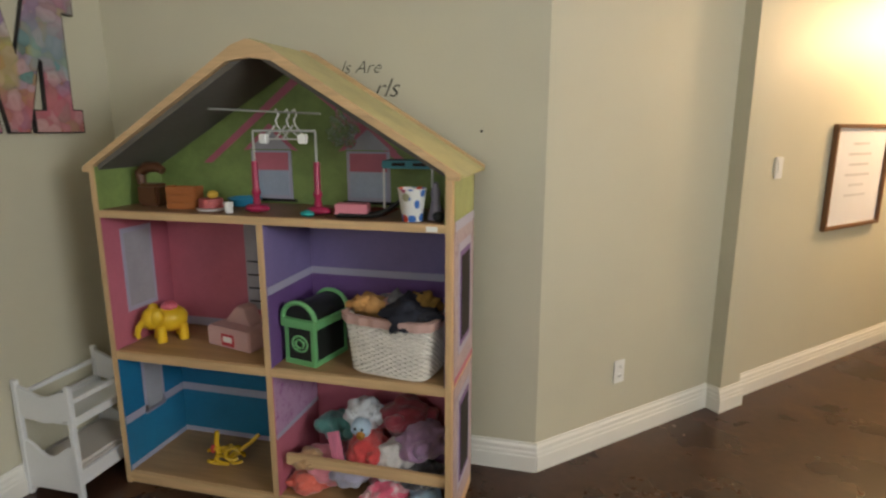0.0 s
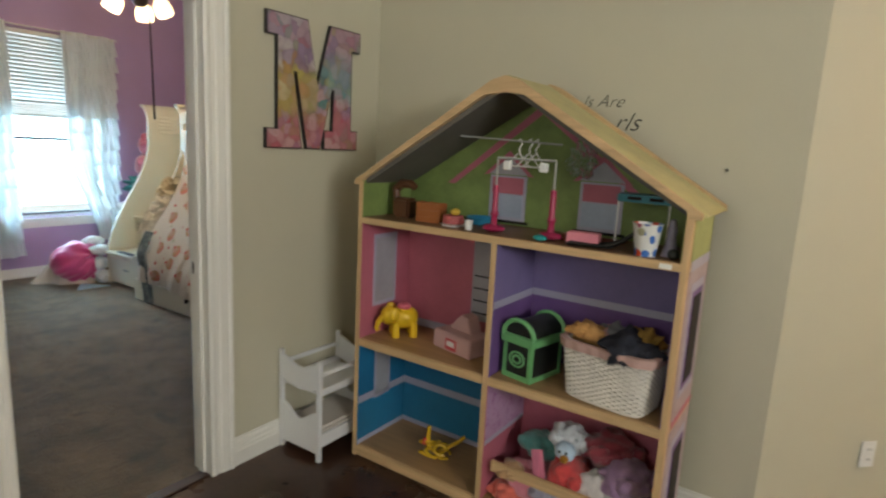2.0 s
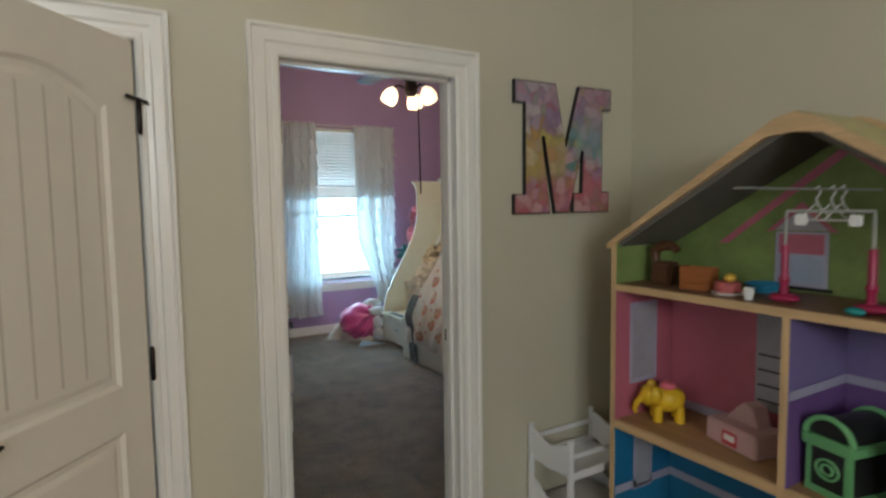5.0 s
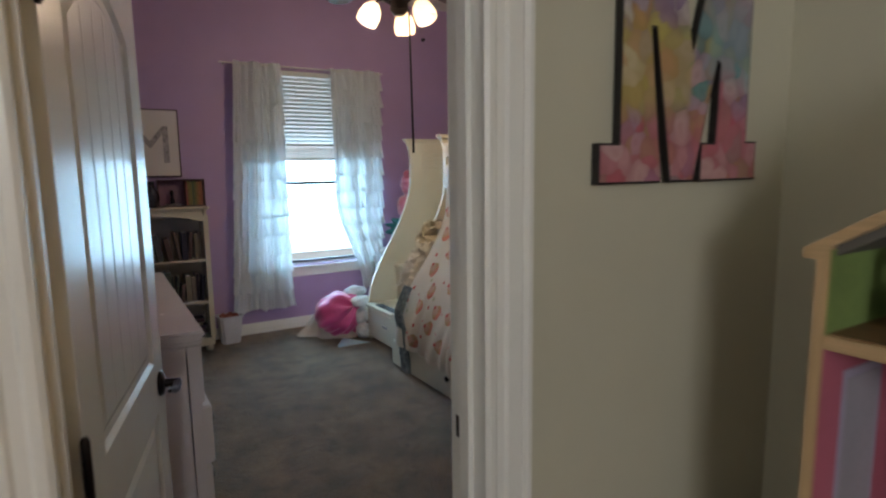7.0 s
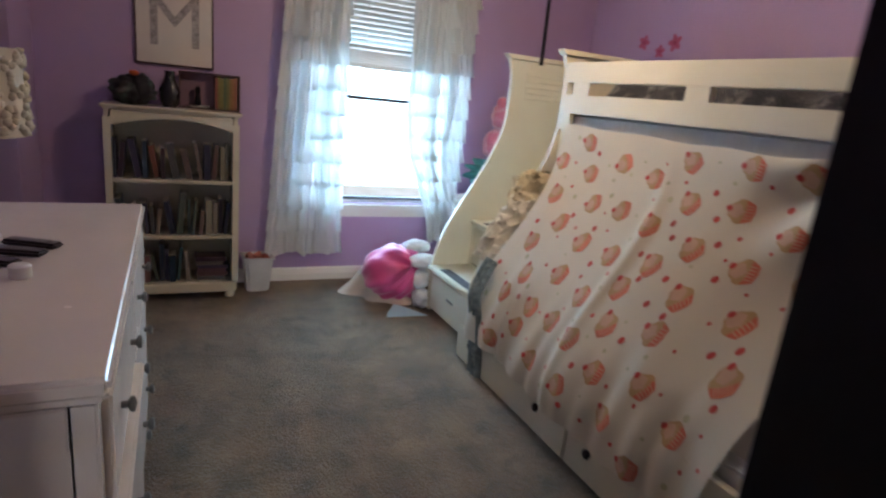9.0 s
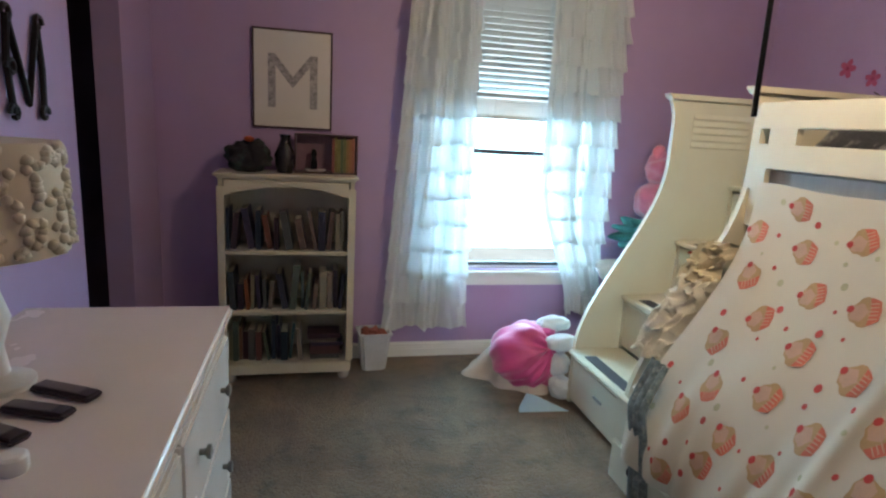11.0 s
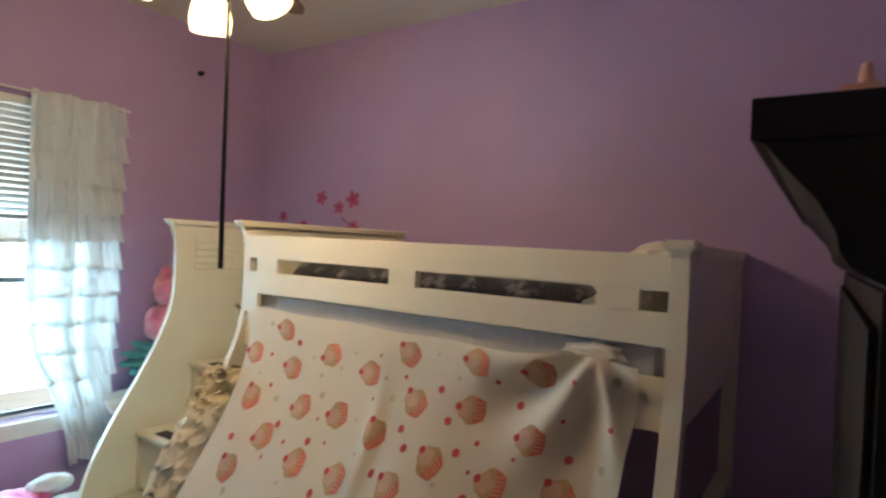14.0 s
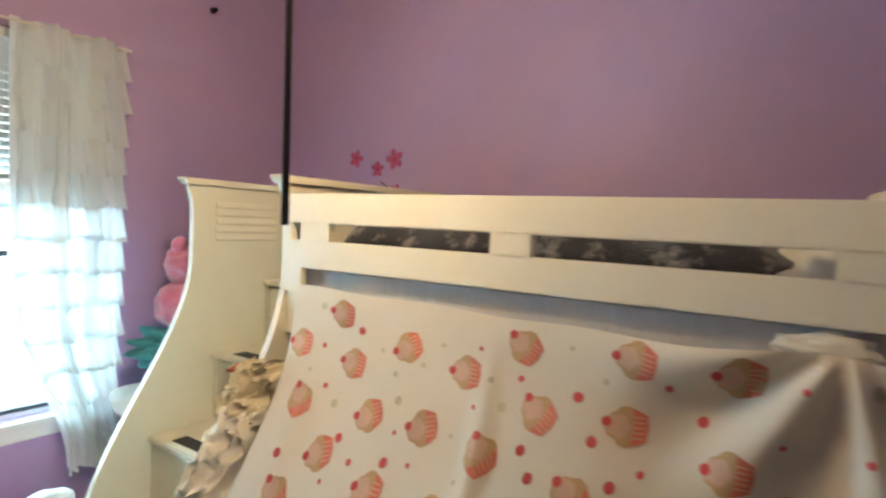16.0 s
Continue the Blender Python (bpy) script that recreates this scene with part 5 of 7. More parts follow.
for k, (x, z, r) in enumerate(((-5.924, 2.003, 0.060), (-5.748, 1.935, 0.052), (-5.615, 1.992, 0.066), (-6.33, 1.865, 0.045), (-5.60, 1.80, 0.05), (-6.10, 1.80, 0.045))):
    blossom(x, z, r, 17 * k)
solo("stem_sticker", tube([(-5.60, BN - 0.002, 1.74), (-5.65, BN - 0.002, 1.82), (-5.72, BN - 0.002, 1.86)], 0.004, 5), surface("brown_vinyl", (0.06, 0.03, 0.03), 0.5), pose(0, 0, 0), "dark twig sticker on the purple wall", "wall sticker")
for y, z in ((3.563, 2.825),):
    solo("wall_hook", lathe([(0, 0), (0.018, 0), (0.018, 0.008), (0.008, 0.012), (0.008, 0.03), (0.013, 0.036), (0, 0.038)], 12), IRON, pose(WX, y, z, 0, 90, 0), "small dark round hook on the window wall", "hook")

# ---- plush doll and paper by the stairs ----
PINKSATIN = surface("pink_satin", (0.62, 0.065, 0.25), 0.42, var=0.12, coarse=6, fine=120, bump=0.2, sheen=0.4)
PLUSHW = surface("white_plush", (0.66, 0.70, 0.74), 0.95, var=0.08, coarse=8, fine=200, bump=0.6, depth=0.004, sheen=0.5)
LINEN = surface("pale_linen", (0.56, 0.48, 0.40), 0.9, var=0.1, coarse=6, fine=200, bump=0.4)
doll = thing("plush_toy", pose(-5.99, 2.41, 0.004), "large white plush toy in a pink satin dress on the carpet", "plush toy")


def dress(u, v):
    a, p = 6.2832 * u, math.pi * v
    k = 1 + 0.035 * math.sin(13 * a + 5 * v + 3 * math.sin(2 * a)) * math.sin(p) + 0.16 * noise.noise(Vector((1.7 * math.cos(a), 1.7 * math.sin(a), v * 3))) + 0.05 * noise.noise(Vector((5 * math.cos(a), 5 * math.sin(a), v * 7)))
    return 0.205 * k * math.sin(p) * math.cos(a), 0.215 * k * math.sin(p) * math.sin(a), 0.19 + 0.20 * math.cos(p) * k


bm = sheet(dress, 90, 30)
tilt = pose(0, 0, 0.19) @ Matrix.Rotation(radians(62), 4, Vector((-0.5, 0.85, 0))) @ pose(0, 0, -0.19)
for v in bm.verts:
    v.co = tilt @ v.co + Vector((-0.06, -0.06, 0.01))
    v.co.z = max(0.003, v.co.z)
part("dress", bm, PINKSATIN, doll, smooth=80)
for k, (c, r) in enumerate((((-0.045, 0.10, 0.40), (0.06, 0.10, 0.05)), ((0.085, 0.10, 0.325), (0.06, 0.10, 0.055)), ((0.065, 0.085, 0.19), (0.085, 0.08, 0.085)), ((0.13, 0.095, 0.072), (0.075, 0.07, 0.068)))):
    part(("arm", "head", "leg", "foot")[k], blob(c, r, 0.2, 1.8, k, 4), PLUSHW, doll, smooth=80)
part("bow", blob((0.0, 0.03, 0.36), (0.05, 0.06, 0.03), 0.3, 3, 4, 3), PINKSATIN, doll, smooth=80)


def rumple(u, v):
    a = 6.2832 * u
    r = v * (1 + 0.16 * math.sin(3 * a + 1) + 0.1 * math.sin(7 * a))
    z = 0.02 + 0.24 * (1 - v ** 2) * max(0, 0.6 + 0.4 * math.sin(a + 2.2)) + 0.03 * noise.noise(Vector((4 * r * math.cos(a), 4 * r * math.sin(a), 0)))
    return 0.26 * r * math.cos(a), 0.28 * r * math.sin(a), max(0.004, z * (1 - 0.9 * v ** 6))


solo("crumpled_blanket", sheet(rumple, 70, 20, thick=0.006), LINEN, pose(-6.20, 2.34, 0.006), "pale linen blanket crumpled under the plush toy", "blanket", smooth=80)
solo("sheet_of_paper", prism([(0.095, -0.137), (0.113, 0.153), (-0.133, -0.006), (0.04, -0.118)], "z", 0, 0.002), surface("pale_blue_paper", (0.50, 0.72, 0.86), 0.7, var=0.02), pose(-5.80, 2.34, 0.010, 0, 1.5, 0), "folded pale blue sheet of paper on the carpet", "paper")

# heap between the stairs and the window: pink plush, teal and white cloth on a dark chest
TEAL = surface("teal_cloth", (0.05, 0.24, 0.24), 0.85, var=0.3, coarse=8, fine=120, bump=0.5)
solo("wooden_chest", boxes((-6.50, 2.98, 0.004, -5.88, 3.75, 0.50), bevel=0.012), surface("dark_chest_wood", (0.06, 0.03, 0.025), 0.5, var=0.25), pose(0, 0, 0), "dark wooden chest heaped with toys beside the stairs", "chest")
solo("rumpled_duvet", blob((-6.16, 3.22, 0.66), (0.26, 0.30, 0.21), 0.5, 2.4, 3, 5), surface("white_bedding", (0.58, 0.58, 0.56), 0.9, var=0.12, coarse=6), pose(0, 0, 0), "rumpled white duvet heaped on the chest", "duvet", smooth=80)
solo("teal_towel", blob((-6.14, 3.20, 0.93), (0.24, 0.26, 0.11), 0.6, 2.6, 9, 5), TEAL, pose(0, 0, 0), "rumpled teal towel on the heap of bedding", "towel", smooth=80)
plush = thing("pink_plush", pose(-6.12, 3.20, 1.02), "pink plush toy sitting on top of the heap", "plush toy")
PINKFUR = surface("pink_fur", (0.62, 0.16, 0.24), 0.95, var=0.2, coarse=7, fine=160, bump=0.8, depth=0.006, sheen=0.6)
part("body", blob((0, 0, 0.13), (0.15, 0.17, 0.14), 0.25, 2, 1, 4), PINKFUR, plush, smooth=80)
part("head", blob((0.02, -0.02, 0.33), (0.12, 0.13, 0.11), 0.2, 2, 2, 4), PINKFUR, plush, smooth=80)
for s in (-1, 1):
    part("ear", blob((0.02, s * 0.09, 0.43), (0.03, 0.045, 0.05), 0.2, 2, 3, 3), PINKFUR, plush, smooth=80)
solo("red_ribbon", tube([(-5.90, 2.93, 0.46), (-5.885, 2.90, 0.43), (-5.89, 2.86, 0.40), (-5.88, 2.84, 0.36)], 0.008, 8), surface("red_satin", (0.55, 0.03, 0.03), 0.4), pose(0, 0, 0), "red ribbon hanging down from the chest", "ribbon")

# clothes pushed onto the steps, a patterned blanket at the bed's foot
CLOTHES = surface("cream_clothes", (0.60, 0.52, 0.36), 0.9, var=0.16, coarse=9, fine=150, bump=0.5)
WHITECLOTH = surface("white_clothes", (0.68, 0.64, 0.54), 0.9, var=0.14, coarse=9, fine=150)


def crumpled(z0, z1, x0, x1, seed):
    """Clothes slung over the curved front edge of the near stair panel."""
    def f(u, v):
        z = z0 + (z1 - z0) * v
        q = Vector((u * 2.6, v * 3.2, seed))
        x = x0 + (x1 - x0) * u + 0.035 * noise.noise(q * 1.3 + Vector((7, 0, 0)))
        front = 2.475 + 0.46 * step((z - 0.30) / 1.12)
        away = abs(x - (NX - 0.015))
        ridge = 1 - abs(noise.noise(q * 1.7))
        return x, front - 0.022 - 0.055 * ridge ** 3 + 0.75 * max(0.0, away - 0.03), z + 0.05 * noise.noise(q * 1.1) + 0.015 * noise.noise(q * 4)
    return sheet(lambda u, v: Vector(f(u, v)) + Vector((0, 0.007, 0)), 46, 60, bm=sheet(f, 46, 60))


solo("cream_shirt", crumpled(0.93, 1.11, -5.19, -5.04, 3.0), CLOTHES, pose(0, 0, 0), "cream shirt slung over the edge of the stair panel", "clothes", smooth=80)
solo("white_shirt", crumpled(0.60, 0.95, -5.18, -5.01, 9.0), WHITECLOTH, pose(0, 0, 0), "white shirt crumpled over the edge of the stair panel", "clothes", smooth=80)
PATTERN = surface("green_patterned_fleece", (0.17, 0.21, 0.22), 0.95, var=0.45, coarse=26, fine=160, bump=0.5, spots=((0.40, 0.42, 0.38), 24.0))


def fall(u, v):
    return -4.96 + 0.12 * u + 0.09 * v + 0.006 * math.sin(9 * v), 2.388 + 0.008 * math.sin(19 * u + 2 * v) + 0.30 * max(0.0, 0.30 - v) ** 1.1 - 0.02 * math.sin(math.pi * min(1.0, 2 * v)), 0.64 - 0.61 * v


solo("patterned_blanket", sheet(fall, 24, 30, thick=0.012), PATTERN, pose(0, 0, 0), "grey-green patterned blanket hanging from the lower bunk", "blanket", smooth=80)
solo("paperback", boxes((-0.07, -0.05, 0, 0.07, 0.05, 0.014), bevel=0.003), surface("red_cover", (0.42, 0.07, 0.03), 0.5, var=0.4, coarse=15), pose(-5.40, 2.94 + 0.05, 0.978, 0, 0, 30), "small red book lying on a stair tread", "book")

# ---- hall: dollhouse ----
dh = thing("dollhouse", pose(-1.028, 1.90, 0.0), "large wooden open-front dollhouse with printed coloured rooms", "dollhouse")
PINE_X, PINE_Z, PINE_Y = pine("pine_x", (0.60, 0.41, 0.215), 0), pine("pine_z", (0.60, 0.41, 0.215), 2), pine("pine_y", (0.52, 0.34, 0.17), 1)
R_GREEN = surface("green_wallpaper", (0.20, 0.275, 0.080), 0.6, var=0.16, coarse=9, fine=60)
R_PINK = surface("pink_wallpaper", (0.47, 0.135, 0.19), 0.55, var=0.08, coarse=8)
R_BLUE = surface("blue_wallpaper", (0.015, 0.16, 0.33), 0.5, var=0.10, coarse=8)
R_TEAL = surface("teal_wainscot", (0.020, 0.170, 0.325), 0.5, var=0.10, coarse=8)
R_LILAC = surface("lilac_wallpaper", (0.20, 0.16, 0.34), 0.55, var=0.08, coarse=8)
R_VIOLET = surface("violet_wainscot", (0.15, 0.075, 0.24), 0.55, var=0.10, coarse=8)
R_SPOT = surface("spotted_wallpaper", (0.45, 0.28, 0.44), 0.55, var=0.08, coarse=8, spots=((0.28, 0.08, 0.26), 28))
R_LINE = surface("pale_print_line", (0.40, 0.39, 0.50), 0.55, var=0.05)
R_GREY = surface("grey_print", (0.36, 0.36, 0.40), 0.55, var=0.10, coarse=7)
R_PANE = surface("pale_blue_print", (0.36, 0.42, 0.54), 0.5, var=0.10, coarse=7)
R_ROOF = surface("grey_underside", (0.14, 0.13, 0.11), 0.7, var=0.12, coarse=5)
R_TILE = surface("pale_roof_print", (0.52, 0.47, 0.23), 0.55, var=0.12, coarse=10, fine=50)
R_SIDE = surface("lilac_side_print", (0.42, 0.33, 0.36), 0.5, var=0.14, coarse=10, fine=50, spots=((0.24, 0.14, 0.17), 30))
R_SIDEGREEN = surface("green_side_print", (0.34, 0.37, 0.14), 0.55, var=0.14, coarse=10, fine=50)
R_FLOOR = pine("doll_floor", (0.36, 0.22, 0.10), 0)
XW, YF, YB = 0.715, -0.187, 0.180
T = 0.024
for s in (-1, 1):
    a, b = sorted((s * XW, s * (XW - T)))
    part("side_board", boxes((a, YF, 0.0, b, YB, 1.352), bevel=0.002), PINE_Z, dh)
part("divider", boxes((-T / 2, YF, 0.055, T / 2, YB - 0.006, 1.150), bevel=0.002), PINE_Z, dh)
for z0, z1 in ((0.02, 0.055), (0.565, 0.600), (1.150, 1.178)):
    for s in ((-1, 1) if z0 < 1 else (0,)):
        a, b = (-XW + T, XW - T) if s == 0 else ((-XW + T, -T / 2) if s < 0 else (T / 2, XW - T))
        if z0 < 0.1 and s > 0:
            continue
        a2, b2 = (a, b) if z0 > 0.1 else (-XW + T, XW - T)
        part("shelf", boxes((a2, YF, z0, b2, YB - 0.006, z1), bevel=0.002), PINE_X, dh)
part("plinth", boxes((-XW + T, YF + 0.012, 0.0, XW - T, YF + 0.03, 0.02)), PINE_X, dh)
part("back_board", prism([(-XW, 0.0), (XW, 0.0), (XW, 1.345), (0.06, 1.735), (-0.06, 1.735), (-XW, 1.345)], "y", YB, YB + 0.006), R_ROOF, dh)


def wallpaper(x0, z0, x1, z1, m, proud=0.0):
    part("wallpaper", boxes((x0, YB - 0.004 - proud, z0, x1, YB - 0.001 - proud, z1)), m, dh, smooth=0)


def side_paper(s, x, y0, z0, y1, z1, m, proud=0.0):
    a, b = sorted((x + s * (0.001 + proud), x + s * (0.003 + proud)))
    part("wallpaper", boxes((a, y0, z0, b, y1, z1)), m, dh, smooth=0)


R_MAT = surface("doll_room_floor", (0.20, 0.105, 0.05), 0.5, var=0.2, coarse=4, fine=30, stretch=(1, 6, 1))
for x0, x1, z in ((-XW + T + 0.004, -T / 2 - 0.004, 0.0555), (T / 2 + 0.004, XW - T - 0.004, 0.0555), (-XW + T + 0.004, -T / 2 - 0.004, 0.6005), (T / 2 + 0.004, XW - T - 0.004, 0.6005), (-XW + T + 0.004, XW - T - 0.004, 1.1785)):
    part("room_floor", boxes((x0, YF + 0.016, z, x1, YB - 0.008, z + 0.002)), R_MAT if z > 1 else R_FLOOR, dh, "brown printed floor", smooth=0)
# rooms: lower left blue, lower right pink spotted, middle left pink, middle right lilac
xi, xd = XW - T, T / 2
wallpaper(-xi, 0.055, -xd, 0.565, R_BLUE)
side_paper(1, -xi, YF + 0.004, 0.055, YB - 0.006, 0.565, R_BLUE)
for fn in (lambda z0, z1, m, p: wallpaper(-xi + 0.004, z0, -xd, z1, m, p), lambda z0, z1, m, p: side_paper(1, -xi, YF + 0.006, z0, YB - 0.009, z1, m, p)):
    fn(0.056, 0.27, R_TEAL, 0.002)
    fn(0.27, 0.305, R_LINE, 0.003)
    fn(0.056, 0.08, R_LINE, 0.003)
side_paper(1, -xi, -0.07, 0.26, 0.05, 0.55, R_LINE, 0.003)
side_paper(1, -xi, -0.055, 0.28, 0.035, 0.53, R_GREY, 0.0045)
wallpaper(xd, 0.055, xi, 0.565, R_PINK)
wallpaper(xd + 0.004, 0.50, xi, 0.564, R_LILAC, 0.002)
side_paper(1, xd, YF + 0.004, 0.055, YB - 0.006, 0.565, R_PINK)
side_paper(1, xd, YF + 0.006, 0.32, YB - 0.009, 0.563, R_SPOT, 0.002)
side_paper(1, xd, YF + 0.006, 0.30, YB - 0.009, 0.32, R_LINE, 0.003)
wallpaper(-xi, 0.600, -xd, 1.150, R_PINK)
side_paper(1, -xi, YF + 0.004, 0.600, YB - 0.006, 1.150, R_PINK)
side_paper(1, -xi, -0.10, 0.74, 0.07, 1.09, R_LINE, 0.002)
side_paper(1, -xi, -0.085, 0.76, 0.055, 1.07, R_GREY, 0.0035)
wallpaper(-xi + 0.004, 0.601, -xd, 0.64, R_LINE, 0.002)
wallpaper(-0.30, 0.70, -xd - 0.02, 1.149, R_GREY, 0.003)
for k in range(4):
    wallpaper(-0.29, 0.735 + 0.06 * k, -xd - 0.025, 0.742 + 0.06 * k, SHADOWGAP, 0.0045)
wallpaper(xd, 0.600, xi, 1.150, R_LILAC)
side_paper(1, xd, YF + 0.004, 0.600, YB - 0.006, 1.150, R_LILAC)
side_paper(-1, xi, YF + 0.004, 0.600, YB - 0.006, 1.150, R_LILAC)
for fn in (lambda z0, z1, m, p: wallpaper(xd + 0.004, z0, xi - 0.005, z1, m, p), lambda z0, z1, m, p: side_paper(1, xd, YF + 0.006, z0, YB - 0.009, z1, m, p)):
    fn(0.601, 0.885, R_VIOLET, 0.002)
    fn(0.885, 0.915, R_LINE, 0.003)
# attic: green gable with two printed windows and pink bargeboards
part("wallpaper", prism([(-xi, 1.178), (xi, 1.178), (xi, 1.345), (0.10, 1.700), (-0.10, 1.700), (-xi, 1.345)], "y", YB - 0.004, YB - 0.001), R_GREEN, dh, smooth=0)
side_paper(1, -xi, YF + 0.004, 1.178, YB - 0.006, 1.345, R_GREEN)
side_paper(-1, xi, YF + 0.004, 1.178, YB - 0.006, 1.345, R_GREEN)
for s in (-1, 1):
    part("printed_bargeboard", prism([(s * 0.43, 1.345), (s * 0.47, 1.345), (s * 0.03, 1.690), (s * 0.0, 1.672)], "y", YB - 0.007, YB - 0.005), R_PINK, dh, smooth=0)
for x in (-0.145, 0.285):
    wallpaper(x - 0.092, 1.20, x + 0.092, 1.40, R_LINE, 0.004)
    wallpaper(x - 0.078, 1.215, x + 0.078, 1.315, R_PANE, 0.007)
    wallpaper(x - 0.078, 1.32, x + 0.078, 1.392, R_PINK, 0.007)
    wallpaper(x - 0.11, 1.188, x + 0.11, 1.20, SHADOWGAP, 0.006)
    part("printed_gable", prism([(x - 0.10, 1.405), (x + 0.10, 1.405), (x, 1.485)], "y", YB - 0.010, YB - 0.008), R_GREY, dh, smooth=0)
    part("printed_gable", prism([(x - 0.125, 1.40), (x - 0.10, 1.402), (x, 1.487), (x + 0.10, 1.402), (x + 0.125, 1.40), (x, 1.51)], "y", YB - 0.012, YB - 0.0105), R_PINK, dh, smooth=0)
# roof
for s in (-1, 1):
    o = [(s * 0.735, 1.332), (s * 0.000, 1.772), (s * 0.000, 1.742), (s * 0.705, 1.322)]
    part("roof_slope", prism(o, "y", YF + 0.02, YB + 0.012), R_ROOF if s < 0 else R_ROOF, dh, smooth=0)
    part("roof_print", prism([(s * 0.752, 1.338), (s * 0.002, 1.790), (s * 0.002, 1.778), (s * 0.744, 1.331)], "y", YF + 0.021, YB + 0.035), R_TILE, dh, smooth=0)
    part("roof_edge", prism([(s * 0.738, 1.325), (s * 0.738, 1.345), (s * 0.06, 1.768), (s * 0.0, 1.786), (s * 0.0, 1.725), (s * 0.085, 1.715), (s * 0.688, 1.352), (s * 0.700, 1.325)], "y", YF - 0.004, YF + 0.020), PINE_X, dh, smooth=0)
    part("roof_back_board", prism([(s * 0.745, 1.330), (s * 0.745, 1.352), (s * 0.05, 1.782), (s * 0.0, 1.800), (s * 0.0, 1.765), (s * 0.70, 1.330)], "y", YB + 0.036, YB + 0.062), PINE_X, dh, smooth=0)
# printed outer side with window frames and corner boards
xo = XW
for z0, z1, m in ((1.185, 1.335, R_SIDEGREEN), (0.62, 1.15, R_SIDE), (0.06, 0.58, R_SIDE)):
    side_paper(1, xo, YF + 0.028, z0, YB - 0.02, z1, m)
for z0, z1 in ((0.72, 1.07), (0.17, 0.50)):
    side_paper(1, xo, YF + 0.085, z0 - 0.03, YB - 0.075, z1 + 0.03, R_LINE, 0.002)
    side_paper(1, xo, YF + 0.105, z0, YB - 0.095, z1, R_VIOLET, 0.004)
    side_paper(1, xo, YF + 0.12, z0 + 0.02, YB - 0.11, z1 - 0.02, SHADOWGAP, 0.006)
side_paper(1, xo, YF + 0.03, 0.60, YB - 0.02, 0.62, R_PINK, 0.002)
side_paper(1, xo, YF + 0.03, 1.15, YB - 0.02, 1.185, R_LINE, 0.002)
part("price_sticker", boxes((0.625, YF - 0.001, 1.154, 0.665, YF + 0.0005, 1.172)), PLASTIC_W, dh, smooth=0)
part("front_bar", boxes((xd + 0.03, YF + 0.02, 0.19, xi - 0.005, YF + 0.04, 0.235), bevel=0.003), PINE_X, dh, "pine bar across the lower room")


def D(x, y, z, *r):
    """A place in the dollhouse."""
    return pose(-1.028 + x, 1.90 + y, z, *r)


# yellow elephant
YELLOW = surface("yellow_vinyl", (0.72, 0.46, 0.015), 0.4, var=0.08)
el = thing("toy_elephant", D(-0.572, 0.0, 0.603, 0, 0, 48) @ Matrix.Diagonal((0.86, 1.0, 0.98, 1)), "yellow plastic toy elephant with a pink saddle", "toy")
part("body", blob((0, 0, 0.090), (0.085, 0.06, 0.058), 0.06, 2, 1, 3), YELLOW, el, smooth=80)
part("head", blob((-0.085, -0.012, 0.105), (0.048, 0.045, 0.048), 0.05, 2, 2, 3), YELLOW, el, smooth=80)
part("trunk", tube([(-0.115, -0.015, 0.10), (-0.145, -0.018, 0.075), (-0.155, -0.018, 0.045), (-0.148, -0.018, 0.03)], [0.02, 0.016, 0.013, 0.012], 10), YELLOW, el)
for x, y in ((-0.05, -0.035), (-0.05, 0.035), (0.05, -0.035), (0.05, 0.035)):
    part("leg", lathe([(0, 0), (0.024, 0), (0.024, 0.02), (0.021, 0.07), (0, 0.08)], 12, at=(x, y, 0)), YELLOW, el)
for s in (-1, 1):
    part("ear", blob((-0.065, s * 0.055, 0.115), (0.03, 0.012, 0.038), 0.1, 2, 3, 2), YELLOW, el, smooth=80)
part("saddle", blob((0.0, -0.005, 0.148), (0.042, 0.045, 0.018), 0.1, 2, 4, 2), surface("pink_vinyl_toy", (0.72, 0.16, 0.22), 0.45), el, "pink saddle", smooth=80)
# pink doll car / box
PALEPINK = surface("pale_pink_card", (0.56, 0.36, 0.35), 0.55, var=0.06)
bx = thing("pink_carton", D(-0.238, 0.015, 0.603, 0, 0, -14), "pale pink toy carton with a raised lid", "box")
part("carton", boxes((-0.12, -0.075, 0, 0.12, 0.075, 0.085), bevel=0.006), PALEPINK, bx)
part("lid", prism([(-0.085, 0.0855), (0.06, 0.0855), (0.035, 0.155), (-0.005, 0.165), (-0.03, 0.145)], "y", -0.01, 0.06, bevel=0.004), PALEPINK, bx)
part("label", boxes((-0.035, -0.0768, 0.012, 0.035, -0.0752, 0.062)), surface("red_label", (0.50, 0.04, 0.06), 0.5), bx, "red and white label", smooth=0)
part("label_panel", boxes((-0.025, -0.0778, 0.028, 0.025, -0.0769, 0.052)), PLASTIC_W, bx, smooth=0)
# green treasure chest
GREENP = surface("green_plastic", (0.16, 0.42, 0.17), 0.4, var=0.06)
BLACKP = surface("black_panel", (0.012, 0.014, 0.013), 0.45, var=0.3, coarse=20)
ch = thing("treasure_chest", D(0.132, -0.035, 0.603, 0, 0, 78) @ Matrix.Diagonal((0.96, 1.06, 0.90, 1)), "green plastic toy treasure chest with black panels", "toy chest")
part("case", boxes((-0.105, -0.065, 0.0, 0.105, 0.065, 0.185), bevel=0.005), BLACKP, ch)
for x in (-0.108, 0.088):
    for y in (-0.068, 0.048):
        part("corner_post", boxes((x, y, 0.0, x + 0.02, y + 0.02, 0.185), bevel=0.003), GREENP, ch)
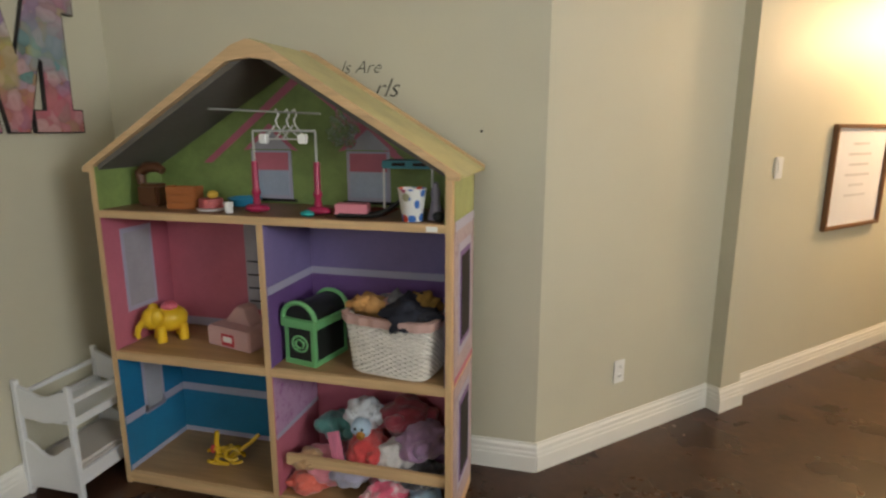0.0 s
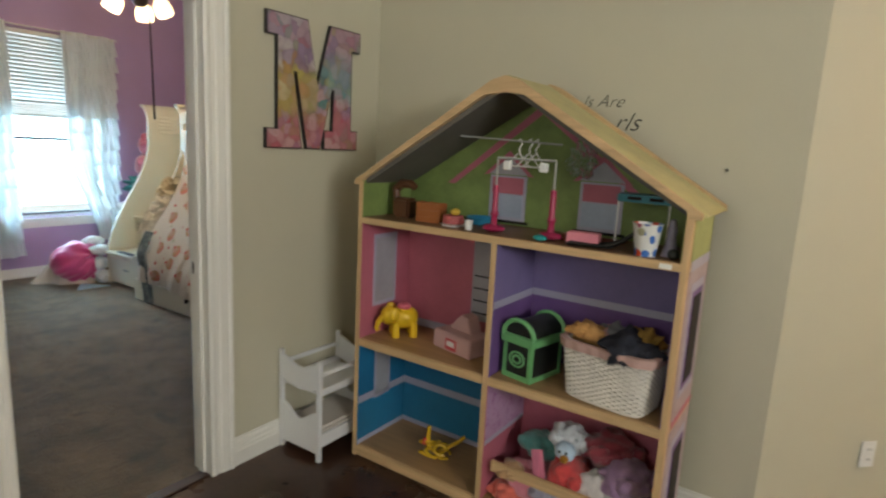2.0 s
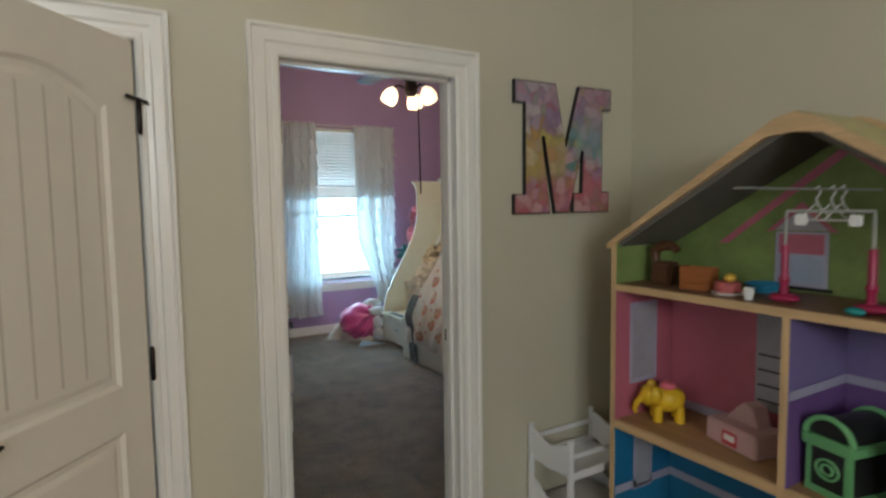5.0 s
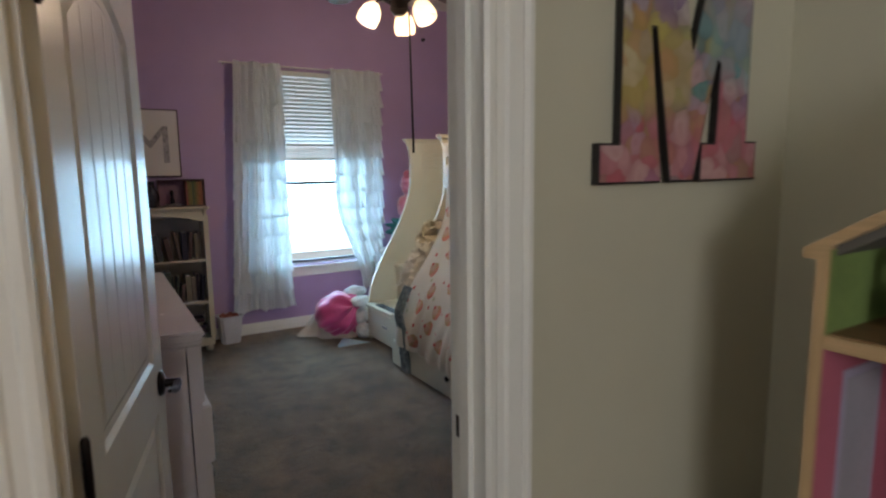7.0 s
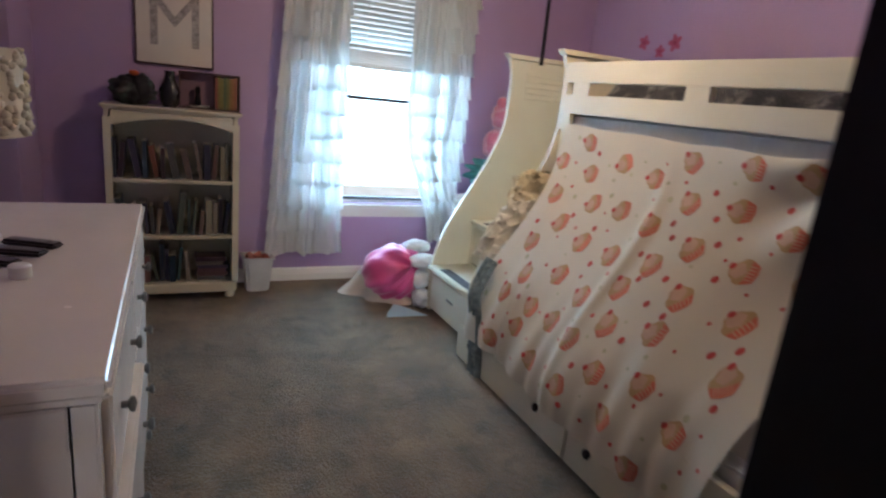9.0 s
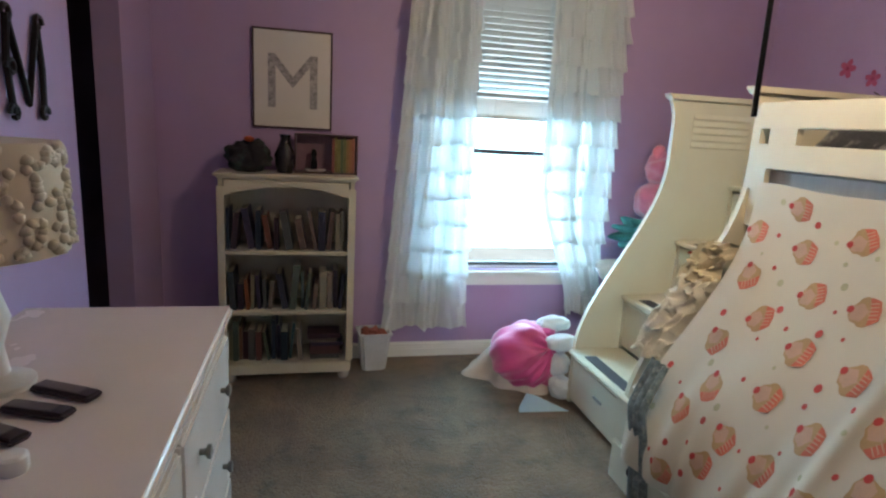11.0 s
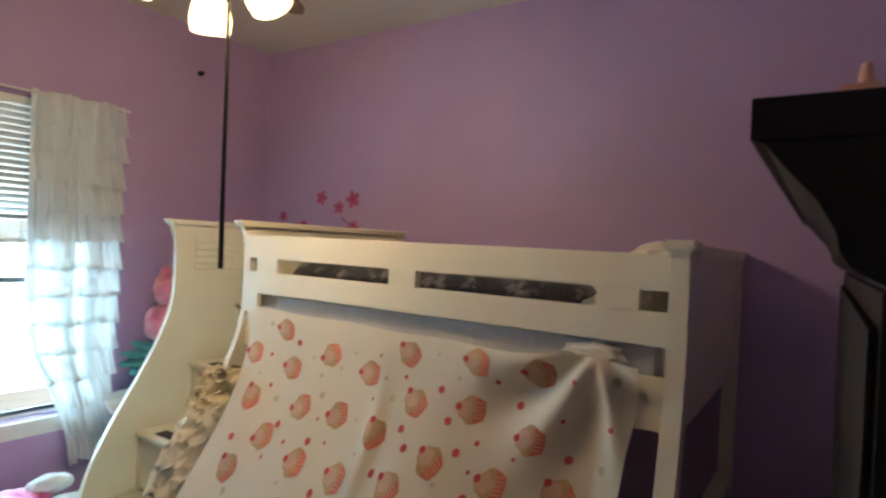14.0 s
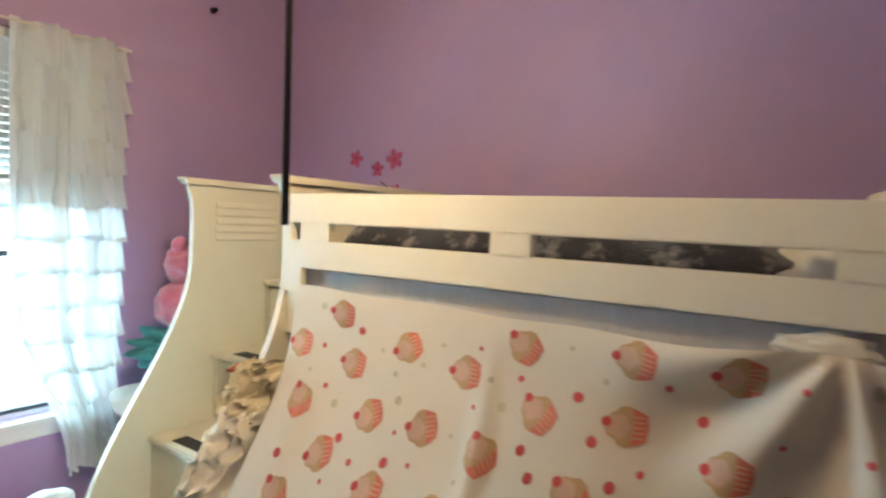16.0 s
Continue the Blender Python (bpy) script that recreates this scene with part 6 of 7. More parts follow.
part("base_band", boxes((-0.109, -0.069, 0.0, 0.109, 0.069, 0.025), bevel=0.003), GREENP, ch)
part("rim_band", boxes((-0.118, -0.078, 0.165, 0.118, 0.078, 0.205), bevel=0.005), GREENP, ch)
arc = [(0.068 * math.cos(a), 0.2055 + 0.066 * math.sin(a)) for a in [math.pi * i / 14 for i in range(15)]]
part("lid", prism(arc, "x", -0.10, 0.10), BLACKP, ch)
for x in (-0.106, 0.106):
    part("lid_band", tube([(x, y * 1.05, 0.205 + (z - 0.2055) * 1.06) for y, z in arc], 0.0105, 8), GREENP, ch)
for m_, rr in ((0.0, 0.034), (0.001, 0.018)):
    part("emblem_ring", tube([(-0.1065 - m_, rr * math.cos(a), 0.095 + rr * math.sin(a)) for a in [6.2832 * i / 20 for i in range(21)]], 0.005, 6), GREENP, ch)
# wicker basket, woven canes over stakes
WICKER = surface("white_wicker", (0.78, 0.74, 0.67), 0.6, var=0.12, coarse=20, fine=120)
bk = thing("wicker_basket", D(0.478, -0.055, 0.603, 0, 0, -8), "white wicker basket with a pink cloth rim, full of toys", "basket")
BWX, BWY, BHH = 0.172, 0.115, 0.225
bm = bmesh.new()


def rim_pt(k, n, z, off_=0.0):
    """A rounded rectangle that widens upwards."""
    g = 1 + 0.16 * z / BHH
    a = 6.2832 * k / n
    c, s = math.cos(a), math.sin(a)
    p = 5.0
    r = (abs(c) ** p + abs(s) ** p) ** (-1 / p)
    return Vector(((BWX + off_) * g * r * c * 0.88, (BWY + off_) * g * r * s * 0.88, z))


part("base", prism([tuple(rim_pt(k, 40, 0.0)[:2]) for k in range(40)], "z", 0.0, 0.006), WICKER, bk)
NS = 60
for r in range(23):
    z = 0.010 + 0.0091 * r
    tube([rim_pt(k / 2, NS, z, 0.0048 * (1 if (k // 2 + r) % 2 else -1)) for k in range(NS * 2 + 1)], 0.0046, 6, bm=bm)
tagged(part("weave", bm, WICKER, bk), kind="stuff")
bm = bmesh.new()
for k in range(NS):
    tube([rim_pt(k, NS, 0.004), rim_pt(k, NS, BHH * 0.93)], 0.0035, 5, bm=bm)
tagged(part("stake_frame", bm, WICKER, bk), kind="stuff")
part("cloth_rim", sheet(lambda u, v: tuple(rim_pt(u * 60, 60, BHH - 0.030 * v + 0.010 * math.sin(math.pi * v), 0.012 + 0.003 * math.sin(u * 150)) if v > 0.01 else rim_pt(u * 60, 60, BHH, -0.004)), 120, 4, thick=0.003), surface("pink_rim_cloth", (0.55, 0.36, 0.32), 0.9, var=0.1), bk, "pink gathered cloth rim", smooth=80)
rk = random.Random(5)
for k, (x, y, z, r, m) in enumerate(((-0.10, 0.0, 0.235, 0.055, (0.42, 0.22, 0.07)), (-0.13, -0.03, 0.255, 0.035, (0.50, 0.26, 0.08)), (0.06, -0.03, 0.22, 0.09, (0.015, 0.017, 0.03)), (0.10, 0.05, 0.24, 0.06, (0.42, 0.25, 0.05)), (-0.01, 0.04, 0.235, 0.06, (0.20, 0.20, 0.22)), (0.13, -0.05, 0.225, 0.05, (0.02, 0.02, 0.03)), (-0.06, 0.05, 0.22, 0.06, (0.45, 0.25, 0.25)))):
    solo("basket_toy", blob((0, 0, 0), (r * 1.2, r * 0.9, r * 0.75), 0.7, 2.2, 30 + k, 3), surface("toy_fabric", m, 0.85, var=0.3, coarse=14), D(0.47 + x, -0.055 + y, 0.601 + z, 0, 0, 40 * k), ("tan soft toy in the wicker basket", "tan soft toy in the wicker basket", "black soft toy in the wicker basket", "mustard soft toy in the wicker basket", "grey striped soft toy in the wicker basket", "black soft toy in the wicker basket", "pink soft toy in the wicker basket")[k], "soft toy", "toys in the basket", smooth=80)
# yellow bent figure in the blue room
fg = thing("balloon_animal", D(-0.33, -0.03, 0.0585, 0, 0, 30), "yellow glossy bent toy animal with a red tip", "toy")
YG = surface("yellow_gloss", (0.60, 0.38, 0.02), 0.25)
for k in range(7):
    a0 = k * 0.9
    part("loop", tube([(0.045 * math.cos(a0) + 0.03 * math.cos(a), 0.03 * math.sin(a0) + 0.022 * math.sin(a), 0.015 + 0.016 * (k % 4) + 0.015 * math.sin(a + k)) for a in [0.55 * i for i in range(11)]], 0.0085, 8), YG, fg)
part("neck", tube([(-0.03, 0, 0.05), (-0.035, 0, 0.10), (-0.03, 0.004, 0.15)], 0.011, 8), YG, fg)
part("tail", tube([(0.04, 0, 0.04), (0.10, 0.01, 0.07), (0.14, 0.02, 0.10)], 0.010, 8), YG, fg)
part("tip", blob((-0.05, -0.005, 0.075), (0.012, 0.012, 0.022), 0.1, 2, 2, 2), surface("red_gloss", (0.5, 0.04, 0.02), 0.3), fg)

# soft toys heaped in the lower right room
heap = (("teal soft toy in a heap", (0.10, 0.30, 0.28), 0.17, 0.05, 0.26, (0.085, 0.07, 0.06)), ("white and grey soft toy bird", (0.55, 0.58, 0.62), 0.31, 0.0, 0.36, (0.075, 0.07, 0.065)),
        ("dark red soft toy in a heap", (0.26, 0.03, 0.05), 0.46, 0.06, 0.34, (0.11, 0.09, 0.07)), ("lilac soft toy in a heap", (0.36, 0.22, 0.38), 0.55, 0.0, 0.27, (0.11, 0.09, 0.075)),
        ("red soft toy in a heap", (0.62, 0.06, 0.06), 0.33, -0.02, 0.22, (0.12, 0.08, 0.07)), ("white soft toy in a heap", (0.60, 0.57, 0.56), 0.45, -0.06, 0.20, (0.075, 0.075, 0.085)),
        ("black and white soft toy", (0.05, 0.05, 0.06), 0.56, -0.06, 0.17, (0.07, 0.08, 0.06)), ("lilac grey soft toy", (0.36, 0.35, 0.46), 0.27, -0.09, 0.15, (0.09, 0.06, 0.055)),
        ("pink soft toy in a heap", (0.62, 0.22, 0.28), 0.15, -0.06, 0.14, (0.09, 0.08, 0.08)), ("coral soft toy in a heap", (0.66, 0.14, 0.10), 0.11, -0.10, 0.09, (0.075, 0.07, 0.045)),
        ("pink soft toy in a heap", (0.64, 0.10, 0.18), 0.44, -0.09, 0.10, (0.10, 0.07, 0.055)), ("tan soft toy in a heap", (0.42, 0.25, 0.12), 0.12, -0.12, 0.20, (0.055, 0.05, 0.035)),
        ("blue soft toy in a heap", (0.30, 0.42, 0.55), 0.60, -0.10, 0.09, (0.06, 0.06, 0.045)), ("pink soft toy in a heap", (0.60, 0.30, 0.34), 0.34, 0.06, 0.13, (0.20, 0.09, 0.08)), ("violet soft toy in a heap", (0.16, 0.08, 0.20), 0.52, 0.05, 0.14, (0.14, 0.10, 0.09)))
for k, (lab, col, x, y, z, r) in enumerate(heap):
    o = thing("soft_toy", D(x, y, z, 0, 0, 25 * k), lab + (" on the dollhouse floor" if len(lab.split()) < 5 else ""), "soft toy", "heaped soft toys")
    mt = surface("soft_toy_plush", col, 0.92, var=0.2, coarse=12, fine=160, bump=0.6, depth=0.004, sheen=0.4, spots=((0.03, 0.03, 0.035), 16.0) if k in (1, 5) else (((0.6, 0.58, 0.58), 14.0) if k in (6, 10) else None))
    part("body", blob((0, 0, 0), r, 0.32, 2.3, 50 + k, 4), mt, o, smooth=80)
    part("limb", blob((r[0] * 0.8, -r[1] * 0.5, -r[2] * 0.1), (r[0] * 0.42, r[1] * 0.42, r[2] * 0.42), 0.4, 2, 70 + k, 3), mt, o, smooth=80)
    part("limb", blob((-r[0] * 0.7, -r[1] * 0.55, r[2] * 0.25), (r[0] * 0.38, r[1] * 0.4, r[2] * 0.45), 0.4, 2, 90 + k, 3), mt, o, smooth=80)
bird = thing("toy_bird_head", D(0.33, -0.085, 0.345), "blue and white plush bird head with an orange beak", "soft toy", "heaped soft toys")
part("head", blob((0, 0, 0), (0.042, 0.036, 0.04), 0.1, 2, 3, 3), surface("pale_blue_plush", (0.42, 0.55, 0.68), 0.9), bird, smooth=80)
part("beak", lathe([(0, -0.02), (0.018, -0.012), (0.012, 0.012), (0, 0.03)], 12, at=(0, 0, 0)), surface("orange_plush", (0.55, 0.25, 0.03), 0.8), bird).matrix_basis = pose(0.014, -0.042, -0.012, 75, 0, 25)
for x in (-0.012, 0.016):
    part("eye", blob((x, -0.034, 0.010), (0.006, 0.004, 0.007), 0, 1, 0, 2), BLACKP, bird, smooth=80)
solo("striped_card", boxes((-0.025, -0.002, -0.07, 0.025, 0.002, 0.07), bevel=0.001), surface("pink_stripes", (0.60, 0.18, 0.28), 0.5, var=0.25, coarse=30, stretch=(3, 1, 0.2)), D(0.235, -0.115, 0.255, -12, -14, 8), "pink striped card standing among the soft toys", "card")

# attic things
RASP = surface("raspberry_plastic", (0.36, 0.02, 0.08), 0.35)
CLEARP = surface("milky_plastic", (0.42, 0.43, 0.40), 0.25)
rk_ = thing("doll_clothes_rack", D(0.065, -0.09, 1.181), "raspberry doll clothes rack with clear rail and hangers", "toy rack")
for x in (-0.125, 0.125):
    part("foot", blob((x, 0, 0.016), (0.05, 0.035, 0.016), 0.15, 2, 2, 3), RASP, rk_, smooth=80)
    part("post", lathe([(0, 0.02), (0.016, 0.02), (0.012, 0.06), (0.018, 0.075), (0.012, 0.09), (0.012, 0.19), (0, 0.19)], 12, at=(x, 0, 0)), RASP, rk_)
    part("upper_post", boxes((x - 0.0045, -0.004, 0.19, x + 0.0045, 0.004, 0.30), bevel=0.003), CLEARP, rk_)
    part("clip", boxes((x * 0.62 - 0.016, -0.016, 0.255, x * 0.62 + 0.016, 0.008, 0.29), bevel=0.004), PLASTIC_W, rk_)
part("rail", tube([(-0.125, 0, 0.30), (0.125, 0, 0.30)], 0.005, 8), CLEARP, rk_)
hr = thing("attic_rail", D(-0.10, 0.0, 1.555), "thin pale rail across the attic with doll hangers", "toy rail")
part("rail", tube([(-0.24, 0, 0.01), (0.27, 0, -0.012)], 0.004, 8), CLEARP, hr)
part("mount", lathe([(0, 0), (0.025, 0), (0.02, 0.012), (0, 0.014)], 14, at=(-0.24, 0, 0.0)), CLEARP, hr)
for x in (0.085, 0.13, 0.16):
    part("hanger", tube([(x - 0.05, 0, -0.105), (x + 0.05, 0, -0.105), (x + 0.005, 0, -0.055), (x, 0, -0.035), (x + 0.012, 0, -0.015), (x + 0.004, 0, 0.005), (x - 0.006, 0, -0.004)], 0.0035, 6), PLASTIC_W, hr)
    part("hanger_side", tube([(x - 0.05, 0, -0.105), (x - 0.005, 0, -0.055)], 0.0035, 6), PLASTIC_W, hr)
solo("dangling_bag", blob((0, 0, 0), (0.05, 0.02, 0.06), 0.8, 2.5, 9, 4), glass("clear_bag", (0.85, 0.9, 0.95), 0.25), D(0.235, 0.05, 1.485), "clear crinkled plastic bag with doll clothes", "bag", smooth=0)
br = thing("toy_saddle", D(-0.575, -0.02, 1.181), "brown toy horse saddle on its stand", "toy")
BROWN = surface("brown_leather", (0.10, 0.038, 0.015), 0.45, var=0.2)
part("stand", boxes((-0.05, -0.04, 0, 0.05, 0.04, 0.09), bevel=0.012), BROWN, br)
part("seat", tube([(-0.05, 0, 0.085), (-0.055, 0, 0.13), (-0.02, 0, 0.155), (0.03, 0, 0.155), (0.055, 0, 0.14)], [0.018, 0.022, 0.022, 0.02, 0.016], 10), BROWN, br)
ob_ = thing("orange_crate", D(-0.395, -0.06, 1.181, 0, 0, 6), "orange wooden toy crate on the attic floor", "toy crate")
ORW = surface("orange_wood", (0.34, 0.11, 0.025), 0.5, var=0.15)
for z in (0.0, 0.03, 0.06):
    part("slat", boxes((-0.06, -0.035, z, 0.06, -0.028, z + 0.025), bevel=0.002), ORW, ob_)
    part("slat", boxes((-0.06, 0.028, z, 0.06, 0.035, z + 0.025), bevel=0.002), ORW, ob_)
for x in (-0.062, 0.055):
    part("end", boxes((x, -0.028, 0.0, x + 0.007, 0.028, 0.088), bevel=0.002), ORW, ob_)
part("filling", boxes((-0.054, -0.027, 0.004, 0.054, 0.027, 0.075)), ORW, ob_)
ck = thing("toy_cake", D(-0.265, -0.08, 1.181), "small toy cake with a checked side and yellow top", "toy cake")
part("dish", lathe([(0, 0), (0.05, 0), (0.056, 0.008), (0, 0.010)], 18), PLASTIC_W, ck)
part("cake", lathe([(0, 0.0105), (0.046, 0.0105), (0.044, 0.045), (0, 0.047)], 20), surface("checked_side", (0.45, 0.10, 0.10), 0.6, var=0.4, coarse=40), ck)
part("topping", blob((0.01, 0, 0.060), (0.022, 0.022, 0.016), 0.2, 3, 2, 2), surface("yellow_topping", (0.65, 0.42, 0.05), 0.5), ck, smooth=80)
solo("blue_dish", lathe([(0, 0), (0.05, 0), (0.07, 0.03), (0.066, 0.032), (0.046, 0.008), (0, 0.008)], 18), surface("blue_plastic", (0.03, 0.22, 0.38), 0.4), D(-0.22, 0.08, 1.181), "blue toy dish on the attic floor", "toy dish")
solo("white_cup", lathe([(0, 0), (0.014, 0), (0.018, 0.04), (0.015, 0.04), (0.011, 0.004), (0, 0.004)], 14), PLASTIC_W, D(-0.155, -0.13, 1.181), "tiny white toy cup on the attic floor", "toy cup")
solo("pink_block", boxes((-0.06, -0.03, 0, 0.06, 0.03, 0.045), bevel=0.004), surface("pink_foam", (0.70, 0.24, 0.30), 0.6), D(0.32, -0.08, 1.181, 0, 0, 8), "pink toy block on the attic floor", "toy block")
tr = thing("black_tray", D(0.395, -0.12, 1.181, 0, 0, 12), "black curved plastic toy tray on the attic floor", "toy tray")
part("tray", sheet(lambda u, v: (-0.11 + 0.22 * u, -0.035 + 0.07 * v, 0.006 + 0.05 * (2 * u - 1) ** 2 * (u > 0.5) + 0.012 * (2 * v - 1) ** 2), 20, 8, thick=0.006), BLACKP, tr, smooth=60)
cupm, t, b = nodes_of("flowered_cup")
vo = add_node(t, "ShaderNodeTexVoronoi", Scale=32.0)
t.links.new(mapped(t), vo.inputs["Vector"])
sep = t.nodes.new("ShaderNodeSeparateColor")
t.links.new(vo.outputs["Color"], sep.inputs[0])
c1 = ramp(t, sep.outputs[0], [(0.0, (0.05, 0.16, 0.5)), (0.3, (0.05, 0.16, 0.5)), (0.34, (0.6, 0.07, 0.03)), (0.55, (0.6, 0.07, 0.03)), (0.6, (0.62, 0.35, 0.03)), (0.8, (0.1, 0.35, 0.42)), (1.0, (0.5, 0.1, 0.25))])
fm = ramp(t, vo.outputs["Distance"], [(0.42, (1, 1, 1)), (0.48, (0, 0, 0))])
mx = t.nodes.new("ShaderNodeMix")
mx.data_type = "RGBA"
mx.inputs[6].default_value = (0.72, 0.72, 0.70, 1)
t.links.new(fm, mx.inputs[0])
t.links.new(c1, mx.inputs[7])
t.links.new(mx.outputs[2], b.inputs["Base Color"])
b.inputs["Roughness"].default_value = 0.35
solo("paper_cup", lathe([(0, 0), (0.034, 0), (0.049, 0.108), (0.051, 0.112), (0.047, 0.112), (0.032, 0.004), (0, 0.004)], 26), cupm, D(0.562, -0.135, 1.181), "white paper cup with bright flower print", "cup")
solo("lilac_figurine", lathe([(0, 0), (0.03, 0), (0.022, 0.03), (0.014, 0.07), (0.018, 0.09), (0.010, 0.125), (0, 0.13)], 14), surface("lilac_plastic", (0.30, 0.27, 0.36), 0.4), D(0.63, -0.08, 1.181), "pale lilac toy bottle in the attic corner", "toy bottle")
solo("dark_ball", blob((0, 0, 0.018), (0.02, 0.02, 0.018), 0.0, 1, 1, 3), BLACKP, D(0.655, -0.14, 1.181), "small dark ball on the attic floor", "ball", smooth=80)
solo("teal_bead", blob((0, 0, 0.012), (0.028, 0.016, 0.012), 0.1, 1, 1, 3), surface("teal_plastic", (0.02, 0.28, 0.28), 0.4), D(0.175, -0.15, 1.181), "small teal toy piece at the shelf's edge", "toy piece", smooth=80)
cn = thing("teal_awning", D(0.50, 0.06, 1.181), "teal striped toy market awning on thin posts", "toy stall")
TEALP = surface("teal_stall", (0.03, 0.22, 0.28), 0.45)
part("canopy", boxes((-0.10, -0.05, 0.165, 0.10, 0.05, 0.195), bevel=0.004), TEALP, cn)
for x in (-0.06, 0.02):
    part("valance_slot", boxes((x, -0.0515, 0.175, x + 0.05, -0.0505, 0.187)), SHADOWGAP, cn)
for x in (-0.095, 0.09):
    part("post", boxes((x, -0.05, 0, x + 0.006, -0.044, 0.165)), PLASTIC_W, cn)
solo("red_mat", boxes((-0.13, -0.09, 0, 0.13, 0.09, 0.004), bevel=0.001), surface("red_felt", (0.22, 0.035, 0.02), 0.9, var=0.25), D(0.30, 0.03, 1.181), "dark red felt mat on the attic floor", "mat")

# ---- doll bunk bed in the corner ----
cb = thing("doll_bunk_bed", pose(-1.945, 1.745, 0.0), "small white wooden doll bunk bed in the corner", "doll bed")
DBW = surface("doll_bed_white", (0.74, 0.75, 0.76), 0.35, var=0.03)
for y in (-0.20, 0.185):
    for x in (-0.14, 0.12):
        part("post", boxes((x, y, 0.0, x + 0.025, y + 0.022, 0.505), bevel=0.003), DBW, cb)
    pts = [(-0.115, 0.36)] + [(x, 0.475 - 0.028 * math.cos(18 * x) * (1 if abs(x) < 0.09 else 0.4)) for x in [-0.115 + 0.235 * i / 14 for i in range(15)]] + [(0.12, 0.36), (0.06, 0.345), (0.0, 0.335), (-0.06, 0.345)]
    part("headboard", prism(pts, "y", y + 0.004, y + 0.018), DBW, cb, smooth=0)
    pts = [(-0.115, 0.04), (0.12, 0.04)] + [(x, 0.215 - 0.03 * math.cos(26 * x)) for x in [0.12 - 0.235 * i / 14 for i in range(15)]]
    part("footboard", prism(pts, "y", y + 0.004, y + 0.018), DBW, cb, smooth=0)
for x in (-0.135, 0.125):
    for z0, z1 in ((0.07, 0.135), (0.33, 0.365), (0.425, 0.445)):
        part("side_rail", boxes((x, -0.178, z0, x + 0.014, 0.185, z1), bevel=0.002), DBW, cb)
for z in (0.10, 0.33):
    part("deck", boxes((-0.121, -0.178, z, 0.125, 0.185, z + 0.008)), DBW, cb)
part("doll_mattress", boxes((-0.115, -0.17, 0.109, 0.12, 0.18, 0.155), bevel=0.014, segments=3), surface("doll_mattress_cloth", (0.60, 0.56, 0.52), 0.9, var=0.05), cb, "white doll mattress")

# ---- hall wall: painted letter, script sticker, outlet, switch, framed picture ----
PAINT = painted_flowers("painted_flower_print")
EDGE = surface("black_letter_edge", (0.015, 0.012, 0.012), 0.5)
lt = thing("wall_letter", pose(DW + 0.002, 1.763, 1.468), "large block letter M with floral print and black edges", "wall letter")
outline_m = [(-0.30, 0.0), (-0.095, 0.0), (-0.092, 0.012), (-0.140, 0.345), (-0.128, 0.345), (-0.062, 0.0), (0.025, 0.0), (0.103, 0.29), (0.112, 0.285), (0.105, 0.095), (0.050, 0.095), (0.050, 0.0), (0.285, 0.0), (0.285, 0.10), (0.238, 0.10), (0.238, 0.490), (0.295, 0.490), (0.295, 0.590), (0.085, 0.590), (0.005, 0.305), (-0.060, 0.590), (-0.295, 0.590), (-0.295, 0.490), (-0.238, 0.490), (-0.238, 0.09), (-0.30, 0.09)]
part("body", prism(outline_m, "x", 0.0, 0.019), EDGE, lt, smooth=0)


def shrink(pts, d):
    """The outline, moved inwards by d."""
    res, n = [], len(pts)
    for i in range(n):
        p0, p1, p2 = Vector(pts[i - 1]), Vector(pts[i]), Vector(pts[(i + 1) % n])
        a, b = (p1 - p0).normalized(), (p2 - p1).normalized()
        na, nb = Vector((-a.y, a.x)), Vector((-b.y, b.x))
        k = (na + nb) / max(0.35, 1 + na.dot(nb))
        res.append(tuple(p1 + k * d))
    return res


part("printed_face", prism(shrink(outline_m, 0.005), "x", 0.0191, 0.0205), PAINT, lt, smooth=0)

INKB = surface("black_script_vinyl", (0.02, 0.018, 0.016), 0.5)
for text, x, z, s in (("ls Are", -0.832, 1.714, 0.074), ("rls", -0.722, 1.618, 0.108)):
    o = lettering("script_sticker", text, s, INKB, pose(x, HN - 0.001, z, 90, 0, 0), shear=0.45, thick=0.0004, slim=-0.0010)
    tagged(o, "black script lettering stuck on the beige wall", "wall sticker", "script lettering")


def on_diag(off_, s, z, out=0.0):
    """On the wall at 45 degrees (off_ = y - x), s metres along from x = 0, facing the hall."""
    return pose(s * r2 + out * r2, s * r2 + off_ - out * r2, z, 90, 0, 45)


ou = thing("wall_outlet", on_diag(2.283, 0.423, 0.362, 0.001), "white duplex wall outlet on the beige wall", "outlet")
part("plate", boxes((-0.036, -0.058, 0, 0.036, 0.058, 0.006), bevel=0.003), PLASTIC_W, ou)
for y in (-0.022, 0.022):
    so = part("socket", boxes((-0.016, y - 0.014, 0.0062, 0.016, y + 0.014, 0.009), bevel=0.003), PLASTIC_W, ou)
    for x in (-0.006, 0.006):
        part("slot", boxes((x - 0.0012, y - 0.004, 0.0091, x + 0.0012, y + 0.006, 0.0098)), SHADOWGAP, so, smooth=0)
sw = thing("light_switch", on_diag(2.25, 1.55, 1.286, 0.001), "white rocker light switch on the hall wall", "switch")
part("plate", boxes((-0.036, -0.058, 0, 0.036, 0.058, 0.006), bevel=0.003), PLASTIC_W, sw)
part("rocker", boxes((-0.016, -0.032, 0.0062, 0.016, 0.032, 0.010), bevel=0.002), PLASTIC_W, sw)
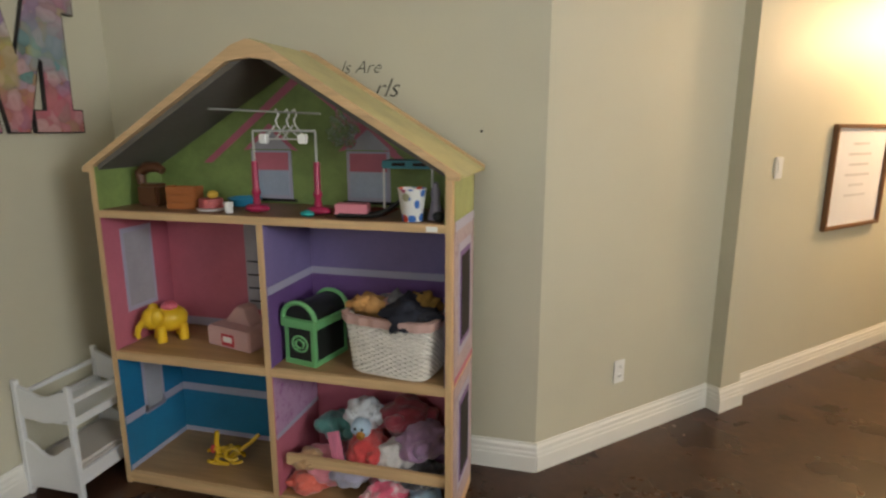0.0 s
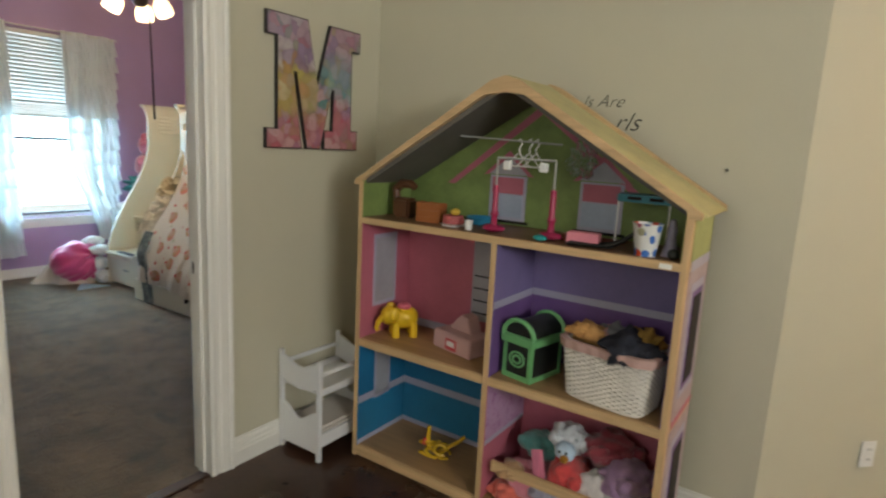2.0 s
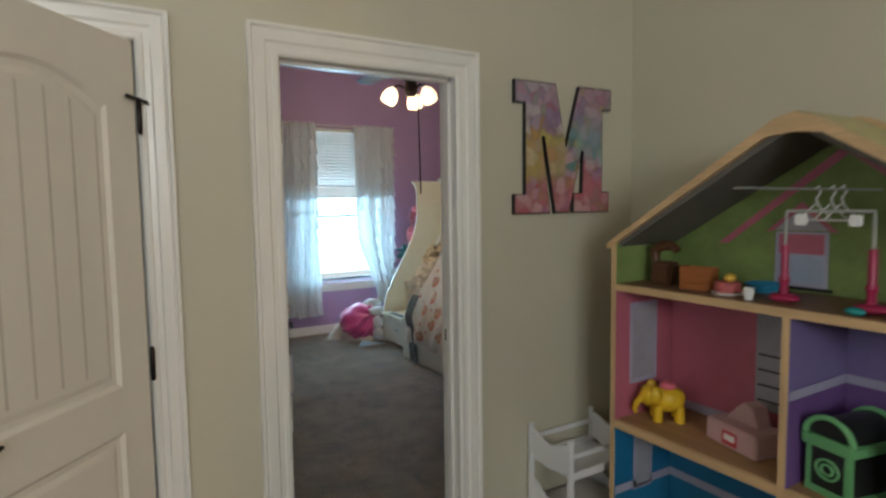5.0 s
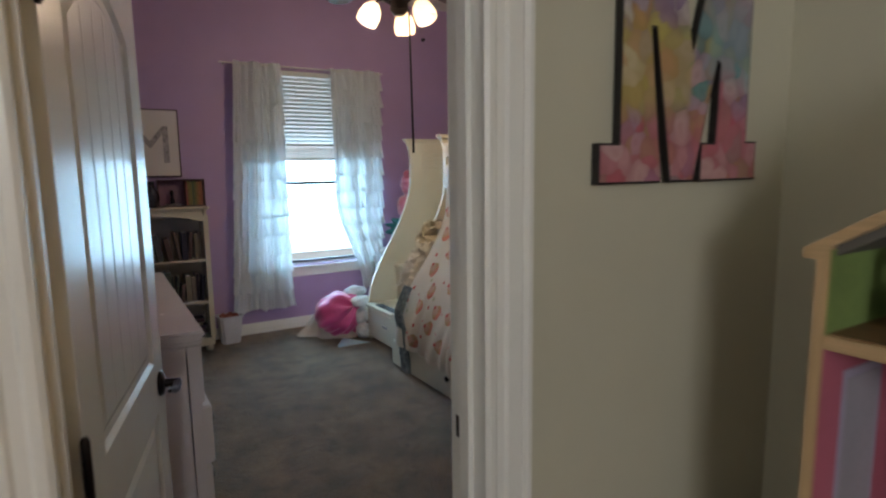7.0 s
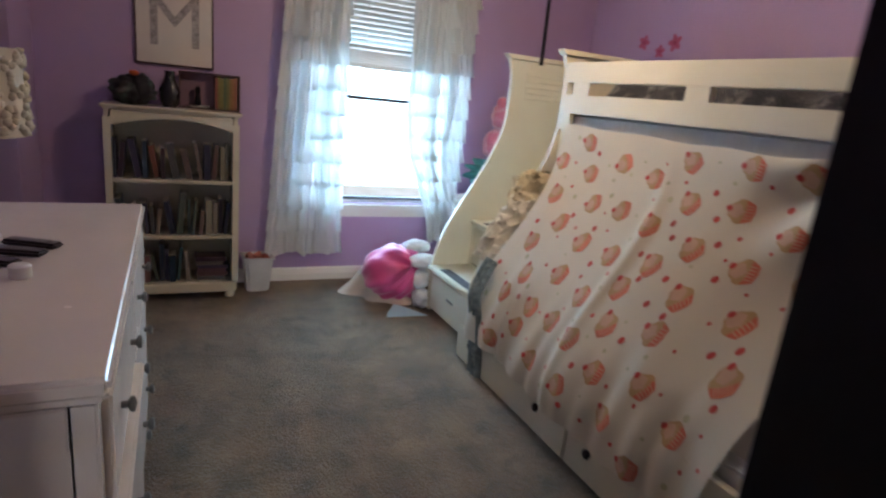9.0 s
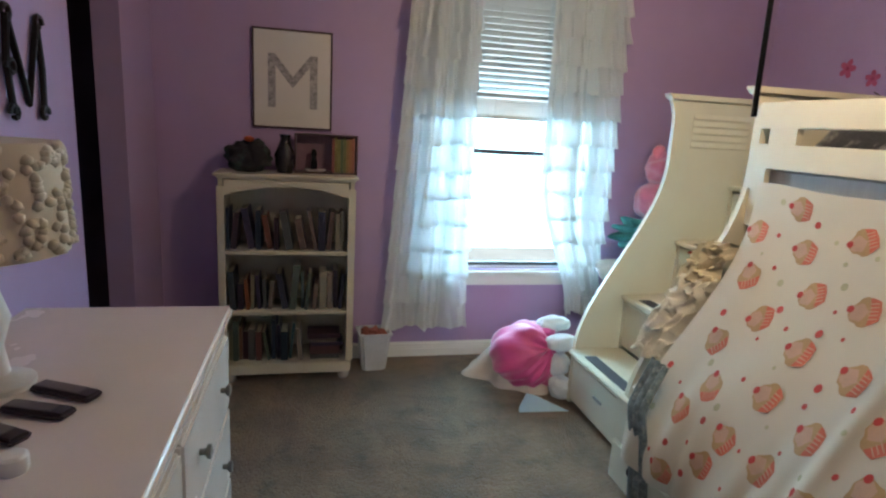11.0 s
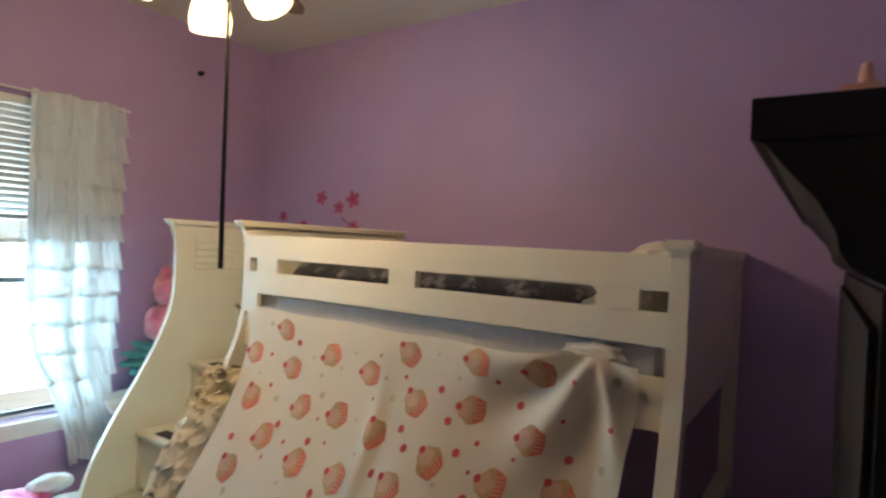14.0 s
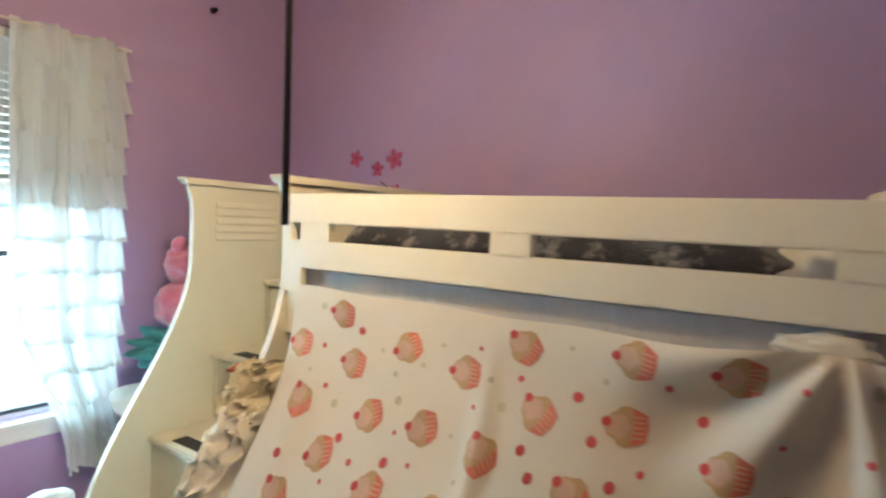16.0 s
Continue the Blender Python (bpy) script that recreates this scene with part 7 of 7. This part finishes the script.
WALNUT = pine("walnut_frame", (0.16, 0.075, 0.03), 1)
fp = thing("framed_picture", on_diag(2.25, 2.40, 1.206, 0.002), "framed white print with faint writing in a brown wooden frame", "picture")
fw, fh = 0.335, 0.312
part("print", boxes((-fw + 0.02, -fh + 0.02, 0.0, fw - 0.02, fh - 0.02, 0.010)), surface("print_paper", (0.72, 0.72, 0.76), 0.4, var=0.03), fp, smooth=0)
for a in ((-fw, -fh, -fw + 0.022, fh), (fw - 0.022, -fh, fw, fh), (-fw + 0.022, fh - 0.022, fw - 0.022, fh), (-fw + 0.022, -fh, fw - 0.022, -fh + 0.022)):
    part("frame_bar", boxes((a[0], a[1], 0, a[2], a[3], 0.03), bevel=0.003), WALNUT, fp)
FAINT = surface("faint_print", (0.56, 0.56, 0.60), 0.5)
for k, w in enumerate((0.10, 0.14, 0.12, 0.15, 0.09, 0.13)):
    part("writing_bar", boxes((-w, 0.19 - 0.062 * k, 0.0101, w, 0.205 - 0.062 * k, 0.0108)), FAINT, fp, smooth=0)

solo("nail", lathe([(0, 0), (0.003, 0), (0.003, 0.008), (0.006, 0.008), (0.005, 0.011), (0, 0.011)], 10), IRON, pose(-0.313, HN, 1.48, 90, 0, 0), "small dark nail in the beige wall", "nail")

# ---- linen closet behind the ajar door ----
for k, z in enumerate((0.45, 0.80, 1.15, 1.50, 1.85)):
    sh = solo("closet_shelf", boxes((DB - 0.77, C0 - 0.27, z, DB - 0.25, BS - 0.21, z + 0.02), bevel=0.002), TRIM, pose(0, 0, 0), "white wooden shelf in the dim linen closet", "shelf", "closet shelves")
    for j in range(3):
        solo("folded_towels", boxes((-0.14, -0.11, 0, 0.14, 0.11, 0.16 + 0.03 * ((j + k) % 3)), bevel=0.03, segments=3), varied("towel", [(0, (0.10, 0.03, 0.03)), (0.5, (0.05, 0.05, 0.07)), (1, (0.16, 0.10, 0.08))], 0.9), pose(DB - 0.48, C0 - 0.13 + 0.26 * j, z + 0.021), "dark folded towels on a closet shelf", "towels", "closet towels", smooth=60)
